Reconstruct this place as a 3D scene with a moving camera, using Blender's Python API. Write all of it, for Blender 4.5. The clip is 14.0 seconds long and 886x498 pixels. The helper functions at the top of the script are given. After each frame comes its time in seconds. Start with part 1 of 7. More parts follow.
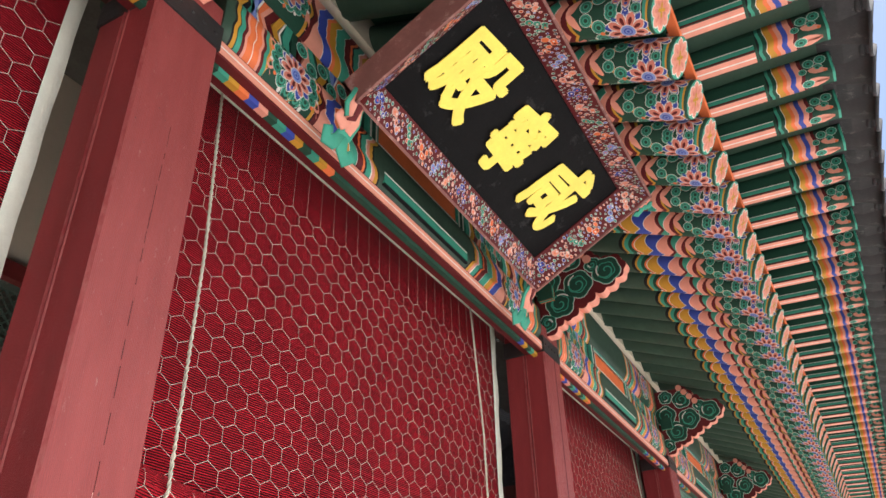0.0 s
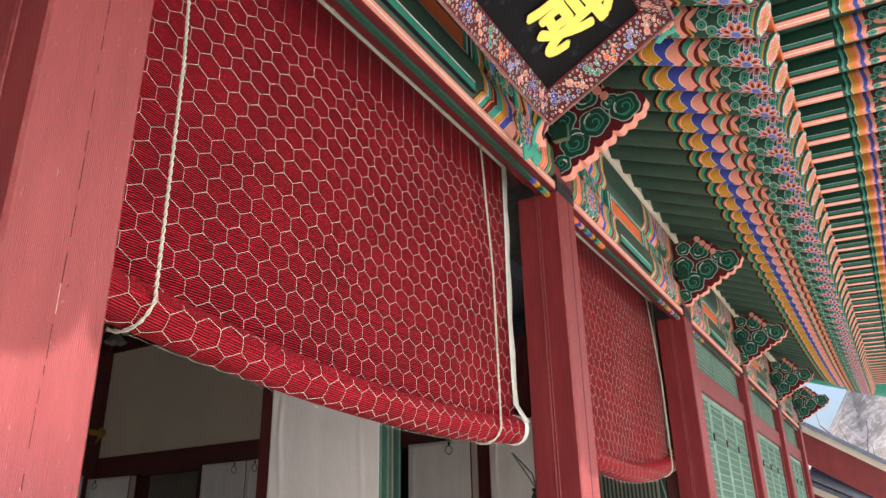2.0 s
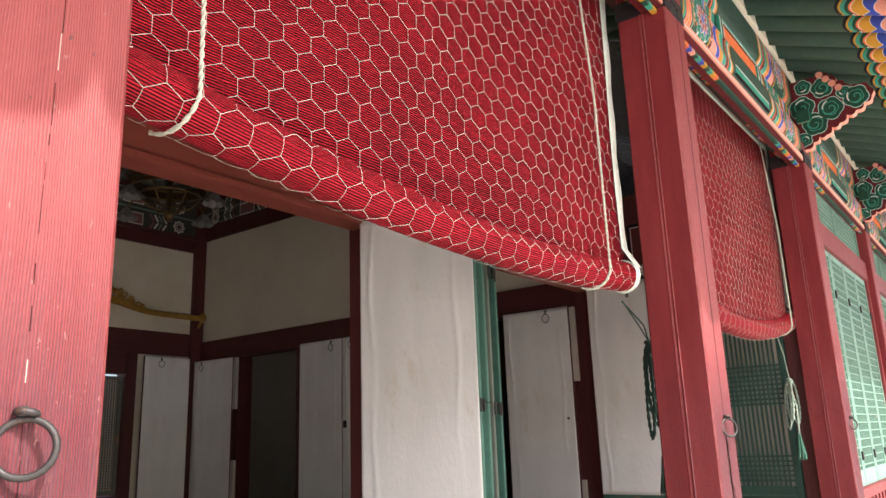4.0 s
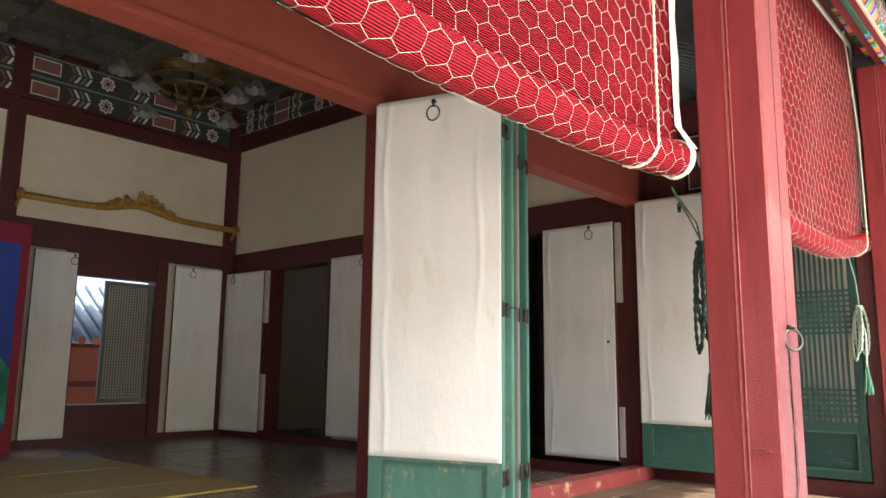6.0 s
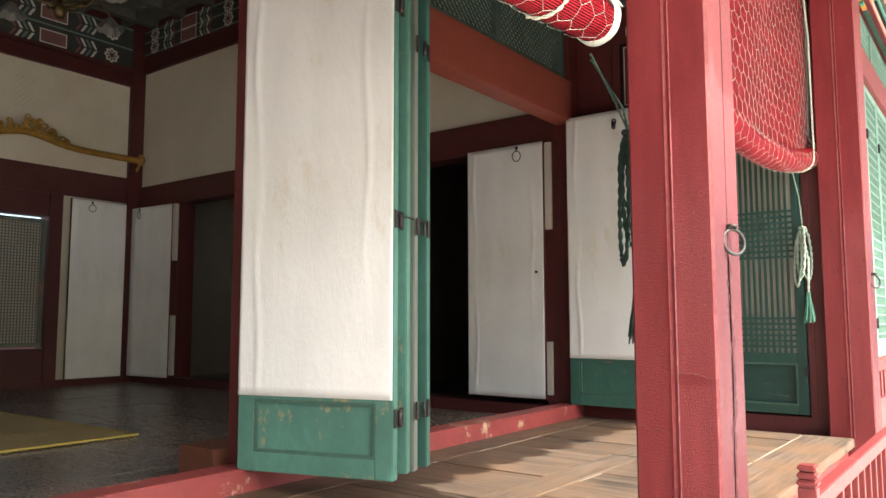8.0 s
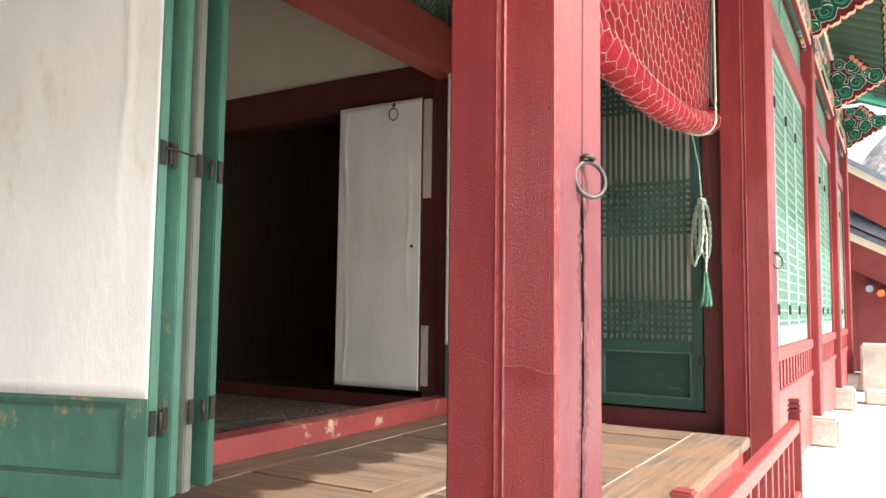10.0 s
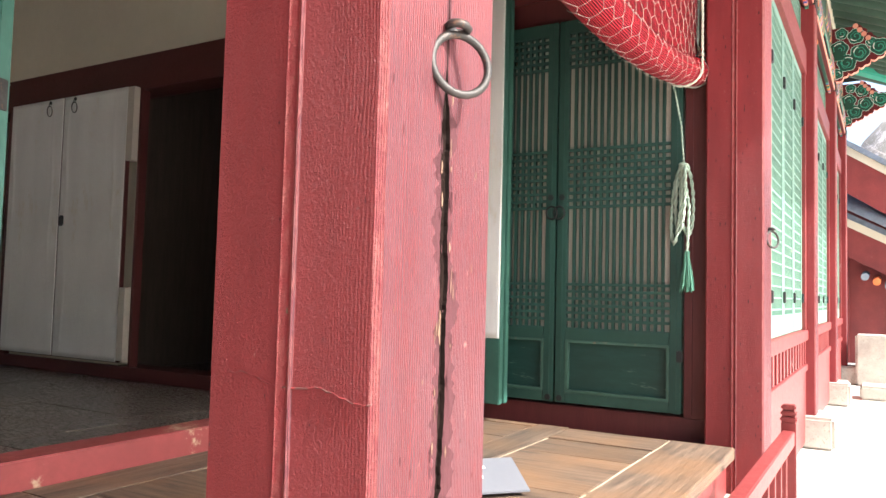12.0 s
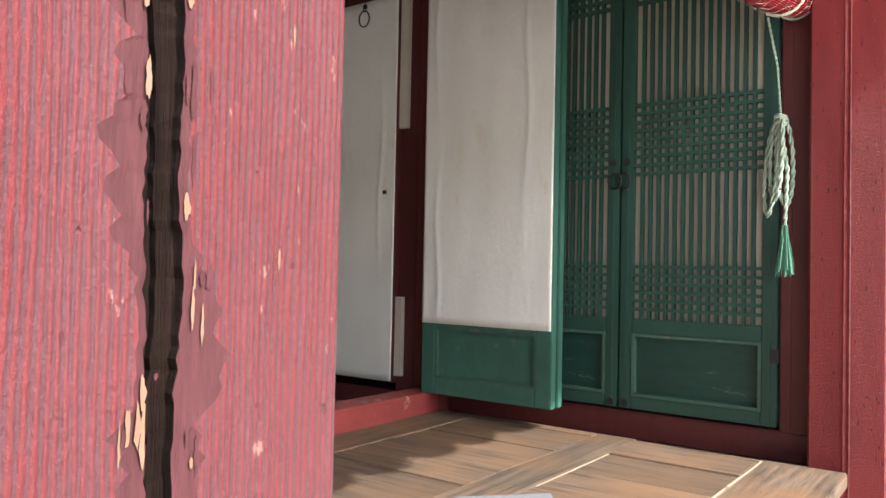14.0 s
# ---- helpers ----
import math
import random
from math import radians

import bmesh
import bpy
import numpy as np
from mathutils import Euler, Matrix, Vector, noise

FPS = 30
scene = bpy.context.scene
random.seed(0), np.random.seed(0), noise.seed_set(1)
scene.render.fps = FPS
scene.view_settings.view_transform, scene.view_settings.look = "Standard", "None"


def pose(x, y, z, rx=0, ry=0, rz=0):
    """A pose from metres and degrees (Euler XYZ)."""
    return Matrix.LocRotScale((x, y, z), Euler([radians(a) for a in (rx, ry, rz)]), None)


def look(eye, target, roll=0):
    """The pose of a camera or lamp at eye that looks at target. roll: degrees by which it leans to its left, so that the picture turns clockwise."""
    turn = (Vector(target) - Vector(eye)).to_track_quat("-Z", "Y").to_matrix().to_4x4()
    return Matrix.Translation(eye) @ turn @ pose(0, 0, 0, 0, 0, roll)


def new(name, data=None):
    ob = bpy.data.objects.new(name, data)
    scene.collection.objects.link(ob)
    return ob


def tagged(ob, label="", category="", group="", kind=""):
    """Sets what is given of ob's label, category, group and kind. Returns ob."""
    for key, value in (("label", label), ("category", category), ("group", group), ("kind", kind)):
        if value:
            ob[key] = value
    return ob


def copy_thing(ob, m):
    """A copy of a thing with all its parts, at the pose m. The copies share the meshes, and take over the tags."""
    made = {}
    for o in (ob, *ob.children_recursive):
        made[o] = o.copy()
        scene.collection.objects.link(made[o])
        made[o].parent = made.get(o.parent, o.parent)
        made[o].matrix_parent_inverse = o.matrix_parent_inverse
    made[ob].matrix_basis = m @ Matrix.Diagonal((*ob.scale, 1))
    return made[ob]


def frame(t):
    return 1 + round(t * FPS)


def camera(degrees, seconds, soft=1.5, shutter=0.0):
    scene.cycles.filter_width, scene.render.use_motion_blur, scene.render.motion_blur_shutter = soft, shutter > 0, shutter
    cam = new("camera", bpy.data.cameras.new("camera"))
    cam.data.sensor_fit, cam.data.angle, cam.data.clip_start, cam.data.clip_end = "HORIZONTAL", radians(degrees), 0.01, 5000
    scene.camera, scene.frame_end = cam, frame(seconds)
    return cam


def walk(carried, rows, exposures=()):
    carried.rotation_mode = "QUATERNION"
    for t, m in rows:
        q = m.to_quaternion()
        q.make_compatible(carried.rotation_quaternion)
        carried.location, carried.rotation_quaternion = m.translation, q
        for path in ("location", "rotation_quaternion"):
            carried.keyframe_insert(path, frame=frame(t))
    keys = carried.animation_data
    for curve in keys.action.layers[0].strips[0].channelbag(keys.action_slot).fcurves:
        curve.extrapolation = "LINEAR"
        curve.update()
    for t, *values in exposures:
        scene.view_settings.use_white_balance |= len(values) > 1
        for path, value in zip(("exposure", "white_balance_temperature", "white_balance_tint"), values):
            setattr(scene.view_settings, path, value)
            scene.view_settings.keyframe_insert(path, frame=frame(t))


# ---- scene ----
cam = camera(60.8, 14.0)
METRES, EYE, TILT, LEAN, TURN = 4.6, 1.757, 0.0, 0.0, 27.7
ROWS = [
    (0.0, 0.0, 0.0, 0.0, 1.0, 31.85, 1.61),
    (0.5, 0.0053, 0.0111, -0.0043, 1.26, 30.02, 1.54),
    (1.0, 0.0135, 0.024, -0.0106, 1.81, 27.56, 1.43),
    (1.5, 0.0167, 0.0343, -0.0161, 2.22, 25.24, 1.22),
    (2.0, 0.0164, 0.0521, -0.0237, 2.7, 22.16, 1.17),
    (2.5, 0.0119, 0.0749, -0.0325, 3.12, 19.78, 0.98),
    (3.0, 0.0037, 0.1058, -0.0419, 5.19, 16.71, 1.33),
    (3.5, -0.0023, 0.1314, -0.0464, 7.53, 15.51, 1.86),
    (4.0, -0.0034, 0.1596, -0.05, 9.68, 14.17, 2.0),
    (6.5, 0.0125, 0.3351, -0.0889, 13.2, 8.36, -0.54),
    (7.0, 0.0168, 0.376, -0.0955, 12.04, 7.21, -0.34),
    (7.5, 0.0239, 0.4104, -0.0998, 10.59, 6.18, 0.04),
    (8.0, 0.0371, 0.453, -0.1049, 9.2, 5.45, 0.08),
    (8.5, 0.0557, 0.4982, -0.108, 7.58, 5.42, 0.34),
    (9.0, 0.0728, 0.5444, -0.1119, 5.59, 5.15, -0.04),
    (11.5, 0.1517, 0.7687, -0.1148, 2.28, 3.9, -1.0),
    (12.0, 0.1649, 0.8049, -0.115, 2.66, 3.26, -1.44),
    (12.5, 0.1753, 0.845, -0.1178, 2.89, 3.16, -1.28),
    (13.0, 0.1844, 0.888, -0.115, 4.82, 2.86, -1.43),
    (13.5, 0.1907, 0.9181, -0.1105, 6.58, 1.86, -1.26),
    (14.0, 0.198, 0.9488, -0.1082, 8.67, 1.54, -1.19),
]
walk(cam, [(t, pose(0, 0, EYE, TILT, LEAN, TURN) @ pose(METRES * x, METRES * y, METRES * z, 90 + pitch, roll, yaw)) for t, x, y, z, yaw, pitch, roll in ROWS],
     exposures=[(0.0, 0.98, 6000, 10), (3.0, 1.28, 6050, 10), (4.0, 1.48, 6150, 10), (6.5, 2.2, 6220, 3), (9.0, 1.97, 6170, 3), (11.5, 2.08, 6080, 5), (12.5, 2.08, 6050, 5), (14.0, 1.70, 6000, 4)])

# ---- light ----
SUN_ELEVATION, SUN_AZIMUTH = 46.4, -2.5      # degrees above the horizon; from +x towards +y
SUN_WAY = Vector((math.cos(radians(SUN_ELEVATION)) * math.cos(radians(SUN_AZIMUTH)),
                  math.cos(radians(SUN_ELEVATION)) * math.sin(radians(SUN_AZIMUTH)),
                  math.sin(radians(SUN_ELEVATION))))
world = bpy.data.worlds.new("sky")
scene.world = world
world.use_nodes = True
sky = world.node_tree.nodes.new("ShaderNodeTexSky")
sky.sky_type, sky.sun_disc = "NISHITA", False
sky.sun_elevation, sky.sun_rotation = radians(SUN_ELEVATION), radians(90 - SUN_AZIMUTH)
sky.dust_density, sky.air_density = 6.0, 1.0
world.node_tree.links.new(sky.outputs[0], world.node_tree.nodes["Background"].inputs[0])
world.node_tree.nodes["Background"].inputs[1].default_value = 0.15
sun = new("sun", bpy.data.lights.new("sun", "SUN"))
sun.data.energy, sun.data.angle, sun.data.color = 3.2, radians(0.5), (1.0, 0.96, 0.90)
sun.matrix_world = look(SUN_WAY * 40, (0, 0, 0))


# ---- building helpers ----
def thing(name, label, category, group="", kind=""):
    return tagged(new(name), label, category, group, kind)


def part(name, bm, mats, parent=None, label="", smooth=False):
    me = bpy.data.meshes.new(name)
    bm.normal_update()
    if smooth:
        for f in bm.faces:
            f.smooth = True
    bm.to_mesh(me)
    bm.free()
    for m in (mats if isinstance(mats, (list, tuple)) else [mats]):
        me.materials.append(m)
    ob = new(name, me)
    if parent:
        ob.parent = parent
    if label:
        ob["label"] = label
    return ob


def share(name, ob, m, parent=None):
    o = new(name, ob.data)
    o.parent = parent
    o.matrix_basis = m
    return o


def box(bm, x0, x1, y0, y1, z0, z1, mi=0, bev=0.0):
    vs = [bm.verts.new((x, y, z)) for z in (z0, z1) for y in (y0, y1) for x in (x0, x1)]
    fs = []
    for q in ((0, 2, 3, 1), (4, 5, 7, 6), (0, 1, 5, 4), (2, 6, 7, 3), (0, 4, 6, 2), (1, 3, 7, 5)):
        f = bm.faces.new([vs[i] for i in q])
        f.material_index = mi
        fs.append(f)
    if bev:
        es = list({e for f in fs for e in f.edges})
        bmesh.ops.bevel(bm, geom=es, offset=bev, segments=2, affect="EDGES", material=mi)
    return vs


def boxes(*bs, bev=0.0):
    bm = bmesh.new()
    for b in bs:
        box(bm, *b, bev=bev)
    return bm


def tube(bm, pts, r, n=8, mi=0, caps=True):
    """A round bar along the points; r is one radius or one for each point."""
    pts = [Vector(p) for p in pts]
    rs = r if isinstance(r, (list, tuple)) else [r] * len(pts)
    rings = []
    up = Vector((0, 0, 1))
    for i, p in enumerate(pts):
        d = (pts[min(i + 1, len(pts) - 1)] - pts[max(i - 1, 0)]).normalized()
        a = d.cross(up)
        if a.length < 0.05:
            a = d.cross(Vector((1, 0, 0)))
        a.normalize()
        b = a.cross(d)
        rings.append([bm.verts.new(p + rs[i] * (math.cos(2 * math.pi * k / n) * a + math.sin(2 * math.pi * k / n) * b)) for k in range(n)])
    for u, v in zip(rings, rings[1:]):
        for k in range(n):
            f = bm.faces.new((u[k], u[(k + 1) % n], v[(k + 1) % n], v[k]))
            f.material_index, f.smooth = mi, True
    if caps:
        for ring, flip in ((rings[0], True), (rings[-1], False)):
            f = bm.faces.new(ring[::-1] if not flip else ring)
            f.material_index = mi
    bmesh.ops.recalc_face_normals(bm, faces=bm.faces[:]) if caps else None


def torus(bm, centre, axis, R, r, n=24, m=8, mi=0):
    axis = Vector(axis).normalized()
    a = axis.orthogonal().normalized()
    b = axis.cross(a)
    c = Vector(centre)
    rings = []
    for i in range(n):
        t = 2 * math.pi * i / n
        d = math.cos(t) * a + math.sin(t) * b
        rings.append([bm.verts.new(c + R * d + r * (math.cos(2 * math.pi * k / m) * d + math.sin(2 * math.pi * k / m) * axis)) for k in range(m)])
    for i in range(n):
        u, v = rings[i], rings[(i + 1) % n]
        for k in range(m):
            f = bm.faces.new((u[k], v[k], v[(k + 1) % m], u[(k + 1) % m]))
            f.material_index, f.smooth = mi, True


def blob(pts, fn, bm, mi=0, lift=0.0):
    """A flat painted shape: a fan over the 2D outline, laid onto a surface by fn(u, v, lift)."""
    c = (sum(p[0] for p in pts) / len(pts), sum(p[1] for p in pts) / len(pts))
    vc = bm.verts.new(fn(c[0], c[1], lift))
    vs = [bm.verts.new(fn(p[0], p[1], lift)) for p in pts]
    for i in range(len(vs)):
        f = bm.faces.new((vc, vs[i], vs[(i + 1) % len(vs)]))
        f.material_index = mi


def disc2(cx, cy, r, n=12, ry=None, turn=0.0, start=0.0, end=360.0):
    out = []
    for i in range(n + (end - start < 360)):
        a = radians(start + (end - start) * i / n)
        x, y = r * math.cos(a), (ry or r) * math.sin(a)
        out.append((cx + x * math.cos(turn) - y * math.sin(turn), cy + x * math.sin(turn) + y * math.cos(turn)))
    return out


def petal(cx, cy, ang, r0, r1, w):
    """A petal outline pointing at ang from (cx, cy), from r0 to r1, w wide."""
    out = []
    for s, h in ((0, 0.35), (0.3, 0.8), (0.6, 1.0), (0.85, 0.7), (1.0, 0.0), (0.85, -0.7), (0.6, -1.0), (0.3, -0.8), (0, -0.35)):
        r, t = r0 + (r1 - r0) * s, h * w / 2
        out.append((cx + r * math.cos(ang) - t * math.sin(ang), cy + r * math.sin(ang) + t * math.cos(ang)))
    return out


# ---- materials ----
def nodes_of(name):
    m = bpy.data.materials.new(name)
    m.use_nodes = True
    t = m.node_tree
    return m, t, t.nodes, t.links, t.nodes["Principled BSDF"]


def noise_node(t, vec, scale, detail=4.0, rough=0.6):
    n = t.nodes.new("ShaderNodeTexNoise")
    n.inputs["Scale"].default_value, n.inputs["Detail"].default_value, n.inputs["Roughness"].default_value = scale, detail, rough
    t.links.new(vec, n.inputs["Vector"])
    return n.outputs["Fac"]


def ramp_node(t, fac, lo, hi):
    n = t.nodes.new("ShaderNodeMapRange")
    n.inputs["From Min"].default_value, n.inputs["From Max"].default_value = lo, hi
    t.links.new(fac, n.inputs["Value"])
    return n.outputs[0]


def mix_node(t, fac, a, b, mode="MIX"):
    n = t.nodes.new("ShaderNodeMix")
    n.data_type, n.blend_type = "RGBA", mode
    for sock, v in ((n.inputs["Factor"], fac), (n.inputs["A"], a), (n.inputs["B"], b)):
        if isinstance(v, (int, float)):
            sock.default_value = v
        elif isinstance(v, tuple):
            sock.default_value = (*v, 1) if len(v) == 3 else v
        else:
            t.links.new(v, sock)
    return n.outputs["Result"]


def surf(name, base, rough=0.6, var=0.25, scale=3.0, stretch=(1, 1, 1), worn=None, amount=0.35, worn_scale=5.0,
         bump=0.15, grain=40.0, metal=0.0, spread=0.0, coat=0.0, depth=0.004, spec=0.5):
    """A worn surface: base colour with soft stains, fine grain and chips of a second colour."""
    m, t, N, L, P = nodes_of(name)
    co = N.new("ShaderNodeTexCoord")
    mp = N.new("ShaderNodeMapping")
    mp.inputs["Scale"].default_value = stretch
    L.new(co.outputs["Object"], mp.inputs["Vector"])
    info = N.new("ShaderNodeObjectInfo")
    if spread:
        sh = N.new("ShaderNodeVectorMath")
        sh.operation = "ADD"
        sc = N.new("ShaderNodeVectorMath")
        sc.operation = "SCALE"
        sc.inputs[0].default_value = (7, 13, 5)
        L.new(info.outputs["Random"], sc.inputs["Scale"])
        L.new(mp.outputs[0], sh.inputs[0])
        L.new(sc.outputs[0], sh.inputs[1])
        vec = sh.outputs[0]
    else:
        vec = mp.outputs[0]
    big = noise_node(t, vec, scale)
    fine = noise_node(t, vec, grain, 6.0, 0.7)
    dark = tuple(c * (1 - var) for c in base)
    light = tuple(min(1, c * (1 + var * 0.8)) for c in base)
    col = mix_node(t, ramp_node(t, big, 0.3, 0.7), dark, light)
    col = mix_node(t, ramp_node(t, fine, 0.35, 0.65), col, mix_node(t, 0.5, col, dark))
    if spread:
        col = mix_node(t, 1.0, col, mix_node(t, info.outputs["Random"], (1 - spread,) * 3, (1 + spread * 0.6,) * 3), "MULTIPLY")
    if worn:
        wn = noise_node(t, vec, worn_scale, 8.0, 0.75)
        col = mix_node(t, ramp_node(t, wn, 0.78 - amount, 0.84 - amount), col, worn)
    L.new(col, P.inputs["Base Color"])
    P.inputs["Metallic"].default_value = metal
    rr = N.new("ShaderNodeMapRange")
    rr.inputs["To Min"].default_value, rr.inputs["To Max"].default_value = max(0.02, rough - 0.12), min(1, rough + 0.12)
    L.new(fine, rr.inputs["Value"])
    L.new(rr.outputs[0], P.inputs["Roughness"])
    P.inputs["Coat Weight"].default_value = coat
    P.inputs["Specular IOR Level"].default_value = spec
    b = N.new("ShaderNodeBump")
    b.inputs["Strength"].default_value, b.inputs["Distance"].default_value = bump, depth
    L.new(fine, b.inputs["Height"])
    L.new(b.outputs[0], P.inputs["Normal"])
    return m


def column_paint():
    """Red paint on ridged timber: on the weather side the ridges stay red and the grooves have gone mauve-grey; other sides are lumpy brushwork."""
    m, t, N, L, P = nodes_of("column_paint")
    co = N.new("ShaderNodeTexCoord")
    info = N.new("ShaderNodeObjectInfo")
    sc = N.new("ShaderNodeVectorMath")
    sc.operation = "SCALE"
    sc.inputs[0].default_value = (5, 9, 13)
    L.new(info.outputs["Random"], sc.inputs["Scale"])
    ad = N.new("ShaderNodeVectorMath")
    L.new(co.outputs["Object"], ad.inputs[0])
    L.new(sc.outputs[0], ad.inputs[1])

    def stretched(scale):
        mp = N.new("ShaderNodeMapping")
        mp.inputs["Scale"].default_value = scale
        L.new(ad.outputs[0], mp.inputs["Vector"])
        return mp.outputs[0]

    def calc(a, b, op, clamp=False):
        n = N.new("ShaderNodeMath")
        n.operation, n.use_clamp = op, clamp
        for i, v in enumerate((a, b)):
            if isinstance(v, (int, float)):
                n.inputs[i].default_value = v
            elif v is not None:
                L.new(v, n.inputs[i])
        return n.outputs[0]

    def mul(a, b):
        return calc(a, b, "MULTIPLY", True)

    def axes(socket):
        n = N.new("ShaderNodeSeparateXYZ")
        L.new(socket, n.inputs[0])
        return n.outputs
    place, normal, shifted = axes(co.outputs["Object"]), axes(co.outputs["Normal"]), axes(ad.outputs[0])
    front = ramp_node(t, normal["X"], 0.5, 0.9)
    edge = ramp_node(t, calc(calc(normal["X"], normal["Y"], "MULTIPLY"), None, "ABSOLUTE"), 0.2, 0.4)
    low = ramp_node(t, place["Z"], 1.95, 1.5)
    by_corner = ramp_node(t, place["X"], -0.11, -0.02)
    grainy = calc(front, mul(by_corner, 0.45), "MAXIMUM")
    # growth rings as wavy ridges up the timber, broken by finer noise
    bend = noise_node(t, stretched((11, 11, 1.5)), 1.0, 3, 0.55)
    breakup = noise_node(t, stretched((175, 175, 26)), 1.0, 5, 0.7)
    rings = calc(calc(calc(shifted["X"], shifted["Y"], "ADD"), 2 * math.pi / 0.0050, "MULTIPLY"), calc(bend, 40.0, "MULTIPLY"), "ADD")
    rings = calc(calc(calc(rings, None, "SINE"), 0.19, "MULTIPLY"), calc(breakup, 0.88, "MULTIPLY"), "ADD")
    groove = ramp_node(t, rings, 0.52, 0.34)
    fibre = noise_node(t, stretched((460, 460, 18)), 1.0, 4, 0.6)
    lumps = noise_node(t, stretched((210, 210, 150)), 1.0, 5, 0.72)
    patch = noise_node(t, stretched((9, 9, 1.6)), 1.0, 5, 0.65)
    flakes = noise_node(t, stretched((75, 75, 30)), 1.0, 6, 0.7)
    pits = noise_node(t, stretched((48, 48, 26)), 1.0, 4, 0.65)
    soft = ramp_node(t, patch, 0.3, 0.7)
    # besides wear: shaded sides painted lighter, sunlit low front darker, to even their light
    side_red = mix_node(t, soft, (0.165, 0.019, 0.021), (0.235, 0.031, 0.034))
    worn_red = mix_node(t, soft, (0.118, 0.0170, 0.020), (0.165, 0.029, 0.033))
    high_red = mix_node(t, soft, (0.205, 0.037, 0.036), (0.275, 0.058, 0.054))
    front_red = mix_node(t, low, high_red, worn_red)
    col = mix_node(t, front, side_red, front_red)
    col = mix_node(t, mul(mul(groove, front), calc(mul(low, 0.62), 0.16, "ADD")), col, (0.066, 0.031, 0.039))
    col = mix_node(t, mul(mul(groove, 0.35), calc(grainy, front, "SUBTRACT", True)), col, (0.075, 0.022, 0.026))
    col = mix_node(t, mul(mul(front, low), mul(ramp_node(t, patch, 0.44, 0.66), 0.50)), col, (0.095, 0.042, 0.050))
    col = mix_node(t, mul(edge, mul(ramp_node(t, flakes, 0.42, 0.62), 0.40)), col, (0.30, 0.11, 0.095))
    col = mix_node(t, mul(ramp_node(t, flakes, 0.645, 0.675), calc(mul(front, 0.35), 0.5, "ADD")), col, (0.28, 0.13, 0.11))
    col = mix_node(t, mul(ramp_node(t, pits, 0.70, 0.73), 0.75), col, (0.070, 0.034, 0.034))
    L.new(col, P.inputs["Base Color"])
    gl = N.new("ShaderNodeMapRange")
    gl.inputs["To Min"].default_value, gl.inputs["To Max"].default_value = 0.34, 0.56
    L.new(lumps, gl.inputs["Value"])
    L.new(gl.outputs[0], P.inputs["Roughness"])
    P.inputs["Specular IOR Level"].default_value = 0.26
    rough_side = mul(lumps, calc(0.95, mul(grainy, 0.55), "SUBTRACT"))
    hgt = calc(rough_side, calc(mul(mul(rings, grainy), 0.60), mul(fibre, 0.05), "ADD"), "ADD")
    hgt = calc(hgt, mul(ramp_node(t, pits, 0.68, 0.73), 0.45), "SUBTRACT")
    b = N.new("ShaderNodeBump")
    b.inputs["Distance"].default_value = 0.0085
    L.new(calc(mul(low, 0.40), 0.42, "ADD"), b.inputs["Strength"])
    L.new(hgt, b.inputs["Height"])
    L.new(b.outputs[0], P.inputs["Normal"])
    return m


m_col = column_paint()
m_red = surf("red_paint", (0.205, 0.030, 0.029), 0.5, 0.2, 3, (1, 1, 1), (0.3, 0.13, 0.12), 0.16, 5, 0.25, 30)
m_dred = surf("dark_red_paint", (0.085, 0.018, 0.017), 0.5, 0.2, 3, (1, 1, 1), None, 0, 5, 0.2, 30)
m_ored = surf("orange_red_paint", (0.26, 0.060, 0.040), 0.45, 0.15, 2, (1, 1, 3), (0.4, 0.16, 0.09), 0.12, 3, 0.2, 20)
m_paper = surf("door_paper", (0.82, 0.81, 0.78), 0.85, 0.10, 4, (1, 1, 0.45), (0.74, 0.70, 0.62), 0.20, 3.0, 0.45, 16, depth=0.010)
m_plaster = surf("plaster", (0.68, 0.62, 0.49), 0.9, 0.07, 1.2, (1, 1, 1), (0.55, 0.46, 0.36), 0.12, 3, 0.2, 20)


def fret_paper():
    """Cream wall paper with a faint, broken diamond fret printed on it."""
    m, t, N, L, P = nodes_of("fret_paper")
    co = N.new("ShaderNodeTexCoord")
    sep = N.new("ShaderNodeSeparateXYZ")
    L.new(co.outputs["Object"], sep.inputs[0])

    def calc(a, b, op):
        n = N.new("ShaderNodeMath")
        n.operation = op
        for i, v in enumerate((a, b)):
            if isinstance(v, (int, float)):
                n.inputs[i].default_value = v
            elif v is not None:
                L.new(v, n.inputs[i])
        return n.outputs[0]
    a = calc(calc(calc(calc(sep.outputs["Y"], sep.outputs["Z"], "ADD"), 44.0, "MULTIPLY"), None, "SINE"), None, "ABSOLUTE")
    b = calc(calc(calc(calc(sep.outputs["Y"], sep.outputs["Z"], "SUBTRACT"), 44.0, "MULTIPLY"), None, "SINE"), None, "ABSOLUTE")
    lines = ramp_node(t, calc(a, b, "MINIMUM"), 0.28, 0.12)
    patch = ramp_node(t, noise_node(t, co.outputs["Object"], 2.2, 5), 0.45, 0.62)
    big = noise_node(t, co.outputs["Object"], 1.4, 4)
    col = mix_node(t, ramp_node(t, big, 0.3, 0.7), (0.66, 0.59, 0.45), (0.74, 0.68, 0.55))
    col = mix_node(t, calc(calc(lines, patch, "MULTIPLY"), 0.38, "MULTIPLY"), col, (0.40, 0.25, 0.14))
    L.new(col, P.inputs["Base Color"])
    P.inputs["Roughness"].default_value = 0.85
    return m


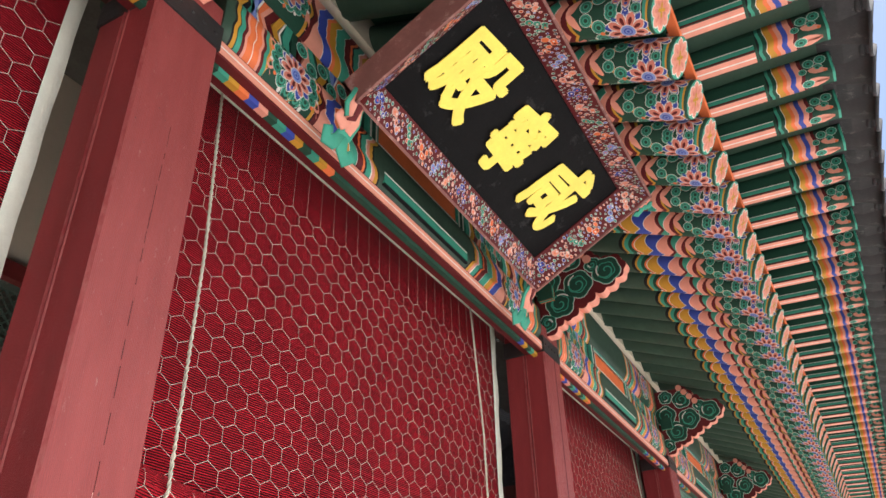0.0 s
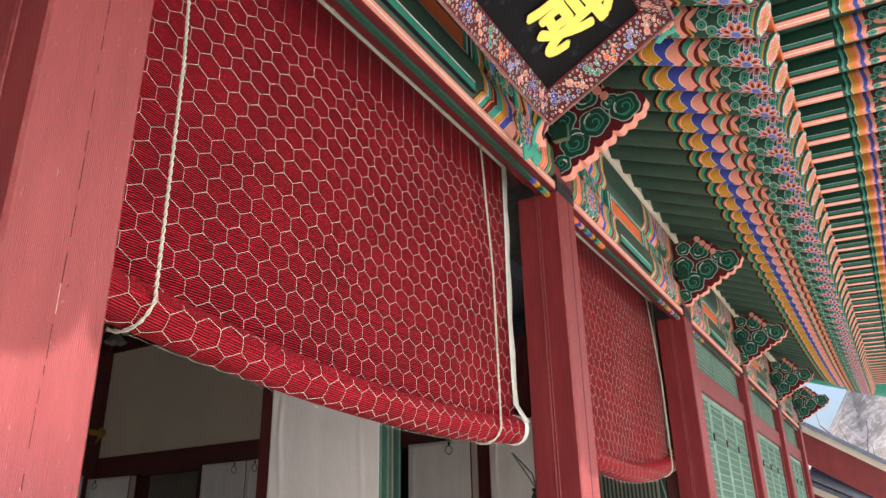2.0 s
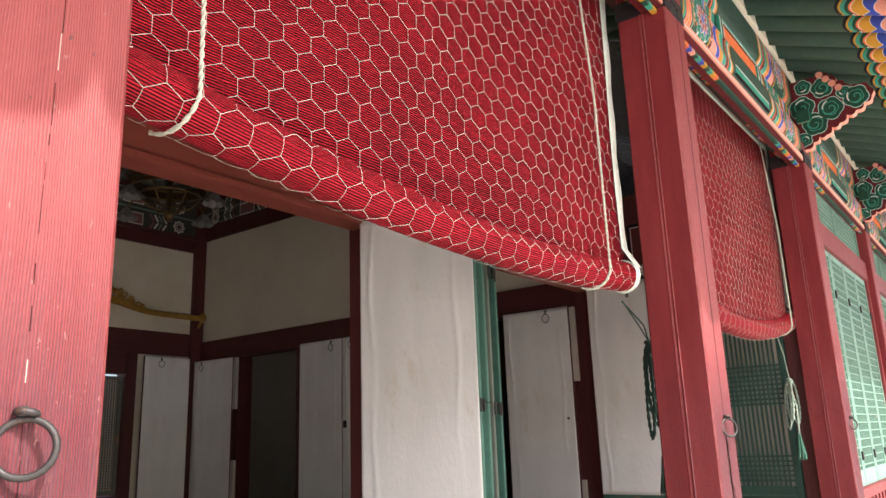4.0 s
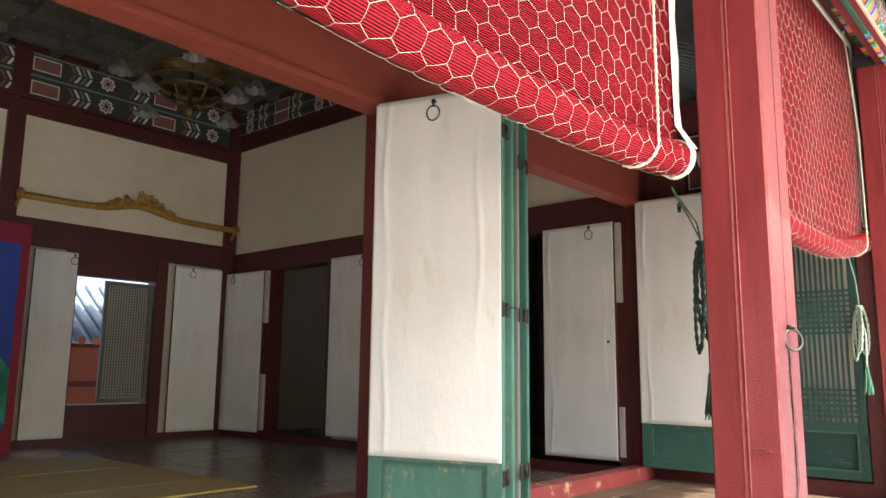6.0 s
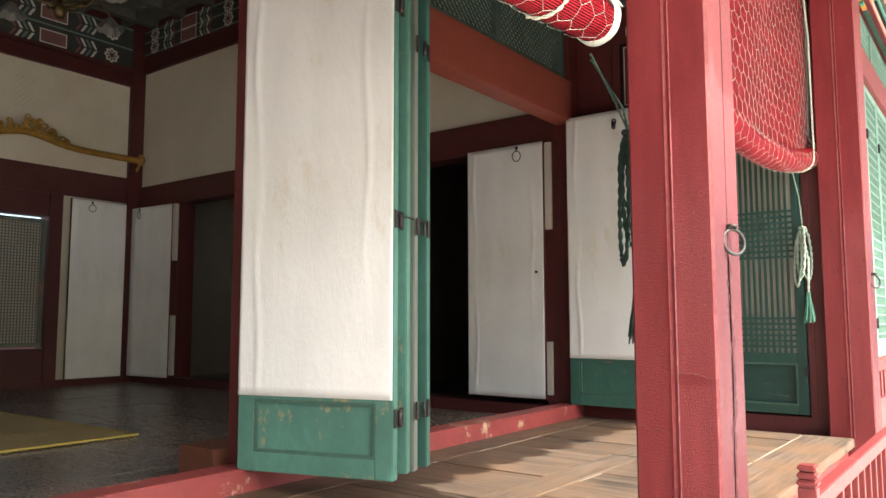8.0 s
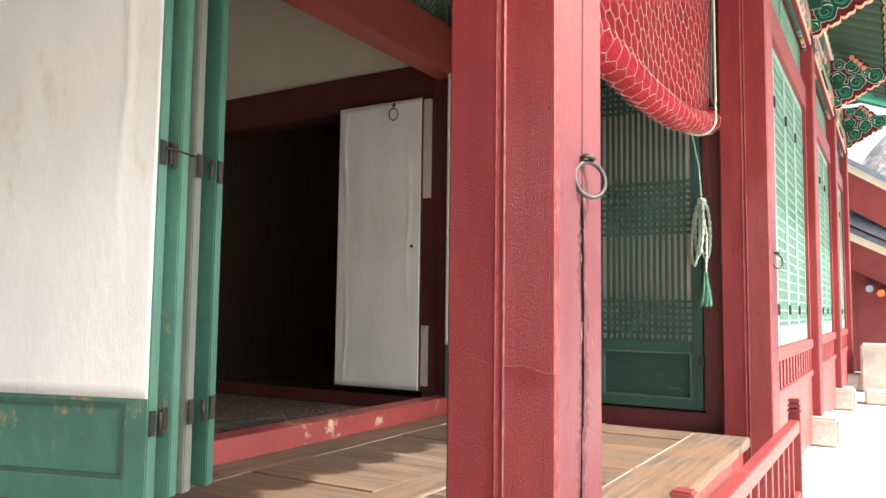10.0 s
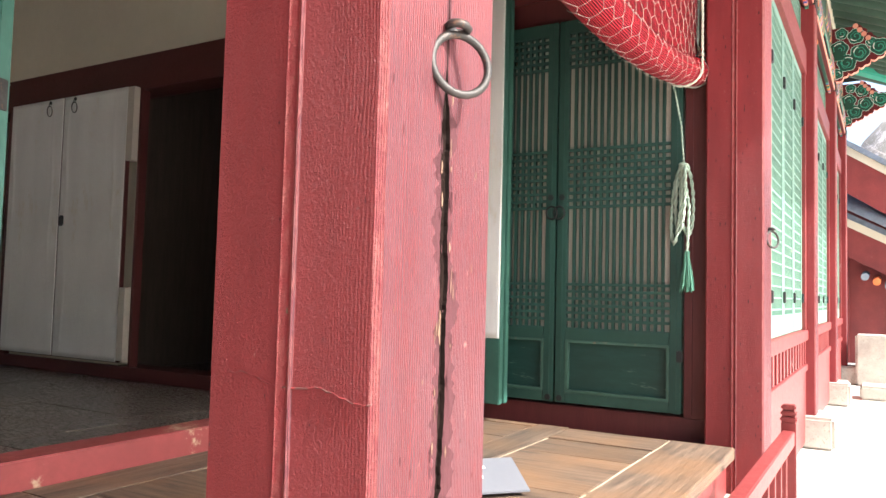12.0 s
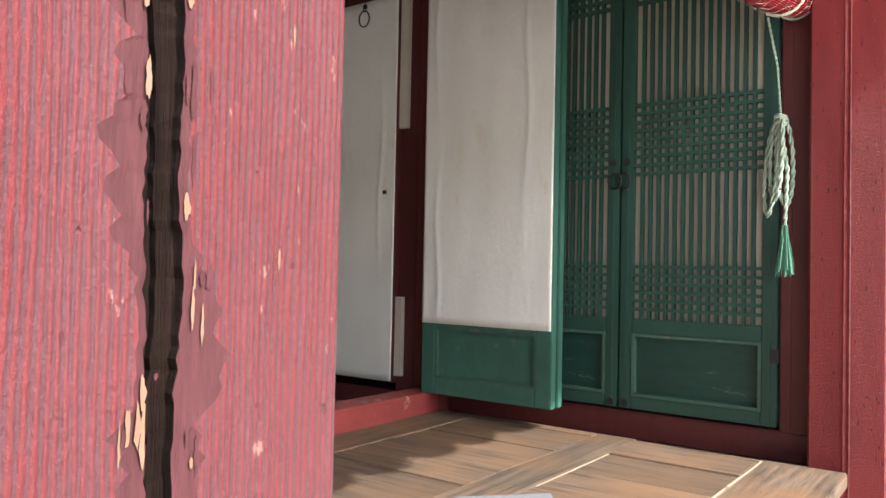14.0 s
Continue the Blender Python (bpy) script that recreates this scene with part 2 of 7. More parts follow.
m_fret = fret_paper()
m_mgreen = surf("leaf_green_paint", (0.048, 0.135, 0.103), 0.5, 0.25, 3, (1, 1, 0.6), (0.20, 0.22, 0.13), 0.16, 5, 0.3, 30)
m_green = surf("green_paint", (0.024, 0.072, 0.055), 0.5, 0.25, 3, (1, 1, 0.5), (0.10, 0.15, 0.10), 0.13, 6, 0.25, 30)
m_lgreen = surf("pale_green_paint", (0.085, 0.205, 0.158), 0.55, 0.28, 3, (1, 1, 0.6), (0.30, 0.25, 0.13), 0.19, 5, 0.4, 30)
m_dgreen = surf("rafter_green", (0.030, 0.068, 0.045), 0.6, 0.2, 4, (1, 1, 1), None, 0, 5, 0.15, 30)
m_floor = surf("dark_floor_wood", (0.165, 0.135, 0.115), 0.27, 0.3, 2, (1, 8, 1), None, 0, 5, 0.15, 25, spread=0.35)
m_iron = surf("iron", (0.062, 0.055, 0.052), 0.55, 0.3, 20, worn=(0.16, 0.09, 0.06), amount=0.2, worn_scale=30, metal=0.7, bump=0.3, grain=90)
m_dark = surf("black_iron_paint", (0.018, 0.017, 0.018), 0.5, 0.25, 10, bump=0.3)
m_stone = surf("granite", (0.42, 0.39, 0.34), 0.9, 0.25, 6, worn=(0.25, 0.23, 0.2), amount=0.22, worn_scale=40, bump=0.6, grain=120)
m_ground = surf("pale_ground", (0.60, 0.56, 0.51), 0.95, 0.12, 1.5, worn=(0.5, 0.46, 0.4), amount=0.2, worn_scale=8, bump=0.5, grain=60)


def plain(name, c, rough=0.55, var=0.12):
    return surf(name, c, rough, var, 8, bump=0.12, grain=50, spec=0.22)


# the painter's colours
p_pink = plain("paint_pink", (0.62, 0.22, 0.16))
p_salmon = plain("paint_salmon", (0.70, 0.30, 0.22))
p_orange = plain("paint_orange", (0.74, 0.18, 0.06))
p_jade = plain("paint_jade", (0.055, 0.30, 0.21))
p_deep = plain("paint_deep_green", (0.017, 0.062, 0.040))
p_blue = plain("paint_blue", (0.045, 0.075, 0.36))
p_lblue = plain("paint_pale_blue", (0.20, 0.28, 0.60))
p_yellow = plain("paint_ochre", (0.52, 0.27, 0.03))
p_maroon = plain("paint_maroon", (0.105, 0.012, 0.014))
p_white = plain("paint_white", (0.74, 0.72, 0.66))
p_black = plain("paint_black", (0.012, 0.012, 0.013))
p_gold = plain("paint_gold", (0.92, 0.75, 0.13), 0.45)
PAINTS = [m_dgreen, p_pink, p_salmon, p_orange, p_jade, p_deep, p_blue, p_lblue, p_yellow, p_maroon, p_white, p_black, p_gold]
BASE, PINK, SALMON, ORANGE, JADE, DEEP, BLUE, LBLUE, YELLOW, MAROON, WHITE, BLACK, GOLD = range(13)


# ---- the plan ----
XF, XR = -1.565, -1.845                  # front and rear faces of the porch columns
COLS = [-5.56, -2.26, 1.035, 4.36, 7.62, 10.75, 13.85, 16.60]   # their near faces, along the facade
CW = 0.28
DECK = 0.50
X_IN, X_BACK = -3.75, -10.3              # the hall's front sill line and its back wall
Y_END = 7.62                             # the hall's end wall


# ---- ground ----
def build_ground():
    bm = bmesh.new()
    n = 24
    xs = [-400, -120, -40, -14] + [-10 + i * 1.2 for i in range(n)] + [40, 120, 400]
    ys = [-400, -120, -40] + [-10 + i * 1.6 for i in range(n)] + [60, 140, 400]
    grid = [[bm.verts.new((x, y, 0.004 * math.sin(x * 2.1 + y) if -11 < x < 20 else 0)) for y in ys] for x in xs]
    for i in range(len(xs) - 1):
        for j in range(len(ys) - 1):
            bm.faces.new((grid[i][j], grid[i + 1][j], grid[i + 1][j + 1], grid[i][j + 1]))
    tagged(part("ground", bm, m_ground), "pale sunlit packed earth of the palace court", "ground", kind="structure")


build_ground()


# ---- columns ----
def column_mesh(h, crack=False, seed=1):
    """A square post, chamfered, with a double bead up the middle of each side; crack: a ragged split up its front."""
    bm = bmesh.new()
    w, c, rnd = (CW + 0.008 if crack else CW), 0.009, random.Random(seed)
    levels = [0.0] + ([0.04 + i * 0.006 for i in range(250)] if crack else []) + [h]
    drift = [0.0, 0.0, 0.0]

    # section, counter-clockwise from the front near corner; the front is +x at x = 0, y from 0 to w
    def section(z):
        pts = [(-c, 0), (0, c)]
        if crack:
            for k in range(3):
                drift[k] = 0.86 * drift[k] + rnd.uniform(-1, 1) * (0.0011, 0.0011, 0.0034)[k]
                if rnd.random() < 0.05:
                    drift[k] += rnd.uniform(-1, 1) * 0.004
            live = max(0.0, min(1.0, (1.54 - z) / 0.10)) if z > 0.3 else max(0.25, min(1.0, z / 0.3))
            mid = 0.146 + 0.006 * math.sin(z * 7.0) + 0.012 * (z - 0.9)
            half = 0.0006 + live * (0.0076 + 0.0018 * math.sin(z * 5.1 + 0.6))
            la = mid - half + live * (drift[0] + rnd.uniform(-0.0008, 0.0008))
            lb = max(la + 0.002, mid + half + live * (drift[1] + rnd.uniform(-0.0008, 0.0008)))
            out_a = la - 0.004 - live * max(0.001, 0.007 + 0.006 * math.sin(z * 8.0) + 2.6 * drift[2])
            out_b = lb + 0.004 + live * max(0.001, 0.010 + 0.008 * math.sin(z * 6.0 + 2) - 2.6 * drift[2])
            slit = la + (lb - la) * (0.30 + 0.2 * math.sin(z * 11))
            pts += [(0.0, out_a), (-0.0014 * live, la), (-0.009 * live - 0.001, la + 0.0006), (-0.011 * live - 0.001, slit - 0.0012 * live), (-0.030 * live - 0.002, slit),
                    (-0.010 * live - 0.001, slit + 0.0014 * live), (-0.0065 * live - 0.001 + live * rnd.uniform(-0.001, 0.001), lb - 0.0010), (-0.0012 * live, lb), (0.0, out_b)]
        pts += [(0, w - c), (-c, w)]
        pts += [(-CW / 2 + 0.013, w), (-CW / 2 + 0.010, w + 0.005), (-CW / 2 + 0.002, w), (-CW / 2 - 0.002, w), (-CW / 2 - 0.010, w + 0.005), (-CW / 2 - 0.013, w)]
        pts += [(-CW + c, w), (-CW, w - c), (-CW, c), (-CW + c, 0)]
        pts += [(-CW / 2 - 0.013, 0), (-CW / 2 - 0.010, -0.005), (-CW / 2 - 0.002, 0), (-CW / 2 + 0.002, 0), (-CW / 2 + 0.010, -0.005), (-CW / 2 + 0.013, 0)]
        return pts
    rings = [[bm.verts.new((x, y, z)) for x, y in section(z)] for z in levels]
    n = len(rings[0])
    for u, v in zip(rings, rings[1:]):
        for k in range(n):
            f = bm.faces.new((u[k], u[(k + 1) % n], v[(k + 1) % n], v[k]))
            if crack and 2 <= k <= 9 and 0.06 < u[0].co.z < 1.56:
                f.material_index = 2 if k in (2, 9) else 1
    bm.faces.new(rings[0][::-1])
    bm.faces.new(rings[-1])
    return bm


m_scar = surf("scar_paint", (0.26, 0.035, 0.038), 0.5, 0.4, 40, worn=(0.12, 0.05, 0.045), amount=0.3, worn_scale=60)
m_lip = surf("weathered_lip", (0.078, 0.027, 0.031), 0.7, 0.28, 3, (50, 50, 6), (0.055, 0.026, 0.026), 0.17, 2.2, 0.8, 4, depth=0.004, spec=0.12)
# old brown wood in the splits, darkened further to paint in the crack's shadow
m_split = surf("shaded_split_wood", (0.016, 0.0085, 0.0068), 0.8, 0.6, 2, (150, 150, 5), (0.06, 0.038, 0.029), 0.12, 1.0, 1.0, 3, depth=0.004, spec=0.08)


def ring_pull(parent, y, z):
    bm = bmesh.new()
    torus(bm, (0.020, y - 0.002, z - 0.052), (1, -0.65, 0.16), 0.043, 0.0058)
    part("ring", bm, m_iron, parent, smooth=True)
    bm = bmesh.new()
    torus(bm, (0.014, y, z), (0, 0.2, 1), 0.014, 0.006, 16, 6)
    tube(bm, [(-0.02, y, z), (0.006, y, z)], 0.011, 10)
    part("staple", bm, m_iron, parent)


def build_column(i, y):
    foot = 0.0 if i < 4 else 0.27
    col = thing("column", "square red-painted wooden porch column with weathered grain, iron top band", "column", "porch columns")
    h = 3.99 - foot
    crack = i == 3
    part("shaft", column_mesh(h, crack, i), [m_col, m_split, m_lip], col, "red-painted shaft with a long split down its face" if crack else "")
    bm = bmesh.new()
    box(bm, -CW - 0.006, 0.006, -0.006, CW + 0.006, h - 0.20, h - 0.085, bev=0.003)
    for k in range(5):
        for yy, xx in ((0.03 + k * 0.055, 0.008), ):
            tube(bm, [(0.0, yy, h - 0.14), (xx + 0.004, yy, h - 0.14)], 0.008, 6)
    part("band", bm, m_dark, col, "black iron band")
    if i == 3:
        rnd = random.Random(77)
        tan = surf("splinter_wood", (0.19, 0.105, 0.066), 0.8, 0.3, 30, bump=0.4)
        bm, bm2 = bmesh.new(), bmesh.new()
        def ragged(u, v, wide, tall):
            n = 14
            return [(u + wide * rnd.uniform(0.35, 1.0) * math.cos(2 * math.pi * q / n), v + tall * rnd.uniform(0.55, 1.0) * math.sin(2 * math.pi * q / n)) for q in range(n)]
        for k in range(90):       # flakes of paint and bare wood along the split
            z = rnd.uniform(0.45, 1.5)
            off = rnd.choice((-1, 1)) * (0.010 + abs(rnd.gauss(0, 0.010)))
            yy = 0.146 + 0.006 * math.sin(z * 7.0) + 0.012 * (z - 0.9) + off
            blob(ragged(yy, z, rnd.uniform(0.0008, 0.0032), rnd.uniform(0.004, 0.020)), lambda u, v, w: (w, u, v), bm if rnd.random() < 0.35 else bm2, 0, 0.0004 + 0.00001 * k)
        for k in range(70):      # small chips in the paint of the front
            z, yy = rnd.uniform(0.5, 3.2), rnd.uniform(0.012, 0.268)
            w_, h_ = rnd.uniform(0.0006, 0.0022), rnd.uniform(0.002, 0.009)
            shape = [(yy + w_ * (0.6 + 0.5 * rnd.random()) * math.cos(a), z + h_ * (0.6 + 0.5 * rnd.random()) * math.sin(a)) for a in [2 * math.pi * q / 9 for q in range(9)]]
            blob(shape, lambda u, v, w: (w, u, v), bm if rnd.random() < 0.2 else bm2, 0, 0.0006)
        for k in range(40):       # and of the near side
            z, x = rnd.uniform(0.5, 3.2), -rnd.uniform(0.01, 0.27)
            w_, h_ = rnd.uniform(0.0006, 0.0020), rnd.uniform(0.002, 0.006)
            shape = [(x + w_ * math.cos(a), z + h_ * (0.6 + 0.5 * rnd.random()) * math.sin(a)) for a in [2 * math.pi * q / 8 for q in range(8)]]
            blob(shape, lambda u, v, w: (u, -w, v), bm if rnd.random() < 0.3 else bm2, 0, 0.0006)
        tagged(part("splinter", bm, tan, col, "bare wood splinters and chips"), kind="stuff")
        tagged(part("chip", bm2, m_lip, col, "grey weathered paint chips"), kind="stuff")
        for zc, xa, xb in ((1.115, -0.235, -0.004), (0.93, -0.275, -0.15)):
            rnd = random.Random(int(zc * 100))
            bm = bmesh.new()
            pts = [(xa + (xb - xa) * k / 24, -0.0005, zc - 0.02 * k / 24 + 0.004 * (rnd.random() - 0.5) + 0.004 * math.sin(k * 0.5)) for k in range(25)]
            tube(bm, pts, [0.0005 + 0.0012 * rnd.random() for _ in pts], 5)
            part("scar", bm, m_scar, col, "raised scar in the paint")
    if i == 2:
        rnd = random.Random(5)
        z = 1.0
        while z < 3.3:
            ln = rnd.uniform(0.02, 0.09)
            bm = bmesh.new()
            y0 = 0.150 + 0.004 * math.sin(z * 6)
            box(bm, -0.004, 0.0008, y0, y0 + rnd.uniform(0.0006, 0.0014), z, z + ln)
            part("crack", bm, m_split if rnd.random() < 0.85 else m_plaster, col)
            z += ln + rnd.uniform(0.0, 0.05)
    if i == 4:                    # the far column: a split beside the bead of its near side, worn foot
        rnd = random.Random(15)
        z = 0.24
        while z < 1.7:
            ln = rnd.uniform(0.03, 0.12)
            bm = bmesh.new()
            x0 = -0.150 + 0.003 * math.sin(z * 9)
            box(bm, x0, x0 + rnd.uniform(0.002, 0.006) * (1.1 - z * 0.5), -0.0008, 0.004, z, z + ln)
            part("crack", bm, m_split, col)
            z += ln + rnd.uniform(0.0, 0.03)
        bm = bmesh.new()
        for k in range(80):
            z, x = rnd.uniform(0.25, 2.4), -rnd.uniform(0.01, 0.27)
            w_, h_ = rnd.uniform(0.0008, 0.003), rnd.uniform(0.003, 0.014)
            shape = [(x + w_ * math.cos(a), z + h_ * (0.6 + 0.5 * rnd.random()) * math.sin(a)) for a in [2 * math.pi * q / 8 for q in range(8)]]
            blob(shape, lambda u, v, w: (u, -w, v), bm, 0, 0.0006)
        tagged(part("chip", bm, m_lip, col, "dark chips in the paint"), kind="stuff")
    if i < 5:
        ring_pull(col, 0.150, 1.588 - foot)
    col.matrix_basis = pose(XF, y, foot)
    if foot:
        st = thing("plinth", "rough pale granite plinth stone under a column", "plinth", "plinths")
        bm = bmesh.new()
        box(bm, -0.34, 0.14, -0.10, 0.40, 0, foot, bev=0.025)
        for v in bm.verts:
            v.co.x += 0.012 * math.sin(v.co.z * 30 + v.co.y * 9)
            v.co.y += 0.012 * math.sin(v.co.x * 21)
            if v.co.z < 0.05:
                v.co.xy *= 1.06
        part("block", bm, m_stone, st)
        st.matrix_basis = pose(XF, y, 0)


for i, y in enumerate(COLS):
    build_column(i, y)


# ---- deck and floor ----
def build_deck():
    """Framed wooden flooring: long timbers along the facade with short boards between them."""
    floor = tagged(new("floor"), "worn wooden plank floor of the porch, sunlit and scuffed", "floor", kind="structure")
    rnd = random.Random(4)
    bm = boxes((-3.66, -1.74, -6, 7.62, 0.30, DECK - 0.006))
    part("dusty_bed", bm, m_dust, floor, "pale dust in the joints")
    bm = boxes((-1.79, -1.735, -6, 7.6, 0.16, 0.46))
    part("fascia", bm, m_red, floor, "red-painted deck edge")
    # long timbers
    for x0, x1, seams in ((-2.01, -1.70, (4.2, 7.62)), (-2.74, -2.55, (3.1, 6.1, 7.62)), (-3.66, -3.42, (2.4, 5.2, 7.62))):
        y0 = -6
        for y1 in (-2.2, 1.2) + seams:
            bm = bmesh.new()
            box(bm, x0 + 0.003, x1 - 0.003, y0 + 0.002, y1 - 0.002, DECK - 0.06, DECK + rnd.uniform(-0.002, 0.003), bev=0.005)
            if x1 == -1.70:
                for v in bm.verts:
                    if v.co.x > -1.72:
                        v.co.x += 0.006 * math.sin(v.co.y * 11)
            part("long_timber", bm, m_deck, floor)
            y0 = y1
    for x0, x1 in ((-2.55, -2.01), (-3.42, -2.74)):
        y = -6.0
        while y < 7.6:
            w = rnd.uniform(0.25, 0.42)
            y1 = min(7.62, y + w)
            bm = bmesh.new()
            box(bm, x0 + 0.005, x1 - 0.005, y + 0.0012, y1 - 0.0012, DECK - 0.05, DECK + rnd.uniform(-0.005, 0.001), bev=0.003)
            part("floorboard", bm, m_deckx, floor)
            y = y1


def wood(name, axis, c1, c2, rough=0.6):
    """Bare weathered boards with long grain along x or y."""
    m, t, N, L, P = nodes_of(name)
    co = N.new("ShaderNodeTexCoord")
    info = N.new("ShaderNodeObjectInfo")
    mp = N.new("ShaderNodeMapping")
    mp.inputs["Scale"].default_value = (1.2, 22, 22) if axis == "x" else (22, 1.2, 22)
    sc = N.new("ShaderNodeVectorMath")
    sc.operation = "SCALE"
    sc.inputs[0].default_value = (3, 7, 11)
    ad = N.new("ShaderNodeVectorMath")
    L.new(info.outputs["Random"], sc.inputs["Scale"])
    L.new(co.outputs["Object"], mp.inputs["Vector"])
    L.new(mp.outputs[0], ad.inputs[0])
    L.new(sc.outputs[0], ad.inputs[1])
    g = noise_node(t, ad.outputs[0], 1.6, 8, 0.7)
    big = noise_node(t, co.outputs["Object"], 2.6, 4)
    dirt = noise_node(t, co.outputs["Object"], 9, 8, 0.8)
    col = mix_node(t, ramp_node(t, g, 0.36, 0.64), c1, c2)
    col = mix_node(t, ramp_node(t, big, 0.45, 0.8), col, (0.180, 0.098, 0.050))
    col = mix_node(t, ramp_node(t, dirt, 0.60, 0.72), col, (0.12, 0.07, 0.045))
    col = mix_node(t, 1.0, col, mix_node(t, info.outputs["Random"], (0.74, 0.74, 0.74), (1.06, 1.03, 1.0)), "MULTIPLY")
    L.new(col, P.inputs["Base Color"])
    P.inputs["Roughness"].default_value = rough
    b = N.new("ShaderNodeBump")
    b.inputs["Strength"].default_value, b.inputs["Distance"].default_value = 0.9, 0.005
    L.new(g, b.inputs["Height"])
    L.new(b.outputs[0], P.inputs["Normal"])
    return m


m_dust = surf("joint_dust", (0.44, 0.35, 0.25), 0.95, 0.25, 12, worn=(0.08, 0.05, 0.035), amount=0.20, worn_scale=3)
m_deck = wood("deck_wood_long", "y", (0.052, 0.036, 0.027), (0.182, 0.125, 0.088))
m_deckx = wood("deck_wood_short", "x", (0.046, 0.030, 0.022), (0.178, 0.118, 0.080))
build_deck()


def build_hall_floor():
    floor = tagged(new("floor"), "dark polished wooden plank floor of the hall", "floor", kind="structure")
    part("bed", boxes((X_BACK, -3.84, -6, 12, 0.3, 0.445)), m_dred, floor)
    rnd = random.Random(9)
    x = -3.86
    k = 0
    while x > X_BACK + 0.1:
        w = 0.26 if k % 2 else 0.75
        x1 = max(X_BACK, x - w)
        if k % 2:
            part("long_timber", boxes((x1 + 0.002, x - 0.002, -2, 7.5, 0.44, DECK - 0.02)), m_floor, floor)
        else:
            y = -2.0
            while y < 7.5:
                y1 = min(7.5, y + rnd.uniform(0.28, 0.4))
                part("floorboard", boxes((x1 + 0.002, x - 0.002, y + 0.002, y1 - 0.002, 0.44, DECK - 0.022 + rnd.uniform(-0.002, 0.002))), m_floor, floor)
                y = y1
        x = x1
        k += 1


build_hall_floor()


# ---- walls of the hall ----
def setting(name, bm, mat, label, category="wall"):
    return tagged(part(name, bm, mat), label, category, kind="structure")


# front line of the hall: sill, posts, lintel, lattice transom, upper wall
m_sill = surf('sill_paint', (0.22, 0.038, 0.038), 0.5, 0.2, 3, (1, 1, 1), (0.42, 0.30, 0.2), 0.20, 4, 0.3, 25)
m_dred2 = surf('deep_red_paint', (0.125, 0.024, 0.023), 0.5, 0.2, 3, (6, 6, 0.6), None, 0, 5, 0.4, 16)
INC = [(-2.30, -2.02), (0.95, 1.20), (4.275, 4.46), (7.58, 7.86)]      # inner columns along the sill line
bm = bmesh.new()
box(bm, X_IN - 0.07, X_IN + 0.09, -6, 7.58, DECK - 0.03, DECK + 0.105, bev=0.006)
setting("sill", bm, m_sill, "red-painted wooden door sill, paint scraped through", "sill")
for y0, y1 in INC:
    bm = bmesh.new()
    box(bm, X_IN - 0.14, X_IN + 0.03, y0, y1, DECK - 0.03, 4.6, bev=0.008)
    setting("post", bm, m_dred2, "dark red wooden post of the hall front", "post")
bm = bmesh.new()
box(bm, X_IN - 0.12, X_IN + 0.05, -6, 7.58, 2.96, 3.30, bev=0.006)
box(bm, X_IN - 0.10, X_IN + 0.075, -6, 7.58, 2.94, 2.985, bev=0.004)
setting("lintel", bm, m_ored, "orange-red painted lintel beam over the doors", "beam")
setting("wall_front_upper", boxes((X_IN - 0.10, X_IN + 0.0, -6, 7.58, 3.92, 5.6)), m_plaster, "plastered wall over the transom")
setting("transom_head", boxes((X_IN - 0.12, X_IN + 0.05, -6, 7.58, 3.84, 3.94)), m_red, "red beam over the transom lattice", "beam")


def lattice_panel(name, u0, u1, v0, v1, step, width, mat, fn, depth, diagonal=False, backing=None, frame_w=0.04, label=""):
    """A lattice in the plane fn(u, v, w) with a frame round it."""
    top = thing(name, label or "green-painted wooden lattice panel", "lattice")
    bm = bmesh.new()

    def bar(ua, va, ub, vb, w, d0, d1):
        d = Vector((ub - ua, vb - va)).normalized()
        nx, ny = -d.y * w / 2, d.x * w / 2
        q = [(ua + nx, va + ny), (ub + nx, vb + ny), (ub - nx, vb - ny), (ua - nx, va - ny)]
        lo = [bm.verts.new(fn(*p, d0)) for p in q]
        hi = [bm.verts.new(fn(*p, d1)) for p in q]
        bm.faces.new(hi)
        for k in range(4):
            bm.faces.new((lo[k], lo[(k + 1) % 4], hi[(k + 1) % 4], hi[k]))
    if diagonal:
        H = v1 - v0
        u = u0 - H
        while u < u1:
            for s in (0, 1):
                a0, a1 = max(u, u0), min(u + H, u1)
                if a1 - a0 > 0.01:
                    if s == 0:
                        bar(a0, v0 + a0 - u, a1, v0 + a1 - u, width, 0, depth)
                    else:
                        bar(a0, v1 - (a0 - u), a1, v1 - (a1 - u), width, 0.002, depth + 0.002)
            u += step
    else:
        u = u0 + step
        while u < u1 - 0.004:
            bar(u, v0, u, v1, width, 0, depth)
            u += step
        v = v0 + step
        while v < v1 - 0.004:
            bar(u0, v, u1, v, width, 0.001, depth + 0.001)
            v += step
    bmesh.ops.recalc_face_normals(bm, faces=bm.faces[:])
    tagged(part("bar", bm, mat, top), kind="stuff")
    bm = bmesh.new()
    for ua, va, ub, vb in ((u0, v0 - frame_w / 2, u1, v0 - frame_w / 2), (u0, v1 + frame_w / 2, u1, v1 + frame_w / 2),
                           (u0 - frame_w / 2, v0 - frame_w, u0 - frame_w / 2, v1 + frame_w), (u1 + frame_w / 2, v0 - frame_w, u1 + frame_w / 2, v1 + frame_w)):
        bar(ua, va, ub, vb, frame_w, -0.01, depth + 0.012)
    bmesh.ops.recalc_face_normals(bm, faces=bm.faces[:])
    part("frame", bm, mat, top)
    if backing:
        bm = bmesh.new()
        bm.faces.new([bm.verts.new(fn(*p, -0.004)) for p in ((u0, v0), (u1, v0), (u1, v1), (u0, v1))])
        part("backing", bm, backing, top, "paper behind the lattice")
    return top


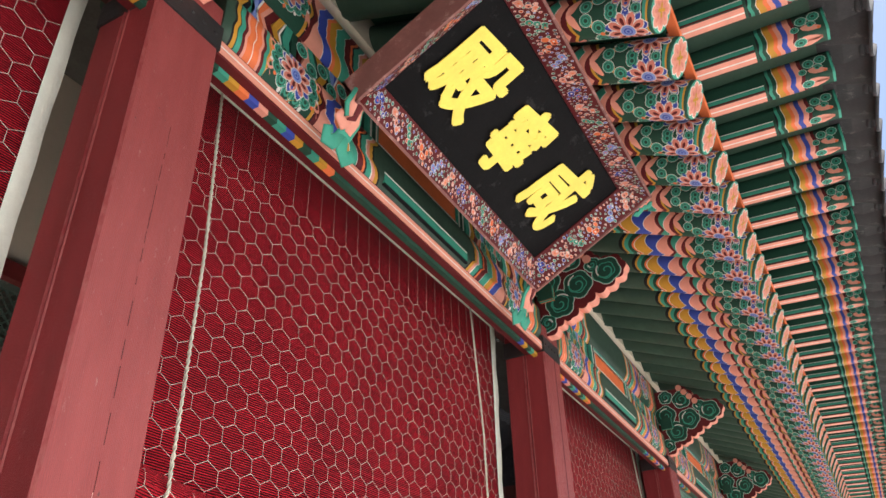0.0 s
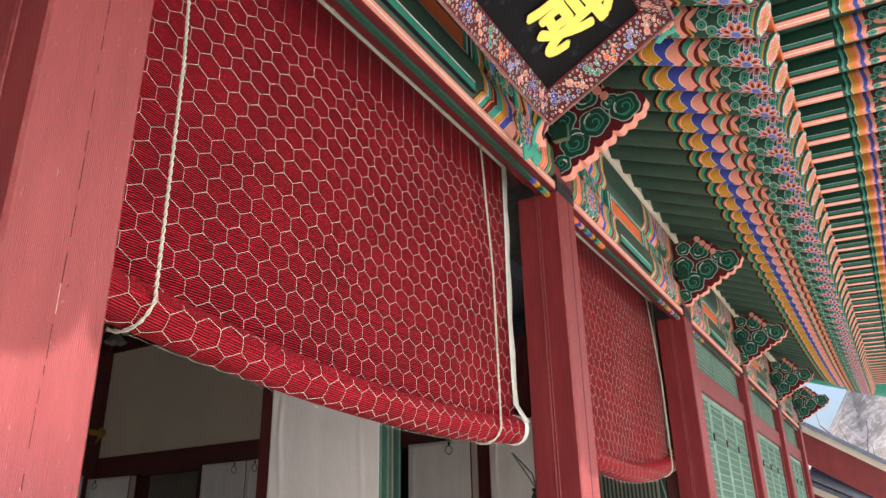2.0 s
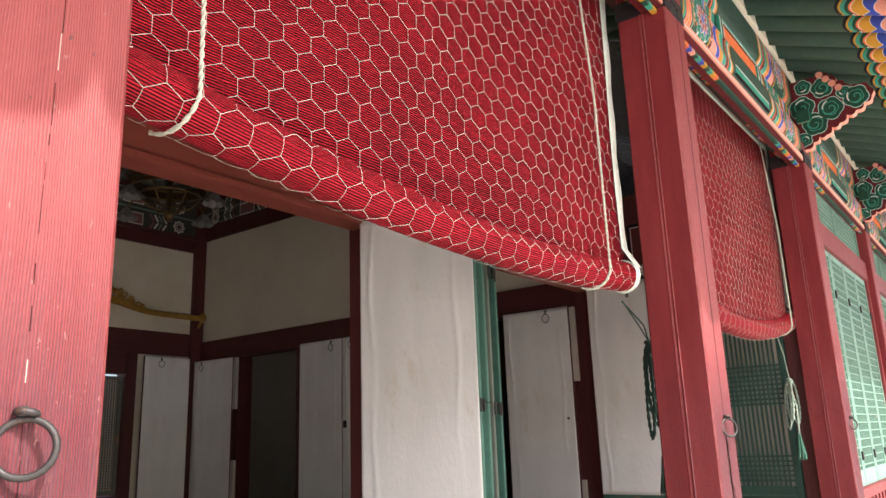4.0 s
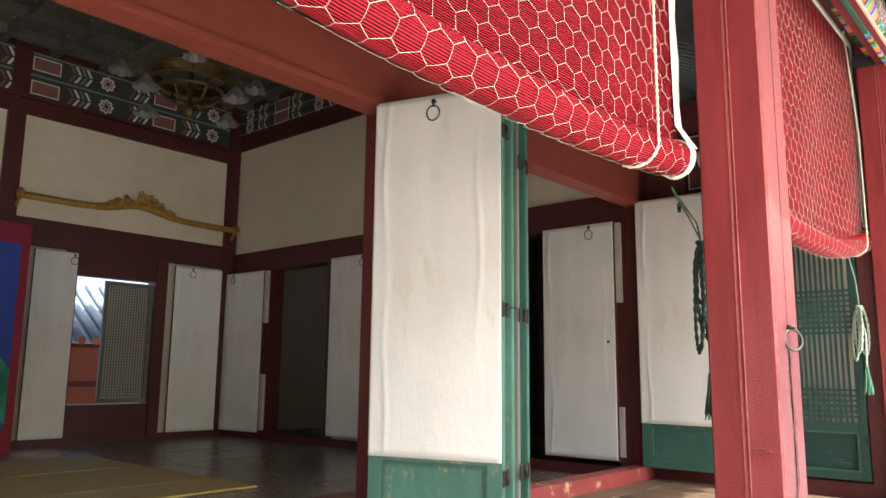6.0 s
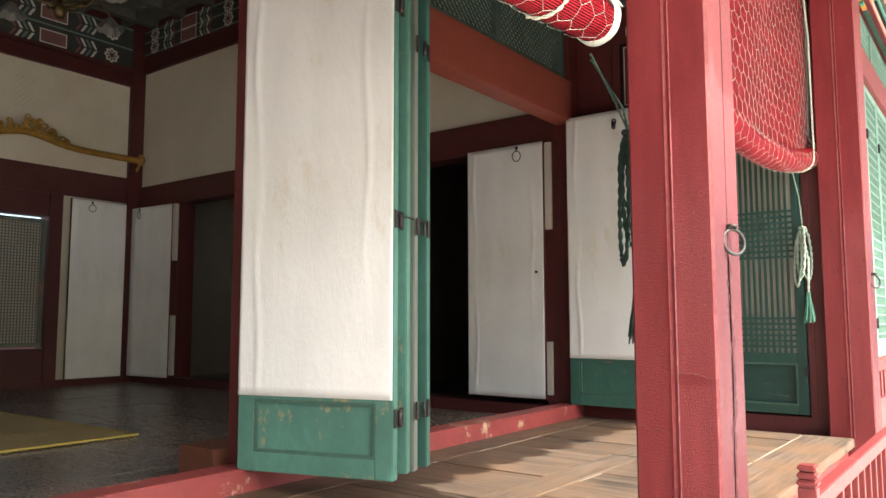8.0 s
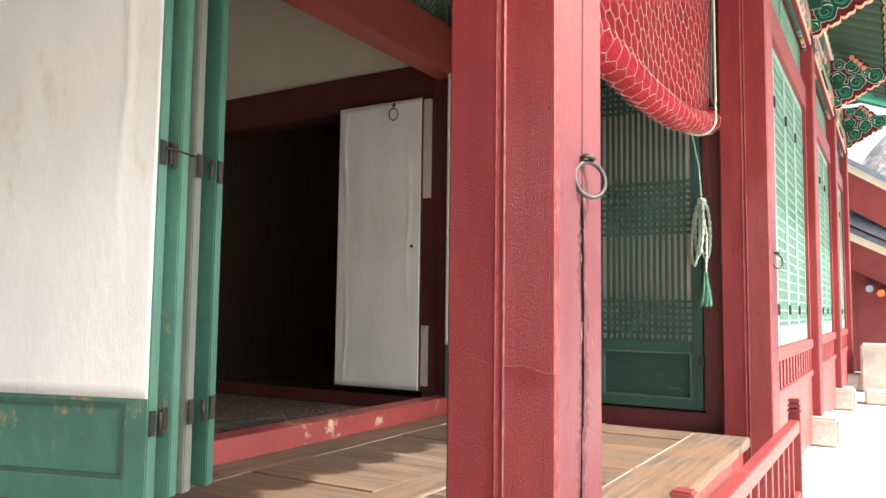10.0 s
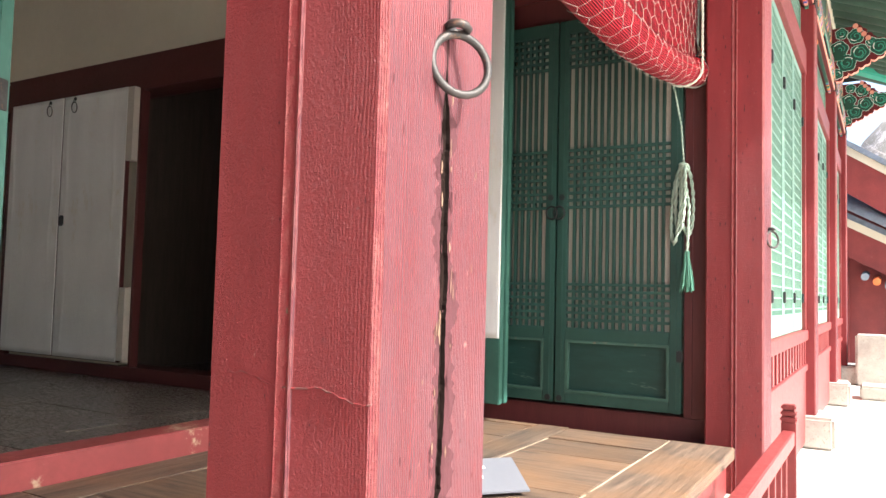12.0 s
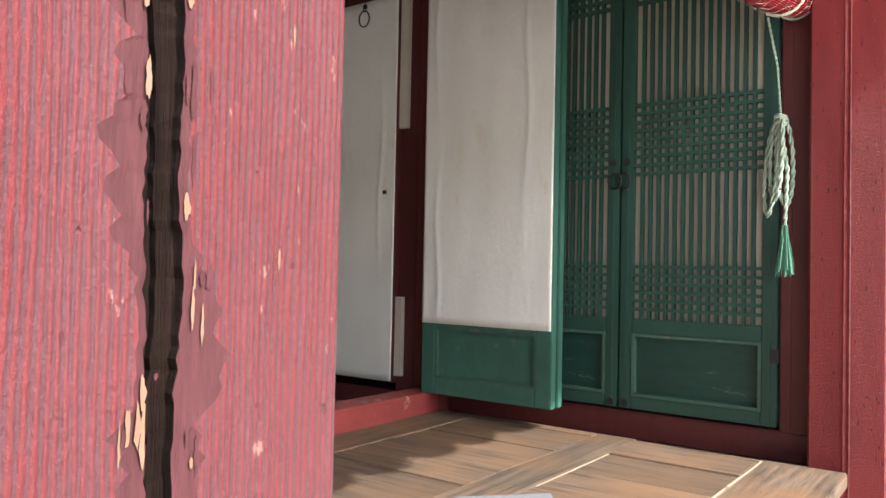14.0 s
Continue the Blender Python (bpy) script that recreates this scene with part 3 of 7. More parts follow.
m_trans = surf("transom_green", (0.085, 0.135, 0.108), 0.6, 0.25, 4, worn=(0.20, 0.21, 0.17), amount=0.2, worn_scale=9, bump=0.3)
for y0, y1 in ((-2.0, 0.93), (1.22, 4.18), (4.48, 7.56)):
    n = 3
    for k in range(n):
        a, b = y0 + (y1 - y0) * k / n + 0.04, y0 + (y1 - y0) * (k + 1) / n - 0.04
        lattice_panel("transom_lattice", a, b, 3.36, 3.80, 0.056, 0.0075, m_trans, lambda u, v, w: (X_IN - 0.03 + w, u, v), 0.014, True)

# end wall of the hall, along x
Y = Y_END
for x0, x1 in ((X_BACK, -9.3), (-7.98, -6.42), (-3.95, -3.87)):
    setting("wall_end_lower", boxes((x0, x1, Y, Y + 0.16, DECK - 0.03, 2.80)), m_plaster, "plastered end wall between the doors")
bm = bmesh.new()
box(bm, X_BACK, -3.87, Y - 0.04, Y + 0.2, 2.80, 3.09, bev=0.006)
box(bm, X_BACK, -3.87, Y - 0.04, Y + 0.2, 4.68, 4.93, bev=0.006)
box(bm, X_BACK, -3.87, Y - 0.05, Y + 0.2, DECK - 0.03, DECK + 0.07, bev=0.004)
box(bm, -6.245, -6.215, Y - 0.045, Y + 0.03, DECK, 2.82, bev=0.004)
for x, w in ((-10.32, 0.13), (-9.42, 0.13), (-8.09, 0.13), (-3.96, 0.13)):
    box(bm, x, x + w, Y - 0.045, Y + 0.19, DECK, 2.82, bev=0.004)
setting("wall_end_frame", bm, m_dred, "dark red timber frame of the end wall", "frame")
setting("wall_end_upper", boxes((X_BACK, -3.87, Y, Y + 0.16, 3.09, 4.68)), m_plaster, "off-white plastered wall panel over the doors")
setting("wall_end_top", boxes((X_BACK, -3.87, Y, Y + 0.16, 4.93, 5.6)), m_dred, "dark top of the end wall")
# the far rooms beyond the end wall
m_room = surf("room_paper", (0.62, 0.58, 0.50), 0.9, 0.08, 2, bump=0.15)
setting("wall_room_far", boxes((X_BACK, -6.8, 10.4, 10.5, 0.4, 4.0)), m_room, "papered wall of the side room")
# near room's lining: the dark of the unlit room is put into its colour
m_roomshade = surf("room_shade_timber", (0.072, 0.052, 0.041), 0.7, 0.3, 3, (6, 6, 0.6), None, 0, 5, 0.3, 20)
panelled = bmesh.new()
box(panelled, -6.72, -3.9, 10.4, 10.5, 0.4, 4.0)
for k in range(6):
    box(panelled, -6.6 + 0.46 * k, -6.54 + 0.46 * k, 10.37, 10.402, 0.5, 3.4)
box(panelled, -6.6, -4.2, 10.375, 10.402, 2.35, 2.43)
setting("wall_shaded_far", panelled, m_roomshade, "panelled far wall of the end room, coloured dark for its shade")
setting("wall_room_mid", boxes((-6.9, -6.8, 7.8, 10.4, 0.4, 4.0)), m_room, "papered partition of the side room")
setting("wall_shaded_side", boxes((-6.796, -6.72, 7.86, 10.5, 0.4, 4.0)), m_roomshade, "side wall of the end room, coloured dark for its shade")
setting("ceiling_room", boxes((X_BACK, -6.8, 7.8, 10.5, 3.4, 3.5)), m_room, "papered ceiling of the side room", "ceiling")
setting("ceiling_shaded", boxes((-6.8, -3.8, 7.8, 10.5, 3.4, 3.5)), m_roomshade, "ceiling of the end room, coloured dark for its shade", "ceiling")
setting("wall_room_front", boxes((-3.9, -3.8, 7.87, 10.5, 0.4, 4.0)), m_roomshade, "front wall of the end room, coloured dark for its shade")
setting("trim", boxes((-9.3, -7.75, 10.37, 10.395, 2.42, 2.47), (-8.55, -8.5, 10.37, 10.395, 0.5, 2.42)), m_dark, "dark timber trim of the side room", "trim")

# back wall of the hall
bm = bmesh.new()
for y0, y1 in ((-6, 5.33), (6.42, 7.62)):
    box(bm, X_BACK - 0.16, X_BACK, y0, y1, DECK - 0.03, 2.86)
setting("wall_back_lower", bm, m_plaster, "plastered back wall")
setting("wall_back_upper", boxes((X_BACK - 0.16, X_BACK, -6, 7.62, 3.2, 4.47)), m_fret, "off-white patterned paper panel over the back doors")
bm = bmesh.new()
box(bm, X_BACK - 0.2, X_BACK + 0.04, -6, 7.62, 2.86, 3.2, bev=0.006)
box(bm, X_BACK - 0.2, X_BACK + 0.05, -6, 7.62, 4.47, 4.66, bev=0.006)
box(bm, X_BACK - 0.2, X_BACK + 0.05, -6, 7.62, DECK - 0.03, DECK + 0.06, bev=0.004)
for y0, y1, z1 in ((5.20, 5.34, 2.86), (6.40, 6.56, 2.86), (4.36, 4.56, 5.4), (7.42, 7.62, 5.4), (1.0, 1.2, 5.4)):
    box(bm, X_BACK - 0.18, X_BACK + 0.06, y0, y1, DECK, z1, bev=0.005)
box(bm, X_BACK - 0.16, X_BACK + 0.03, 5.34, 6.40, DECK, 0.95, bev=0.004)
box(bm, X_BACK - 0.16, X_BACK + 0.03, 5.34, 6.40, 2.57, 2.86, bev=0.004)
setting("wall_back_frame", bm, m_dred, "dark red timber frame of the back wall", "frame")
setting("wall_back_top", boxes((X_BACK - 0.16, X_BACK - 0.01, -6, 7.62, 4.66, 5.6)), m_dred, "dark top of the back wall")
setting("wall_west", boxes((X_BACK, X_IN, -6.1, -6, 0.4, 5.6)), m_plaster, "plastered wall that closes the hall")

# veranda end wall with the green doors
YG = 7.75
for nm, bx in (("door_sill", (X_IN + 0.03, XR, YG, YG + 0.14, DECK - 0.03, 0.60)), ("door_jamb", (-1.975, XR, YG - 0.01, YG + 0.14, 0.6, 3.9)),
               ("door_jamb", (X_IN + 0.03, -3.40, YG - 0.01, YG + 0.14, 0.6, 3.9)), ("door_head", (-3.40, -1.975, YG, YG + 0.14, 2.83, 3.9))):
    bm = bmesh.new()
    box(bm, *bx, bev=0.006)
    if nm == "door_jamb":
        box(bm, bx[0] + 0.03, bx[0] + 0.045, bx[2] - 0.006, bx[2] + 0.01, 0.62, 3.85)
    setting(nm, bm, m_dred2, "dark red timber frame round the green doors", "frame")
setting("wall_room_back", boxes((X_BACK - 0.1, X_BACK, 7.62, 10.5, 0.4, 4.0)), m_room, "papered back wall of the side room")
setting("floor_room", boxes((X_BACK, -3.8, 7.82, 10.5, 0.4, 0.5)), m_floor, "dark floor of the side room", "floor")


# ---- painted timber under the eaves ----
def banded(bm, section, stations, closed=True):
    """A bar along local -x whose colour changes from station to station. section: (y, z) points; stations: (d, wave, material),
    where wave(k, n) shifts the seam at section point k, and the material covers from this seam to the next."""
    n = len(section)
    rings = [[bm.verts.new((-(d + (wave(k, n) if wave else 0)), y, z)) for k, (y, z) in enumerate(section)] for d, wave, _ in stations]
    for i in range(len(rings) - 1):
        u, v = rings[i], rings[i + 1]
        for k in range(n if closed else n - 1):
            f = bm.faces.new((u[k], v[k], v[(k + 1) % n], u[(k + 1) % n]))
            f.material_index, f.smooth = stations[i][2], n > 10
    if closed:
        bm.faces.new(rings[0]).material_index = stations[0][2]


def scallop(amp, count, phase=0.0):
    return lambda k, n: amp * abs(math.sin(math.pi * count * k / n + phase))


def lotus(bm, fn, u, v, R, lift=0.001, turn=0.0, petals=9, half=False):
    """A painted lotus: blue outer petals, pink petals with maroon hearts, a swirled blue middle."""
    span = math.pi if half else 2 * math.pi
    for ring, (r0, r1, w, colours) in enumerate(((0.5, 1.12, 0.42, (WHITE, BLUE)), (0.22, 0.98, 0.46, (WHITE, PINK)))):
        n = petals + (1 - ring)
        for i in range(n):
            a = turn + span * (i + 0.5 * ring) / n
            blob(petal(u, v, a, r0 * R, r1 * R, w * R), fn, bm, colours[0], lift + 0.0006 * ring)
            blob(petal(u, v, a, r0 * R, r1 * R - 0.05 * R, (w - 0.08) * R), fn, bm, colours[1], lift + 0.0003 + 0.0006 * ring)
            if ring:
                blob(petal(u, v, a, 0.35 * R, 0.72 * R, 0.17 * R), fn, bm, MAROON, lift + 0.0013)
    for r, c in ((0.36, WHITE), (0.33, LBLUE), (0.2, BLUE), (0.14, LBLUE), (0.07, BLUE)):
        blob(disc2(u, v, r * R, 12), fn, bm, c, lift + 0.0016 + 0.0003 * (0.4 - r) * 10)


def curl(bm, fn, u, v, R, lift=0.001, outer=JADE, inner=DEEP):
    for r, c in ((1.0, WHITE), (0.93, outer), (0.66, inner), (0.55, outer), (0.3, inner)):
        blob(disc2(u, v, r * R, 12), fn, bm, c, lift + 0.0004 * (1.1 - r) * 5)


def dot(bm, fn, u, v, R, c=WHITE, lift=0.0015):
    blob(disc2(u, v, R, 8), fn, bm, c, lift)


RR = 0.096


def rafter_mesh(detail=True):
    bm = bmesh.new()
    sec = [(RR * math.sin(2 * math.pi * k / 32), -RR * math.cos(2 * math.pi * k / 32)) for k in range(32)]
    st = [(0.0, None, DEEP), (0.020, None, YELLOW), (0.030, None, JADE), (0.046, None, BLACK), (0.050, None, DEEP),
          (0.345, scallop(0.03, 4), YELLOW), (0.36, scallop(0.03, 4), MAROON), (0.385, scallop(0.035, 4), SALMON), (0.420, scallop(0.035, 4), WHITE), (0.424, scallop(0.035, 4), JADE),
          (0.450, scallop(0.04, 4, 0.8), MAROON), (0.470, scallop(0.045, 4, 0.8), SALMON), (0.535, scallop(0.05, 4), WHITE), (0.540, scallop(0.05, 4), BLUE),
          (0.61, scallop(0.055, 4, 0.8), WHITE), (0.615, scallop(0.055, 4, 0.8), YELLOW), (0.685, scallop(0.055, 4), WHITE),
          (0.690, scallop(0.055, 4), ORANGE), (0.705, scallop(0.055, 4), DEEP), (0.755, scallop(0.03, 4), JADE),
          (0.785, scallop(0.03, 4), YELLOW), (0.800, scallop(0.03, 4), BLACK), (0.825, scallop(0.03, 4), BASE), (4.1, None, BASE)]
    banded(bm, sec, st)

    def on(u, v, lift):
        a = v / RR
        return (-u, (RR + lift) * math.sin(a), -(RR + lift) * math.cos(a))
    for c in (-0.20, 0.0, 0.20):
        lotus(bm, on, 0.120, c, 0.098, turn=-math.pi / 2)
        for s in (-1, 1):
            curl(bm, on, 0.245, c + s * 0.034, 0.034)
            curl(bm, on, 0.185, c + s * 0.088, 0.030)
            curl(bm, on, 0.300, c + s * 0.070, 0.030)
            curl(bm, on, 0.075, c + s * 0.098, 0.024)
            blob(petal(0.33, c + s * 0.03, s * 0.9, 0.0, 0.10, 0.035), on, bm, SALMON, 0.0022)
            blob(petal(0.20, c, s * 0.6, 0.02, 0.12, 0.03), on, bm, YELLOW, 0.0008)
        dot(bm, on, 0.235, c, 0.011, ORANGE)
        dot(bm, on, 0.725, c, 0.010)
        dot(bm, on, 0.275, c + 0.03, 0.007)

    def end(u, v, lift):
        return (0.001 + lift, u, v)
    blob(disc2(0, 0, RR * 0.985, 24), end, bm, JADE, 0)
    for i in range(8):
        a = 2 * math.pi * i / 8
        blob(petal(0, 0, a, 0.012, 0.092, 0.060), end, bm, WHITE, 0.001)
        blob(petal(0, 0, a, 0.012, 0.087, 0.052), end, bm, SALMON, 0.0016)
        blob(petal(0, 0, a, 0.03, 0.066, 0.018), end, bm, PINK, 0.0022)
    for i in range(4):
        blob(petal(0, 0, math.pi / 4 + i * math.pi / 2, 0.0, 0.034, 0.016), end, bm, YELLOW, 0.003)
    for v in bm.verts:            # the end is cut on a slant
        if v.co.x > -0.055:
            v.co.x += 0.16 * v.co.z * min(1.0, 1 + v.co.x / 0.055)
    return bm


def flying_mesh():
    """A square flying rafter: jade scroll at the tip, waves of colour, then pink underside and jade stripe."""
    bm = bmesh.new()
    w, h = 0.042, 0.066
    sec = [(-w, -h), (-w / 2, -h), (0, -h), (w / 2, -h), (w, -h), (w, -h / 2), (w, 0), (w, h / 2), (w, h), (0, h), (-w, h), (-w, h / 2), (-w, 0), (-w, -h / 2)]
    def wave(a, p=0.0):
        return lambda k, n: a * math.sin(2 * math.pi * 3 * k / n + p)
    st = [(0, None, JADE), (0.012, None, DEEP), (0.135, wave(0.005), MAROON), (0.152, wave(0.006), SALMON), (0.178, wave(0.006), BLUE), (0.202, wave(0.006), SALMON),
          (0.222, wave(0.006), ORANGE), (0.240, wave(0.006), YELLOW), (0.268, wave(0.006), WHITE), (0.271, wave(0.006), DEEP), (0.290, wave(0.005), JADE), (0.305, wave(0.005), BLACK), (0.312, None, DEEP), (1.05, None, DEEP)]
    banded(bm, sec, st)
    box(bm, -1.05, -0.325, -w + 0.006, w - 0.006, -h - 0.0015, -h, SALMON)
    box(bm, -1.05, -0.325, -0.004, 0.004, -h - 0.0025, -h - 0.001, WHITE)
    for s in (-1, 1):
        y0, y1 = sorted((s * w, s * (w + 0.0015)))
        box(bm, -1.05, -0.325, y0, y1, -h + 0.012, -h + 0.036, JADE)
        box(bm, -1.05, -0.325, y0, y1, -h + 0.038, -h + 0.042, WHITE)
        box(bm, -1.05, -0.325, y0, y1, -h, -h + 0.008, MAROON)

        def side(u, v, lift, s=s):
            return (-u, s * (w + lift), v)
        for u, v, r in ((0.05, 0.030, 0.028), (0.105, 0.022, 0.027), (0.14, -0.02, 0.02), (0.07, -0.015, 0.024)):
            curl(bm, side, u, v, r)
        blob(petal(0.03, -0.045, 0.3, 0.0, 0.09, 0.04), side, bm, SALMON, 0.002)
        dot(bm, side, 0.04, -0.045, 0.008, ORANGE, 0.003)
    def under(u, v, lift):
        return (-u, v, -h - lift)
    for s in (-1, 1):
        blob(petal(0.03, 0, s * 0.25, 0.0, 0.1, 0.04), under, bm, SALMON, 0.001)
    curl(bm, under, 0.125, 0, 0.03)
    def tip(u, v, lift):
        return (0.001 + lift, u, v)
    for u, v in ((-0.02, 0.03), (0.022, 0.028), (0, -0.02)):
        curl(bm, tip, u, v, 0.02)
    return bm


STEP, Y0, SLOPE = 0.315, 2.385, 0.40
TILT_R = math.degrees(math.atan(SLOPE))
roof = thing("roof", "dark grey tiled palace roof with brightly painted rafters under deep eaves", "roof", kind="structure")
m_tile = surf("roof_tile", (0.030, 0.030, 0.033), 0.7, 0.35, 6, worn=(0.09, 0.09, 0.085), amount=0.2, worn_scale=14, bump=0.4)
N_LO, N_HI = -22, 50


def lift_at(y):
    """The eaves rise a little towards the corner."""
    return 0.30 * max(0.0, (y - 11.0) / 7.0) ** 2


def eave_piece(name, bm, mats, place):
    ob = None
    for i in range(N_LO, N_HI):
        m = place(Y0 + i * STEP)
        if ob is None:
            ob = part(name, bm, mats, roof)
            ob.matrix_basis = m
        else:
            share(name, ob, m, roof)


eave_piece("rafter", rafter_mesh(), PAINTS, lambda y: pose(-0.176, y, 4.27 + lift_at(y), 0, TILT_R, 0))
eave_piece("flying_rafter", flying_mesh(), PAINTS, lambda y: pose(0.468, y + 0.03, 4.47 + lift_at(y), 0, 2.5, 0))


def strip(name, pts, mat, y0=-5.2, y1=18.2, n=40):
    """A long bar along the eaves with the closed section pts (x, z), following their rise."""
    bm = bmesh.new()
    ys = [y0 + (y1 - y0) * k / n for k in range(n + 1)]
    rings = [[bm.verts.new((x, y, z + lift_at(y))) for x, z in pts] for y in ys]
    c = len(pts)
    for u, v in zip(rings, rings[1:]):
        for k in range(c):
            bm.faces.new((u[k], u[(k + 1) % c], v[(k + 1) % c], v[k]))
    bm.faces.new(rings[0])
    bm.faces.new(rings[-1][::-1])
    bmesh.ops.recalc_face_normals(bm, faces=bm.faces[:])
    return part(name, bm, mat, roof)


def at_x(x, up=0.0):
    return 4.27 + (-0.176 - x) * SLOPE + up


strip("eave_boards", [(-0.20, at_x(-0.20, 0.105)), (-4.2, at_x(-4.2, 0.105)), (-4.2, at_x(-4.2, 0.13)), (-0.20, at_x(-0.20, 0.13))], p_deep)
strip("eave_edge", [(-0.190, 4.392), (-0.146, 4.380), (-0.138, 4.408), (-0.190, 4.425)], p_orange)
strip("upper_boards", [(-0.6, 4.56), (0.55, 4.545), (0.55, 4.565), (-0.6, 4.58)], m_dgreen)
strip("eave_lath", [(0.42, 4.545), (0.53, 4.535), (0.60, 4.60), (0.42, 4.60)], m_tile)
strip("tile_bed", [(0.53, 4.52), (0.635, 4.50), (0.62, 4.60), (-0.1, 4.86), (-0.1, 4.78)], m_tile)


def cover_tile():
    """A half-round eave tile that ends in a round disc."""
    bm = bmesh.new()
    R, n = 0.085, 10
    rings = []
    for d in (0.0, -0.35, -0.7):
        rings.append([bm.verts.new((d, R * math.cos(math.pi * k / n), R * math.sin(math.pi * k / n))) for k in range(n + 1)])
    for u, v in zip(rings, rings[1:]):
        for k in range(n):
            bm.faces.new((u[k], u[k + 1], v[k + 1], v[k])).smooth = True
    tube(bm, [(0.0, 0, 0.0), (0.022, 0, -0.004)], 0.088, 16)
    torus(bm, (0.022, 0, -0.004), (1, 0, 0), 0.070, 0.009, 16, 6)
    return bm


def drip_tile():
    """The dished tile between two covers, with a tongue that hangs over the edge."""
    bm = bmesh.new()
    n = 10
    rows = []
    for d, drop in ((-0.7, 0), (-0.02, 0), (0.02, 0.006)):
        rows.append([bm.verts.new((d, 0.15 * (2 * k / n - 1), -0.055 * (1 - (2 * k / n - 1) ** 2) - drop)) for k in range(n + 1)])
    rows.append([bm.verts.new((0.05, 0.15 * (2 * k / n - 1), -0.055 * (1 - (2 * k / n - 1) ** 2) - 0.02 - 0.11 * math.sqrt(max(0, 1 - (2 * k / n - 1) ** 2)))) for k in range(n + 1)])
    rows += [[bm.verts.new((v.co.x - (0.018 if r == 3 else 0.0), v.co.y, v.co.z - (0 if r == 3 else 0.018))) for v in rows[r]] for r in (3, 2, 1, 0)]
    for u, v in zip(rows, rows[1:]):
        for k in range(n):
            bm.faces.new((u[k], u[k + 1], v[k + 1], v[k])).smooth = True
    bmesh.ops.recalc_face_normals(bm, faces=bm.faces[:])
    return bm


eave_piece("cover_tile", cover_tile(), m_tile, lambda y: pose(0.640, y + 0.03, 4.575 + lift_at(y), 0, 20, 0))
eave_piece("drip_tile", drip_tile(), m_tile, lambda y: pose(0.640, y + 0.03 + STEP / 2, 4.54 + lift_at(y), 0, 20, 0))
bm = bmesh.new()
ys = [-5.2 + 23.4 * k / 30 for k in range(31)]
rows = [[bm.verts.new((x, y, z + (lift_at(y) * (1 - j / 4)))) for j, (x, z) in enumerate(((0.05, 4.75), (-2.0, 5.45), (-4.5, 6.5), (-7.2, 8.0), (-15, 4.6)))] for y in ys]
for u, v in zip(rows, rows[1:]):
    for k in range(4):
        bm.faces.new((u[k], v[k], v[k + 1], u[k + 1]))
for r in (rows[0], rows[-1]):
    bm.faces.new(r)
part("tile_slope", bm, m_tile, roof)
bm = bmesh.new()
for i in range(N_LO, N_HI):
    y = Y0 + i * STEP + 0.03
    tube(bm, [(-0.05, y, 4.82 + lift_at(y)), (-2.0, y, 5.50 + lift_at(y) * 0.75), (-4.5, y, 6.55 + lift_at(y) * 0.5), (-7.2, y, 8.02)], 0.085, 8, caps=False)
tagged(part("tile_rows", bm, m_tile, roof), kind="stuff")

# hip rafter at the far corner
bm = bmesh.new()
box(bm, -0.1, 2.9, -0.09, 0.09, -0.14, 0.14, bev=0.02)
hip = part("hip_rafter", bm, p_jade, roof)
hip.matrix_basis = pose(-1.7, 16.4, 4.95, 0, 7, 46)
# under-eave past the corner, facing the side court
strip("side_eave", [(-0.1, 4.62), (0.4, 4.62), (0.4, 4.68), (-0.1, 4.68)], p_deep, 17.9, 18.3, 2)

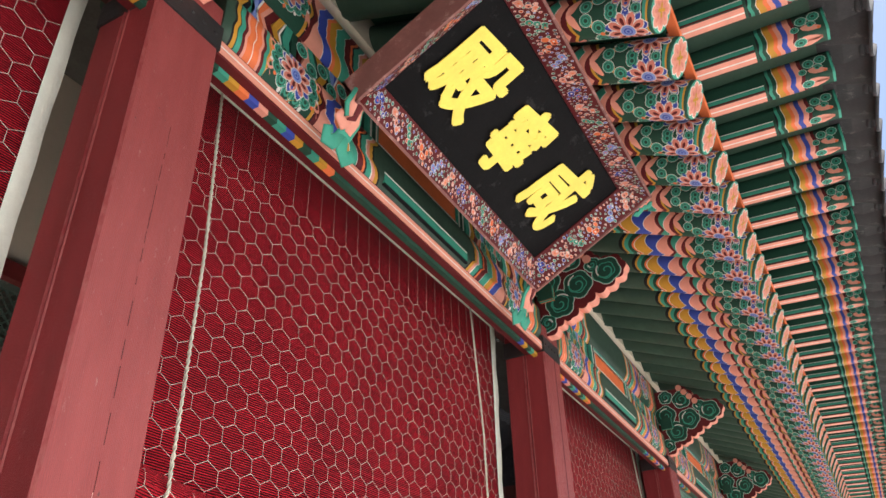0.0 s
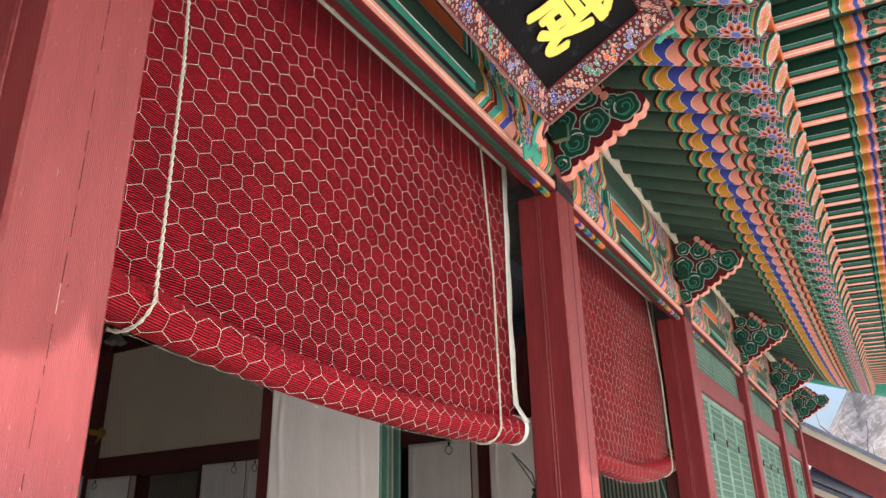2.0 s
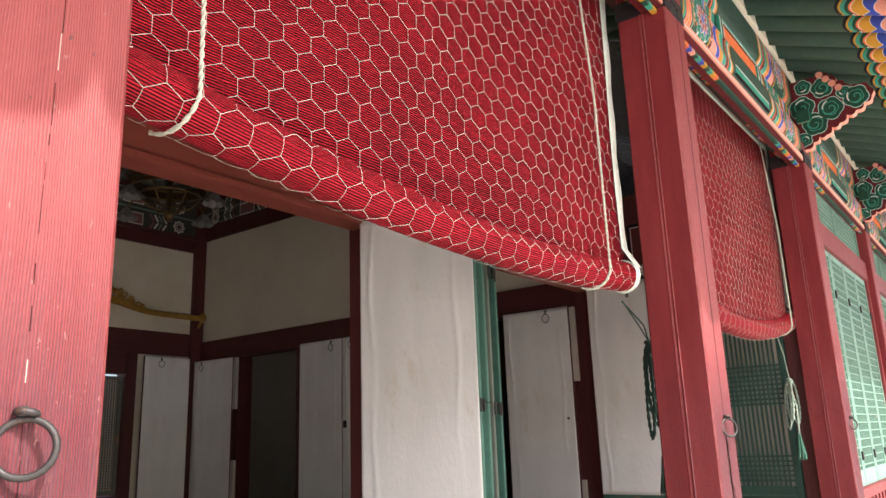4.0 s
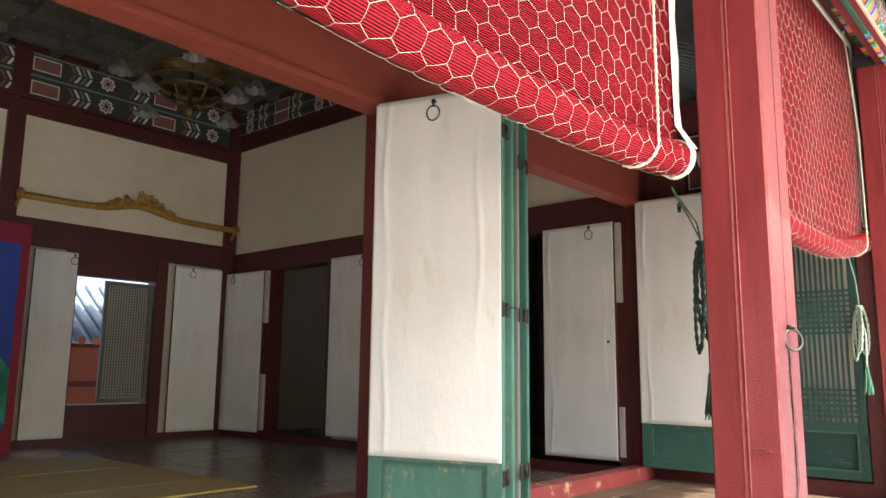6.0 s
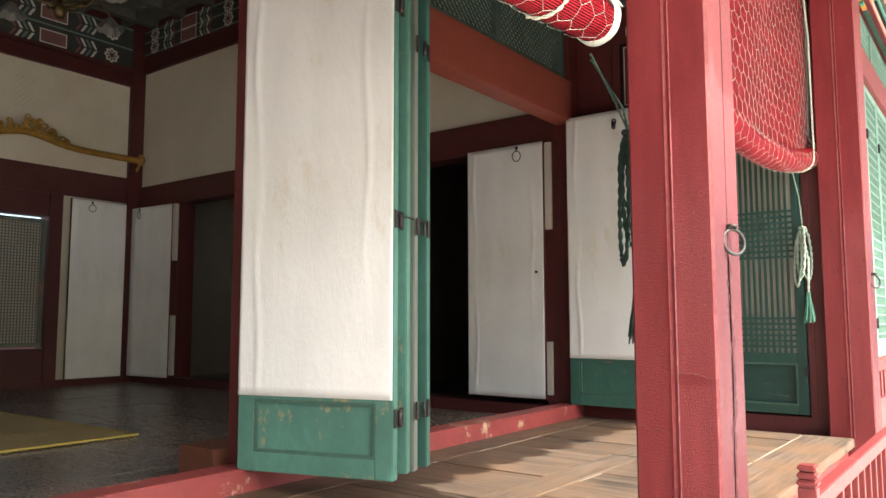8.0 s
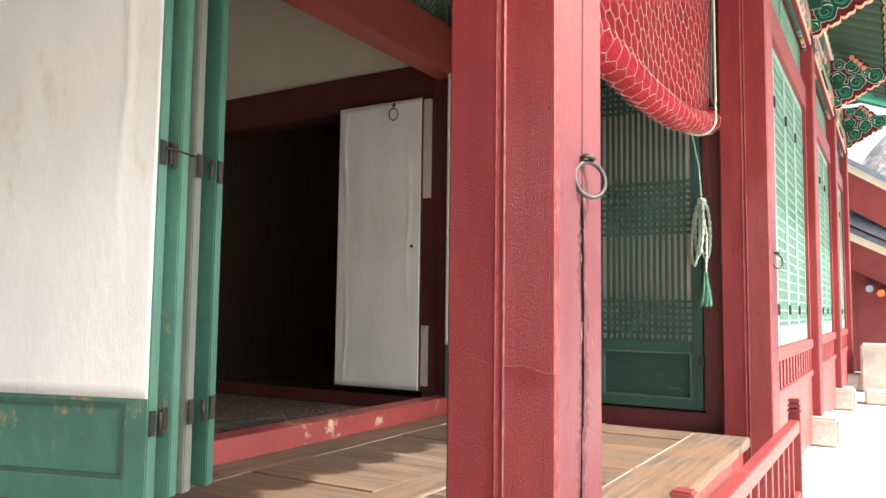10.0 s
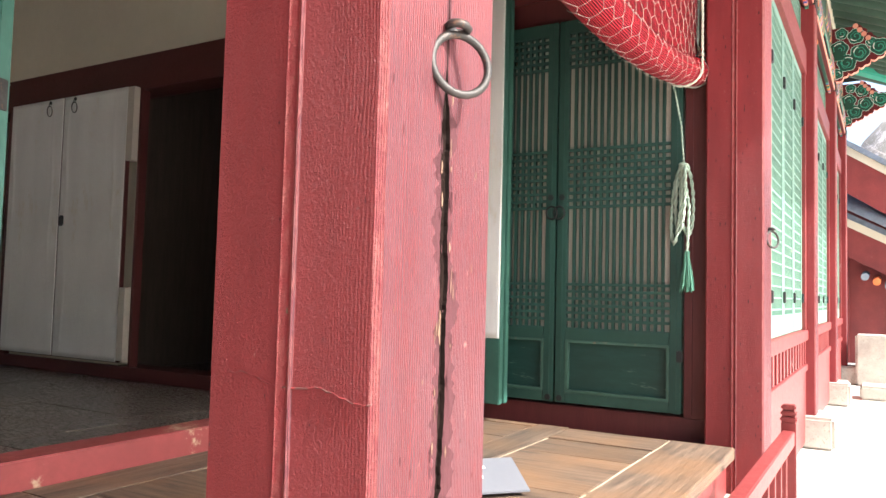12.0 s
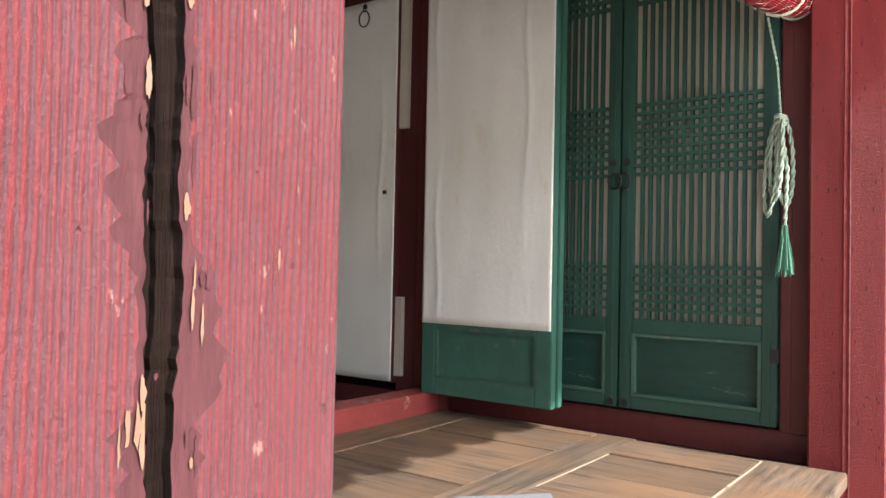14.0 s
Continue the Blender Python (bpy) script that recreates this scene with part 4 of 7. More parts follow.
# ---- beams between the columns ----
def tie_beam(y0, y1, layer):
    """One bay of a painted beam; the section is rounded, the ends carry waves of colour and a lotus."""
    L = y1 - y0
    if layer == 0:
        x_front, x_back, z0, z1, rr = -1.565, -1.765, 3.872, 4.165, 0.085
    else:
        x_front, x_back, z0, z1, rr = -1.605, -1.78, 4.34, 4.735, 0.10
    sec = []
    for k in range(7):
        a = math.pi / 2 * k / 6
        sec.append((x_front - rr + rr * math.sin(a), z0 + rr - rr * math.cos(a)))
    for k in range(1, 11):
        sec.append((x_front, z0 + rr + (z1 - z0 - 2 * rr) * k / 11))
    for k in range(7):
        a = math.pi / 2 * k / 6
        sec.append((x_front - rr + rr * math.cos(a), z1 - rr + rr * math.sin(a)))
    sec += [(x_back, z1), (x_back, z0)]
    H = z1 - z0

    def wave(a, f=1.0):
        def shift(k, n):
            t = min(1, k / 23)
            return a * (abs(2 * t - 1) - 0.5) + (0.034 * (abs(math.sin(t * math.pi * 3.0 * f)) - 0.5) if a > 0 else 0.006 * math.sin(t * 16))
        return shift
    ends = [(0.0, BASE), (0.040, BLACK), (0.048, YELLOW), (0.062, DEEP), (0.066, JADE), (0.084, MAROON), (0.096, SALMON), (0.106, ORANGE), (0.132, WHITE), (0.135, ORANGE), (0.160, SALMON), (0.170, MAROON),
            (0.182, JADE), (0.196, YELLOW), (0.207, DEEP), (0.435, YELLOW), (0.448, BLACK), (0.454, MAROON), (0.475, SALMON), (0.525, WHITE), (0.528, BLUE), (0.575, WHITE), (0.578, ORANGE), (0.597, YELLOW),
            (0.632, WHITE), (0.635, JADE), (0.685, WHITE), (0.687, MAROON), (0.722, ORANGE), (0.735, BLACK),
            (0.745, JADE), (0.775, WHITE), (0.782, SALMON), (0.80, YELLOW), (0.82, BLACK), (0.83, BASE)]
    scale = L / 2.45
    fwd = [(d * scale, wave(0.0 if d < 0.2 else -0.06 if d < 0.5 else 0.11) if 0 < d else None, c) for d, c in ends]
    back = []
    for j in range(len(fwd) - 1, -1, -1):
        d, w, _ = fwd[j]
        c = fwd[j - 1][2] if j else BASE
        back.append((L - d, (lambda k, n, w=w: -w(k, n)) if w else None, c))
    st = fwd[:-1] + [(fwd[-1][0], fwd[-1][1], BASE)] + back
    bm = bmesh.new()
    banded(bm, [(-x, z) for x, z in sec], st)
    for v in bm.verts:              # from the bar's own axes to the facade's
        v.co = Vector((-v.co.y, y0 - v.co.x, v.co.z))
    bmesh.ops.recalc_face_normals(bm, faces=bm.faces[:])

    def on(u, v, lift):
        t = max(0.0, min(1.0, (v - z0) / H))
        dx = rr * (1 - math.sqrt(max(0, 1 - max(0, abs(v - (z0 + z1) / 2) - (H / 2 - rr)) ** 2 / rr ** 2)))
        return (x_front + lift - dx, u, min(max(v, z0 + 0.002), z1 - 0.002))
    zc = (z0 + z1) / 2
    for yy in (y0 + 0.33 * scale, y1 - 0.33 * scale):
        for g in range(14):
            a = 2 * math.pi * g / 14
            curl(bm, on, yy + 0.122 * math.cos(a), zc + 0.108 * math.sin(a), 0.031, 0.0004)
            dot(bm, on, yy + 0.152 * math.cos(a + 0.22), zc + 0.134 * math.sin(a + 0.22), 0.009, (ORANGE, WHITE)[g % 2], 0.0022)
        blob(petal(yy, zc, math.pi / 2, 0.02, 0.125, 0.07), on, bm, YELLOW, 0.0022)
        blob(petal(yy, zc, -math.pi / 2, 0.02, 0.125, 0.07), on, bm, YELLOW, 0.0022)
        lotus(bm, on, yy, zc, 0.100 if layer == 0 else 0.108, 0.0026)
        for s in (-1, 1):
            for q in (-1, 1):
                blob(petal(yy + s * 0.15, zc + q * 0.12, -q * math.pi / 2, -0.02, 0.10, 0.035), on, bm, SALMON, 0.0006)
    if layer == 0:
        a, b = y0 + 0.88 * scale, y1 - 0.88 * scale
        box(bm, x_front - 0.012, x_front + 0.002, a, b, z0 + 0.045, z0 + 0.095, JADE)
        box(bm, x_front - 0.012, x_front + 0.003, a, b, z0 + 0.097, z0 + 0.104, WHITE)
        box(bm, x_front - 0.012, x_front + 0.003, a, b, z0 + 0.030, z0 + 0.042, BLACK)
    bm2 = bm
    return setting("beam", bm2, PAINTS, "tie beam painted in waves of colour with lotus flowers and a green middle" if layer == 0 else "painted purlin with flower and wave bands over the orange panels", "beam")


for i in range(len(COLS) - 1):
    tie_beam(COLS[i] + CW, COLS[i + 1], 0)
    tie_beam(COLS[i] + CW / 2 + 0.05, COLS[i + 1] + CW / 2 - 0.05, 1)

bm = bmesh.new()
rnd = random.Random(3)
for i in range(len(COLS) - 1):
    a, b = COLS[i] + CW, COLS[i + 1]
    y = a
    k = 0
    order = [DEEP, JADE, YELLOW, ORANGE, BLUE, SALMON, DEEP, JADE, BLUE, YELLOW]
    while y < b:
        near = min(y - a, b - y) < 0.75
        w = 0.055 if near else 0.5
        y2 = min(b, y + w)
        box(bm, -1.640, -1.612, y, y2, 3.764, 3.789, order[k % 10] if near else DEEP)
        y, k = y2, k + 1
setting("beam_rail", bm, PAINTS, "narrow painted rail with dashes of colour", "beam")
bm = bmesh.new()
for i in range(len(COLS) - 1):
    a, b = COLS[i] + CW, COLS[i + 1]
    box(bm, -1.70, -1.578, a, b, 3.793, 3.868, MAROON)
    box(bm, -1.60, -1.572, a, b, 3.805, 3.857, SALMON)
    box(bm, -1.60, -1.5705, a, b, 3.828, 3.833, WHITE)
setting("beam_strip", bm, PAINTS, "salmon pink beam edge with a fine white line", "beam")

# blocks and orange panels between beam and purlin
for i in range(len(COLS) - 1):
    a, b = COLS[i] + CW / 2, COLS[i + 1] + CW / 2
    mid, half = (a + b) / 2, 0.42
    # banded boards left and right of the one orange panel
    bm = bmesh.new()
    order = [DEEP, JADE, WHITE, YELLOW, MAROON, SALMON, ORANGE, WHITE, BLUE, LBLUE, WHITE, JADE, BLACK, YELLOW, DEEP, JADE, SALMON, MAROON]
    for s in (-1, 1):
        d, k = half + 0.10, 0
        while d < (b - a) / 2 - 0.06:
            w = (0.010 if order[k % 18] == WHITE else 0.034 + 0.012 * math.sin(k * 2.1))
            lean = 0.05 * math.sin(k * 0.35)
            q = [(mid + s * d, 4.165), (mid + s * (d + w), 4.165), (mid + s * (d + w + lean), 4.252), (mid + s * (d + w), 4.34), (mid + s * d, 4.34), (mid + s * (d + lean), 4.252)]
            lo, hi = [bm.verts.new((-1.72, *p)) for p in q], [bm.verts.new((-1.630 + 0.001 * (k % 2), *p)) for p in q]
            bm.faces.new(hi)
            for j in range(6):
                bm.faces.new((lo[j], lo[(j + 1) % 6], hi[(j + 1) % 6], hi[j]))
            bm.faces.ensure_lookup_table()
            for f in bm.faces[-7:]:
                f.material_index = order[k % 18]
            d, k = d + w, k + 1
        for g in range(5):
            curl(bm, lambda u, v, w: (-1.626 + w, u, v), mid + s * (half + 0.30 + 0.075 * g), 4.252 + 0.03 * (-1) ** g, 0.04)
    bmesh.ops.recalc_face_normals(bm, faces=bm.faces[:])
    setting("panel_back", bm, PAINTS, "boards painted in bands of colour above the tie beam", "panel")
    pn = thing("orange_panel", "orange painted panel with green and white borders above the beam", "panel", "orange panels")
    part("board", boxes((-1.72, -1.622, mid - half, mid + half, 4.170, 4.335)), p_orange, pn)
    for s in (-1, 1):
        bm = bmesh.new()
        y = mid + s * (half + 0.045)
        box(bm, -1.72, -1.61, y - 0.045, y + 0.045, 4.168, 4.338, JADE)
        box(bm, -1.72, -1.607, y - 0.030, y - 0.020, 4.168, 4.338, WHITE)
        box(bm, -1.72, -1.607, y + 0.020, y + 0.030, 4.168, 4.338, WHITE)
        box(bm, -1.72, -1.606, y - 0.012, y + 0.012, 4.168, 4.338, DEEP)
        z0 = 4.150 if s < 0 else 4.318
        box(bm, -1.72, -1.612, mid - half, mid + half, z0, z0 + 0.032, JADE)
        box(bm, -1.72, -1.609, mid - half, mid + half, z0 + (0.026 if s < 0 else 0.0), z0 + (0.032 if s < 0 else 0.006), WHITE)
        part("border", bm, PAINTS, pn)
setting("plaster_strip", boxes((-1.72, -1.60, -5.5, 16.5, 4.74, 4.98)), m_plaster, "white plaster between the rafters", "plaster")


# ---- cloud brackets on the columns ----
def bracket():
    top = thing("bracket", "carved cloud-shaped wooden bracket painted green with a pink edge", "bracket", "cloud brackets")
    W = 0.042
    corners = [(-0.09, -0.02), (-0.02, -0.06), (0.05, -0.01), (0.10, 0.03), (0.16, 0.03), (0.21, 0.09), (0.28, 0.11), (0.34, 0.17), (0.42, 0.19), (0.49, 0.24), (0.555, 0.29),
               (0.55, 0.37), (0.47, 0.42), (0.40, 0.40), (0.37, 0.46), (0.30, 0.50), (0.26, 0.57), (0.14, 0.60), (-0.09, 0.60)]
    outline = []
    for k, (p, q) in enumerate(zip(corners, corners[1:] + corners[:1])):
        d = Vector((q[0] - p[0], q[1] - p[1]))
        straight = k >= len(corners) - 2
        nrm = Vector((d.y, -d.x))
        for j in range(1 if straight else 5):
            t = j / 5
            bulge = 0.0 if straight else 0.30 * math.sin(math.pi * t)
            outline.append((p[0] + d.x * t + nrm.x * bulge, p[1] + d.y * t + nrm.y * bulge))
    bm = bmesh.new()
    lo = [bm.verts.new((x, -W, z)) for x, z in outline]
    hi = [bm.verts.new((x, W, z)) for x, z in outline]
    f = bm.faces.new(lo)
    f.material_index = MAROON
    g = bm.faces.new(hi[::-1])
    g.material_index = MAROON
    n = len(outline)
    for k in range(n):
        q = bm.faces.new((lo[k], hi[k], hi[(k + 1) % n], lo[(k + 1) % n]))
        q.material_index = SALMON
    bmesh.ops.recalc_face_normals(bm, faces=bm.faces[:])
    bmesh.ops.triangulate(bm, faces=[x for x in bm.faces if len(x.verts) > 4])
    part("body", bm, PAINTS, top)
    puffs = [(-0.02, 0.03, 0.070), (0.085, 0.155, 0.112), (0.00, 0.335, 0.112), (0.225, 0.265, 0.112), (0.435, 0.315, 0.108), (0.345, 0.385, 0.062), (0.185, 0.475, 0.098), (0.03, 0.525, 0.075)]

    def lobes(x, z, r, ph):
        return [(x + r * (0.86 + 0.14 * abs(math.sin(2.5 * a + ph))) * math.cos(a), z + r * (0.86 + 0.14 * abs(math.sin(2.5 * a + ph))) * math.sin(a)) for a in [2 * math.pi * k / 30 for k in range(30)]]
    bm = bmesh.new()
    for s in (-1, 1):
        def side(u, v, lift, s=s):
            return (u, s * (W + 0.001 + lift), v)
        for j, (x, z, q) in enumerate(puffs):
            t = 0.6 * j
            for rr_, c, l in ((q, WHITE, 0.0), (q - 0.004, JADE, 0.001), (q - 0.010, DEEP, 0.002), (q * 0.62, JADE, 0.0024), (q * 0.55, DEEP, 0.0028)):
                blob(lobes(x, z, max(0.006, rr_), t), side, bm, c, l + 0.0005 * j)
            for g in range(20):       # the curl inside the cloud
                a0, a1 = t + g * 0.40, t + (g + 1) * 0.40
                r0, r1 = (q - 0.030) * (1 - g / 22), (q - 0.030) * (1 - (g + 1) / 22)
                vs = [bm.verts.new(side(x + r2 * math.cos(a), z + r2 * math.sin(a), 0.0035 + 0.0005 * j)) for a, r2 in ((a0, r0), (a1, r1), (a1, max(0.002, r1 - 0.010)), (a0, max(0.002, r0 - 0.010)))]
                bm.faces.new(vs).material_index = JADE if g > 2 else WHITE
    tagged(part("painted_curl", bm, PAINTS, top), kind="stuff")
    bm = bmesh.new()
    for k in range(4):
        tube(bm, [(0.18 + 0.045 * k, -0.06, 0.60 - 0.055 * k), (0.18 + 0.045 * k, 0.06, 0.60 - 0.055 * k)], 0.030, 10)
    part("tongue", bm, p_salmon, top, "salmon painted carved tongues")
    bm = bmesh.new()
    box(bm, -0.05, 0.05, -0.085, 0.085, 0.19, 0.29, ORANGE)
    for s in (-1, 1):
        y0, y1 = sorted((s * 0.090, s * 0.104))
        box(bm, -0.054, 0.054, y0, y1, 0.186, 0.294, DEEP)
        y0, y1 = sorted((s * 0.060, s * 0.078))
        box(bm, -0.053, 0.053, y0, y1, 0.187, 0.293, JADE)
    part("crosspiece", bm, PAINTS, top)
    return top


first_bracket = bracket()
first_bracket.matrix_basis = pose(-1.53, COLS[0] + CW / 2, 3.995)
for y in COLS[1:]:
    copy_thing(first_bracket, pose(-1.53, y + CW / 2, 3.995))


# ---- the signboard ----
def build_sign():
    W, H, F, DIP = 1.95, 0.886, 0.118, -0.070
    top = thing("signboard", "black signboard with gold characters and flower-painted frame, tilted under eaves", "sign")
    part("board", boxes((F * 0.6, W - F * 0.6, F * 0.6, H - F * 0.6, -0.115, -0.078)), m_sign, top, "black lacquered board")
    rnd = random.Random(11)
    for j, (a, b, horizontal) in enumerate((((0, 0), (W, 0), True), ((0, H), (W, H), True), ((0, 0), (0, H), False), ((W, 0), (W, H), False))):
        bm = bmesh.new()
        s = 1 if j in (0, 2) else -1
        # mitred bevel rising outwards
        if horizontal:
            q = [(a[0], a[1], 0.035), (b[0], b[1], 0.035), (b[0] - F, b[1] + s * F, DIP), (a[0] + F, a[1] + s * F, DIP)]
        else:
            q = [(a[0], a[1], 0.035), (b[0], b[1], 0.035), (b[0] + s * F, b[1] - F, DIP), (a[0] + s * F, a[1] + F, DIP)]
        hi = [bm.verts.new(p) for p in q]
        lo = [bm.verts.new((p[0], p[1], -0.12)) for p in q]
        bm.faces.new(hi)
        bm.faces.new(lo[::-1])
        for k in range(4):
            bm.faces.new((hi[k], lo[k], lo[(k + 1) % 4], hi[(k + 1) % 4]))
        bmesh.ops.recalc_face_normals(bm, faces=bm.faces[:])
        for f in bm.faces:
            f.material_index = MAROON
        Ln = W if horizontal else H

        def on(u, v, lift, a=a, s=s, horizontal=horizontal):
            z = 0.035 + (DIP - 0.035) * v / F + lift + 0.002
            return (u, a[1] + s * v, z) if horizontal else (a[0] + s * v, u, z)
        # small flowers, scrolls and beads of colour along the frame
        u, placed = 0.02, []
        while u < Ln - 0.02:
            for _ in range(6):
                v = rnd.uniform(0.010, F - 0.010)
                lim = v + 0.008
                rr_ = rnd.choice((0.0055, 0.0065, 0.0075, 0.009, 0.0105))
                if lim < u < Ln - lim and all((u - p) ** 2 + (v - q) ** 2 > (rr_ + r2 + 0.0065) ** 2 for p, q, r2 in placed[-40:]):
                    placed.append((u, v, rr_))
                    c = rnd.choice((SALMON, JADE, LBLUE, JADE, ORANGE, DEEP, DEEP, BLUE))
                    blob(disc2(u, v, rr_, 10), on, bm, WHITE, 0.0)
                    blob(disc2(u, v, rr_ * 0.80, 10), on, bm, c, 0.0005)
                    blob(disc2(u, v, rr_ * 0.3, 6), on, bm, rnd.choice((MAROON, WHITE, BLUE)), 0.001)
            u += 0.0045
        u = 0.1
        k = 0
        while u < Ln - 0.08:
            c = (BLUE, SALMON, JADE, ORANGE, LBLUE, SALMON)[k % 6]
            pts = [(u + 0.016 * g + 0.0, F / 2 + 0.026 * math.sin(g * 1.15 + k)) for g in range(6)]
            for g, (uu, vv) in enumerate(pts):
                blob(disc2(uu, vv, 0.0165 - 0.0013 * g, 10), on, bm, WHITE, 0.0012 + 0.0001 * g)
                blob(disc2(uu, vv, 0.0150 - 0.0013 * g, 10), on, bm, c, 0.002 + 0.0001 * g)
                blob(disc2(uu + 0.003, vv, 0.005, 6), on, bm, (ORANGE, WHITE, MAROON)[g % 3], 0.003)
            u += 0.128
            k += 1
        part("frame_board", bm, PAINTS, top, "maroon frame board painted with small flowers and scrolls" if j == 0 else "")
        bm = bmesh.new()
        e = 0.012
        if horizontal:
            y0, y1 = sorted((a[1] - s * e, a[1] + s * 0.002))
            box(bm, -e, W + e, y0, y1, -0.12, 0.042)
        else:
            x0, x1 = sorted((a[0] - s * e, a[0] + s * 0.002))
            box(bm, x0, x1, -e, H + e, -0.12, 0.042)
        part("frame_edge", bm, m_rim, top, "red rim, its colour paled for light off the ground" if j == 0 else "")
    # curled ends of the frame
    for cx, cy, sx, dirn, k in ((0.03, 0.03, -1, -90, 1.0), (W - 0.03, 0.03, 1, -90, 1.0), (W - 0.02, H - 0.03, 1, -12, 0.62), (0.02, H - 0.03, -1, 192, 0.62)):
        ca, sa = math.cos(math.radians(dirn)), math.sin(math.radians(dirn))
        def spot(u, v, z):
            v *= sx
            return (cx + k * (u * ca - v * sa), cy + k * (u * sa + v * ca), z)
        def ribbon(points, radii, z, flat, mat, label=""):
            bm = bmesh.new()
            tube(bm, [spot(u, v, 0.0) for u, v in points], [r * k for r in radii], 12)
            for vert in bm.verts:
                vert.co.z = z + vert.co.z * flat
                if k == 1.0:      # the lower curls hang forward of the beam
                    d, h = vert.co.y - cy, vert.co.z
                    vert.co.y, vert.co.z = cy + d * 0.8 + h * 0.6, h * 0.8 - d * 0.6
            part("frame_curl", bm, mat, top, label, True)
        stem = [(0.0, 0.0), (0.07, 0.012), (0.13, -0.012), (0.19, -0.006), (0.235, 0.022)]
        hooks = ([(0.215, 0.005), (0.262, 0.045), (0.268, 0.085), (0.235, 0.098), (0.215, 0.072)], [(0.20, 0.0), (0.262, -0.020), (0.290, -0.062), (0.262, -0.090), (0.236, -0.066)])
        ribbon(stem, [0.056, 0.060, 0.054, 0.044, 0.034], -0.016, 0.30, p_jade, "jade green carved cloud curl")
        for h in hooks:
            ribbon(h, [0.030, 0.034, 0.034, 0.028, 0.016], -0.014, 0.34, p_jade)
        ribbon(stem[:4], [0.040, 0.044, 0.036, 0.022], -0.006, 0.34, p_salmon, "salmon pink heart of the curl")
        ribbon([(0.13, 0.0), (0.17, 0.045), (0.155, 0.078), (0.125, 0.070)], [0.024, 0.030, 0.026, 0.014], -0.006, 0.4, p_salmon)
        ribbon([(0.0, -0.004), (0.06, 0.004), (0.12, 0.004), (0.145, 0.040)], [0.018, 0.020, 0.014, 0.006], 0.006, 0.4, PAINTS[MAROON])
    for ch, cx, cy, size, wide in (("殿", 0.40, 0.455, 0.43, 0.95), ("寧", 0.93, 0.445, 0.46, 0.72), ("咸", 1.46, 0.455, 0.45, 0.88)):
        cu = bpy.data.curves.new("character", "FONT")
        cu.body, cu.size, cu.align_x, cu.align_y = ch, size, "CENTER", "CENTER"
        cu.extrude, cu.resolution_u = 0.002, 3
        tmp = new("character", cu)
        me = bpy.data.meshes.new_from_object(tmp.evaluated_get(bpy.context.evaluated_depsgraph_get()))
        bpy.data.objects.remove(tmp)
        me.materials.clear()
        me.materials.append(p_gold)
        xs = [v.co.x for v in me.vertices]
        ys_ = [v.co.y for v in me.vertices]
        mx, my = (min(xs) + max(xs)) / 2, (min(ys_) + max(ys_)) / 2
        for v in me.vertices:
            x, y = v.co.x - mx, v.co.y - my
            w = 1 + 0.10 * math.sin(9 * y + cx)
            v.co.x = cx + x * wide * w + 0.06 * y + 0.003 * math.sin(24 * y)
            v.co.y = cy + y * (1 + 0.10 * math.sin(7 * x)) + 0.05 * x
        # the brush is broad: thicken the strokes all round
        thin = bmesh.new()
        thin.from_mesh(me)
        fat = bmesh.new()
        for g in range(17):
            a, r = 2 * math.pi * g / 8 + (0.4 if g > 8 else 0), (0.0 if g == 0 else 0.008 if g <= 8 else 0.0165)
            twin = {v: fat.verts.new((v.co.x + r * math.cos(a), v.co.y + r * 0.9 * math.sin(a), v.co.z - 0.068 + 0.00025 * g)) for v in thin.verts}
            for f in thin.faces:
                fat.faces.new([twin[v] for v in f.verts])
        fat.to_mesh(me)
        ob = new("character", me)
        ob.parent = top
        ob["label"] = "gold painted raised character"
    top.matrix_basis = Matrix(((0, 0.849, 0.457, -1.370), (0.965, 0, 0, 1.878), (0, 0.457, -0.849, 3.936), (0, 0, 0, 1)))
    for u in (0.3, 1.65):
        for path, r in (([(u, 0.80, -0.11), (u, 0.70, -0.24), (u, 0.45, -0.36)], 0.008), ([(u, 0.03, -0.11), (u, 0.05, -0.18)], 0.010)):
            hk = bmesh.new()
            tube(hk, path, r, 8)
            part("iron_stay", hk, m_iron, top)


# rim red is greyed and paled in place of light bounced off the ground
m_rim = surf("bounce_lit_rim", (0.21, 0.085, 0.072), 0.7, 0.25, 6, worn=(0.30, 0.17, 0.15), amount=0.22, worn_scale=12, bump=0.2)
m_sign = surf("black_lacquer", (0.006, 0.006, 0.0065), 0.62, 0.3, 5, worn=(0.022, 0.022, 0.023), amount=0.2, worn_scale=9, bump=0.25, spec=0.08)
build_sign()


# ---- bamboo blinds ----
XB = -1.90


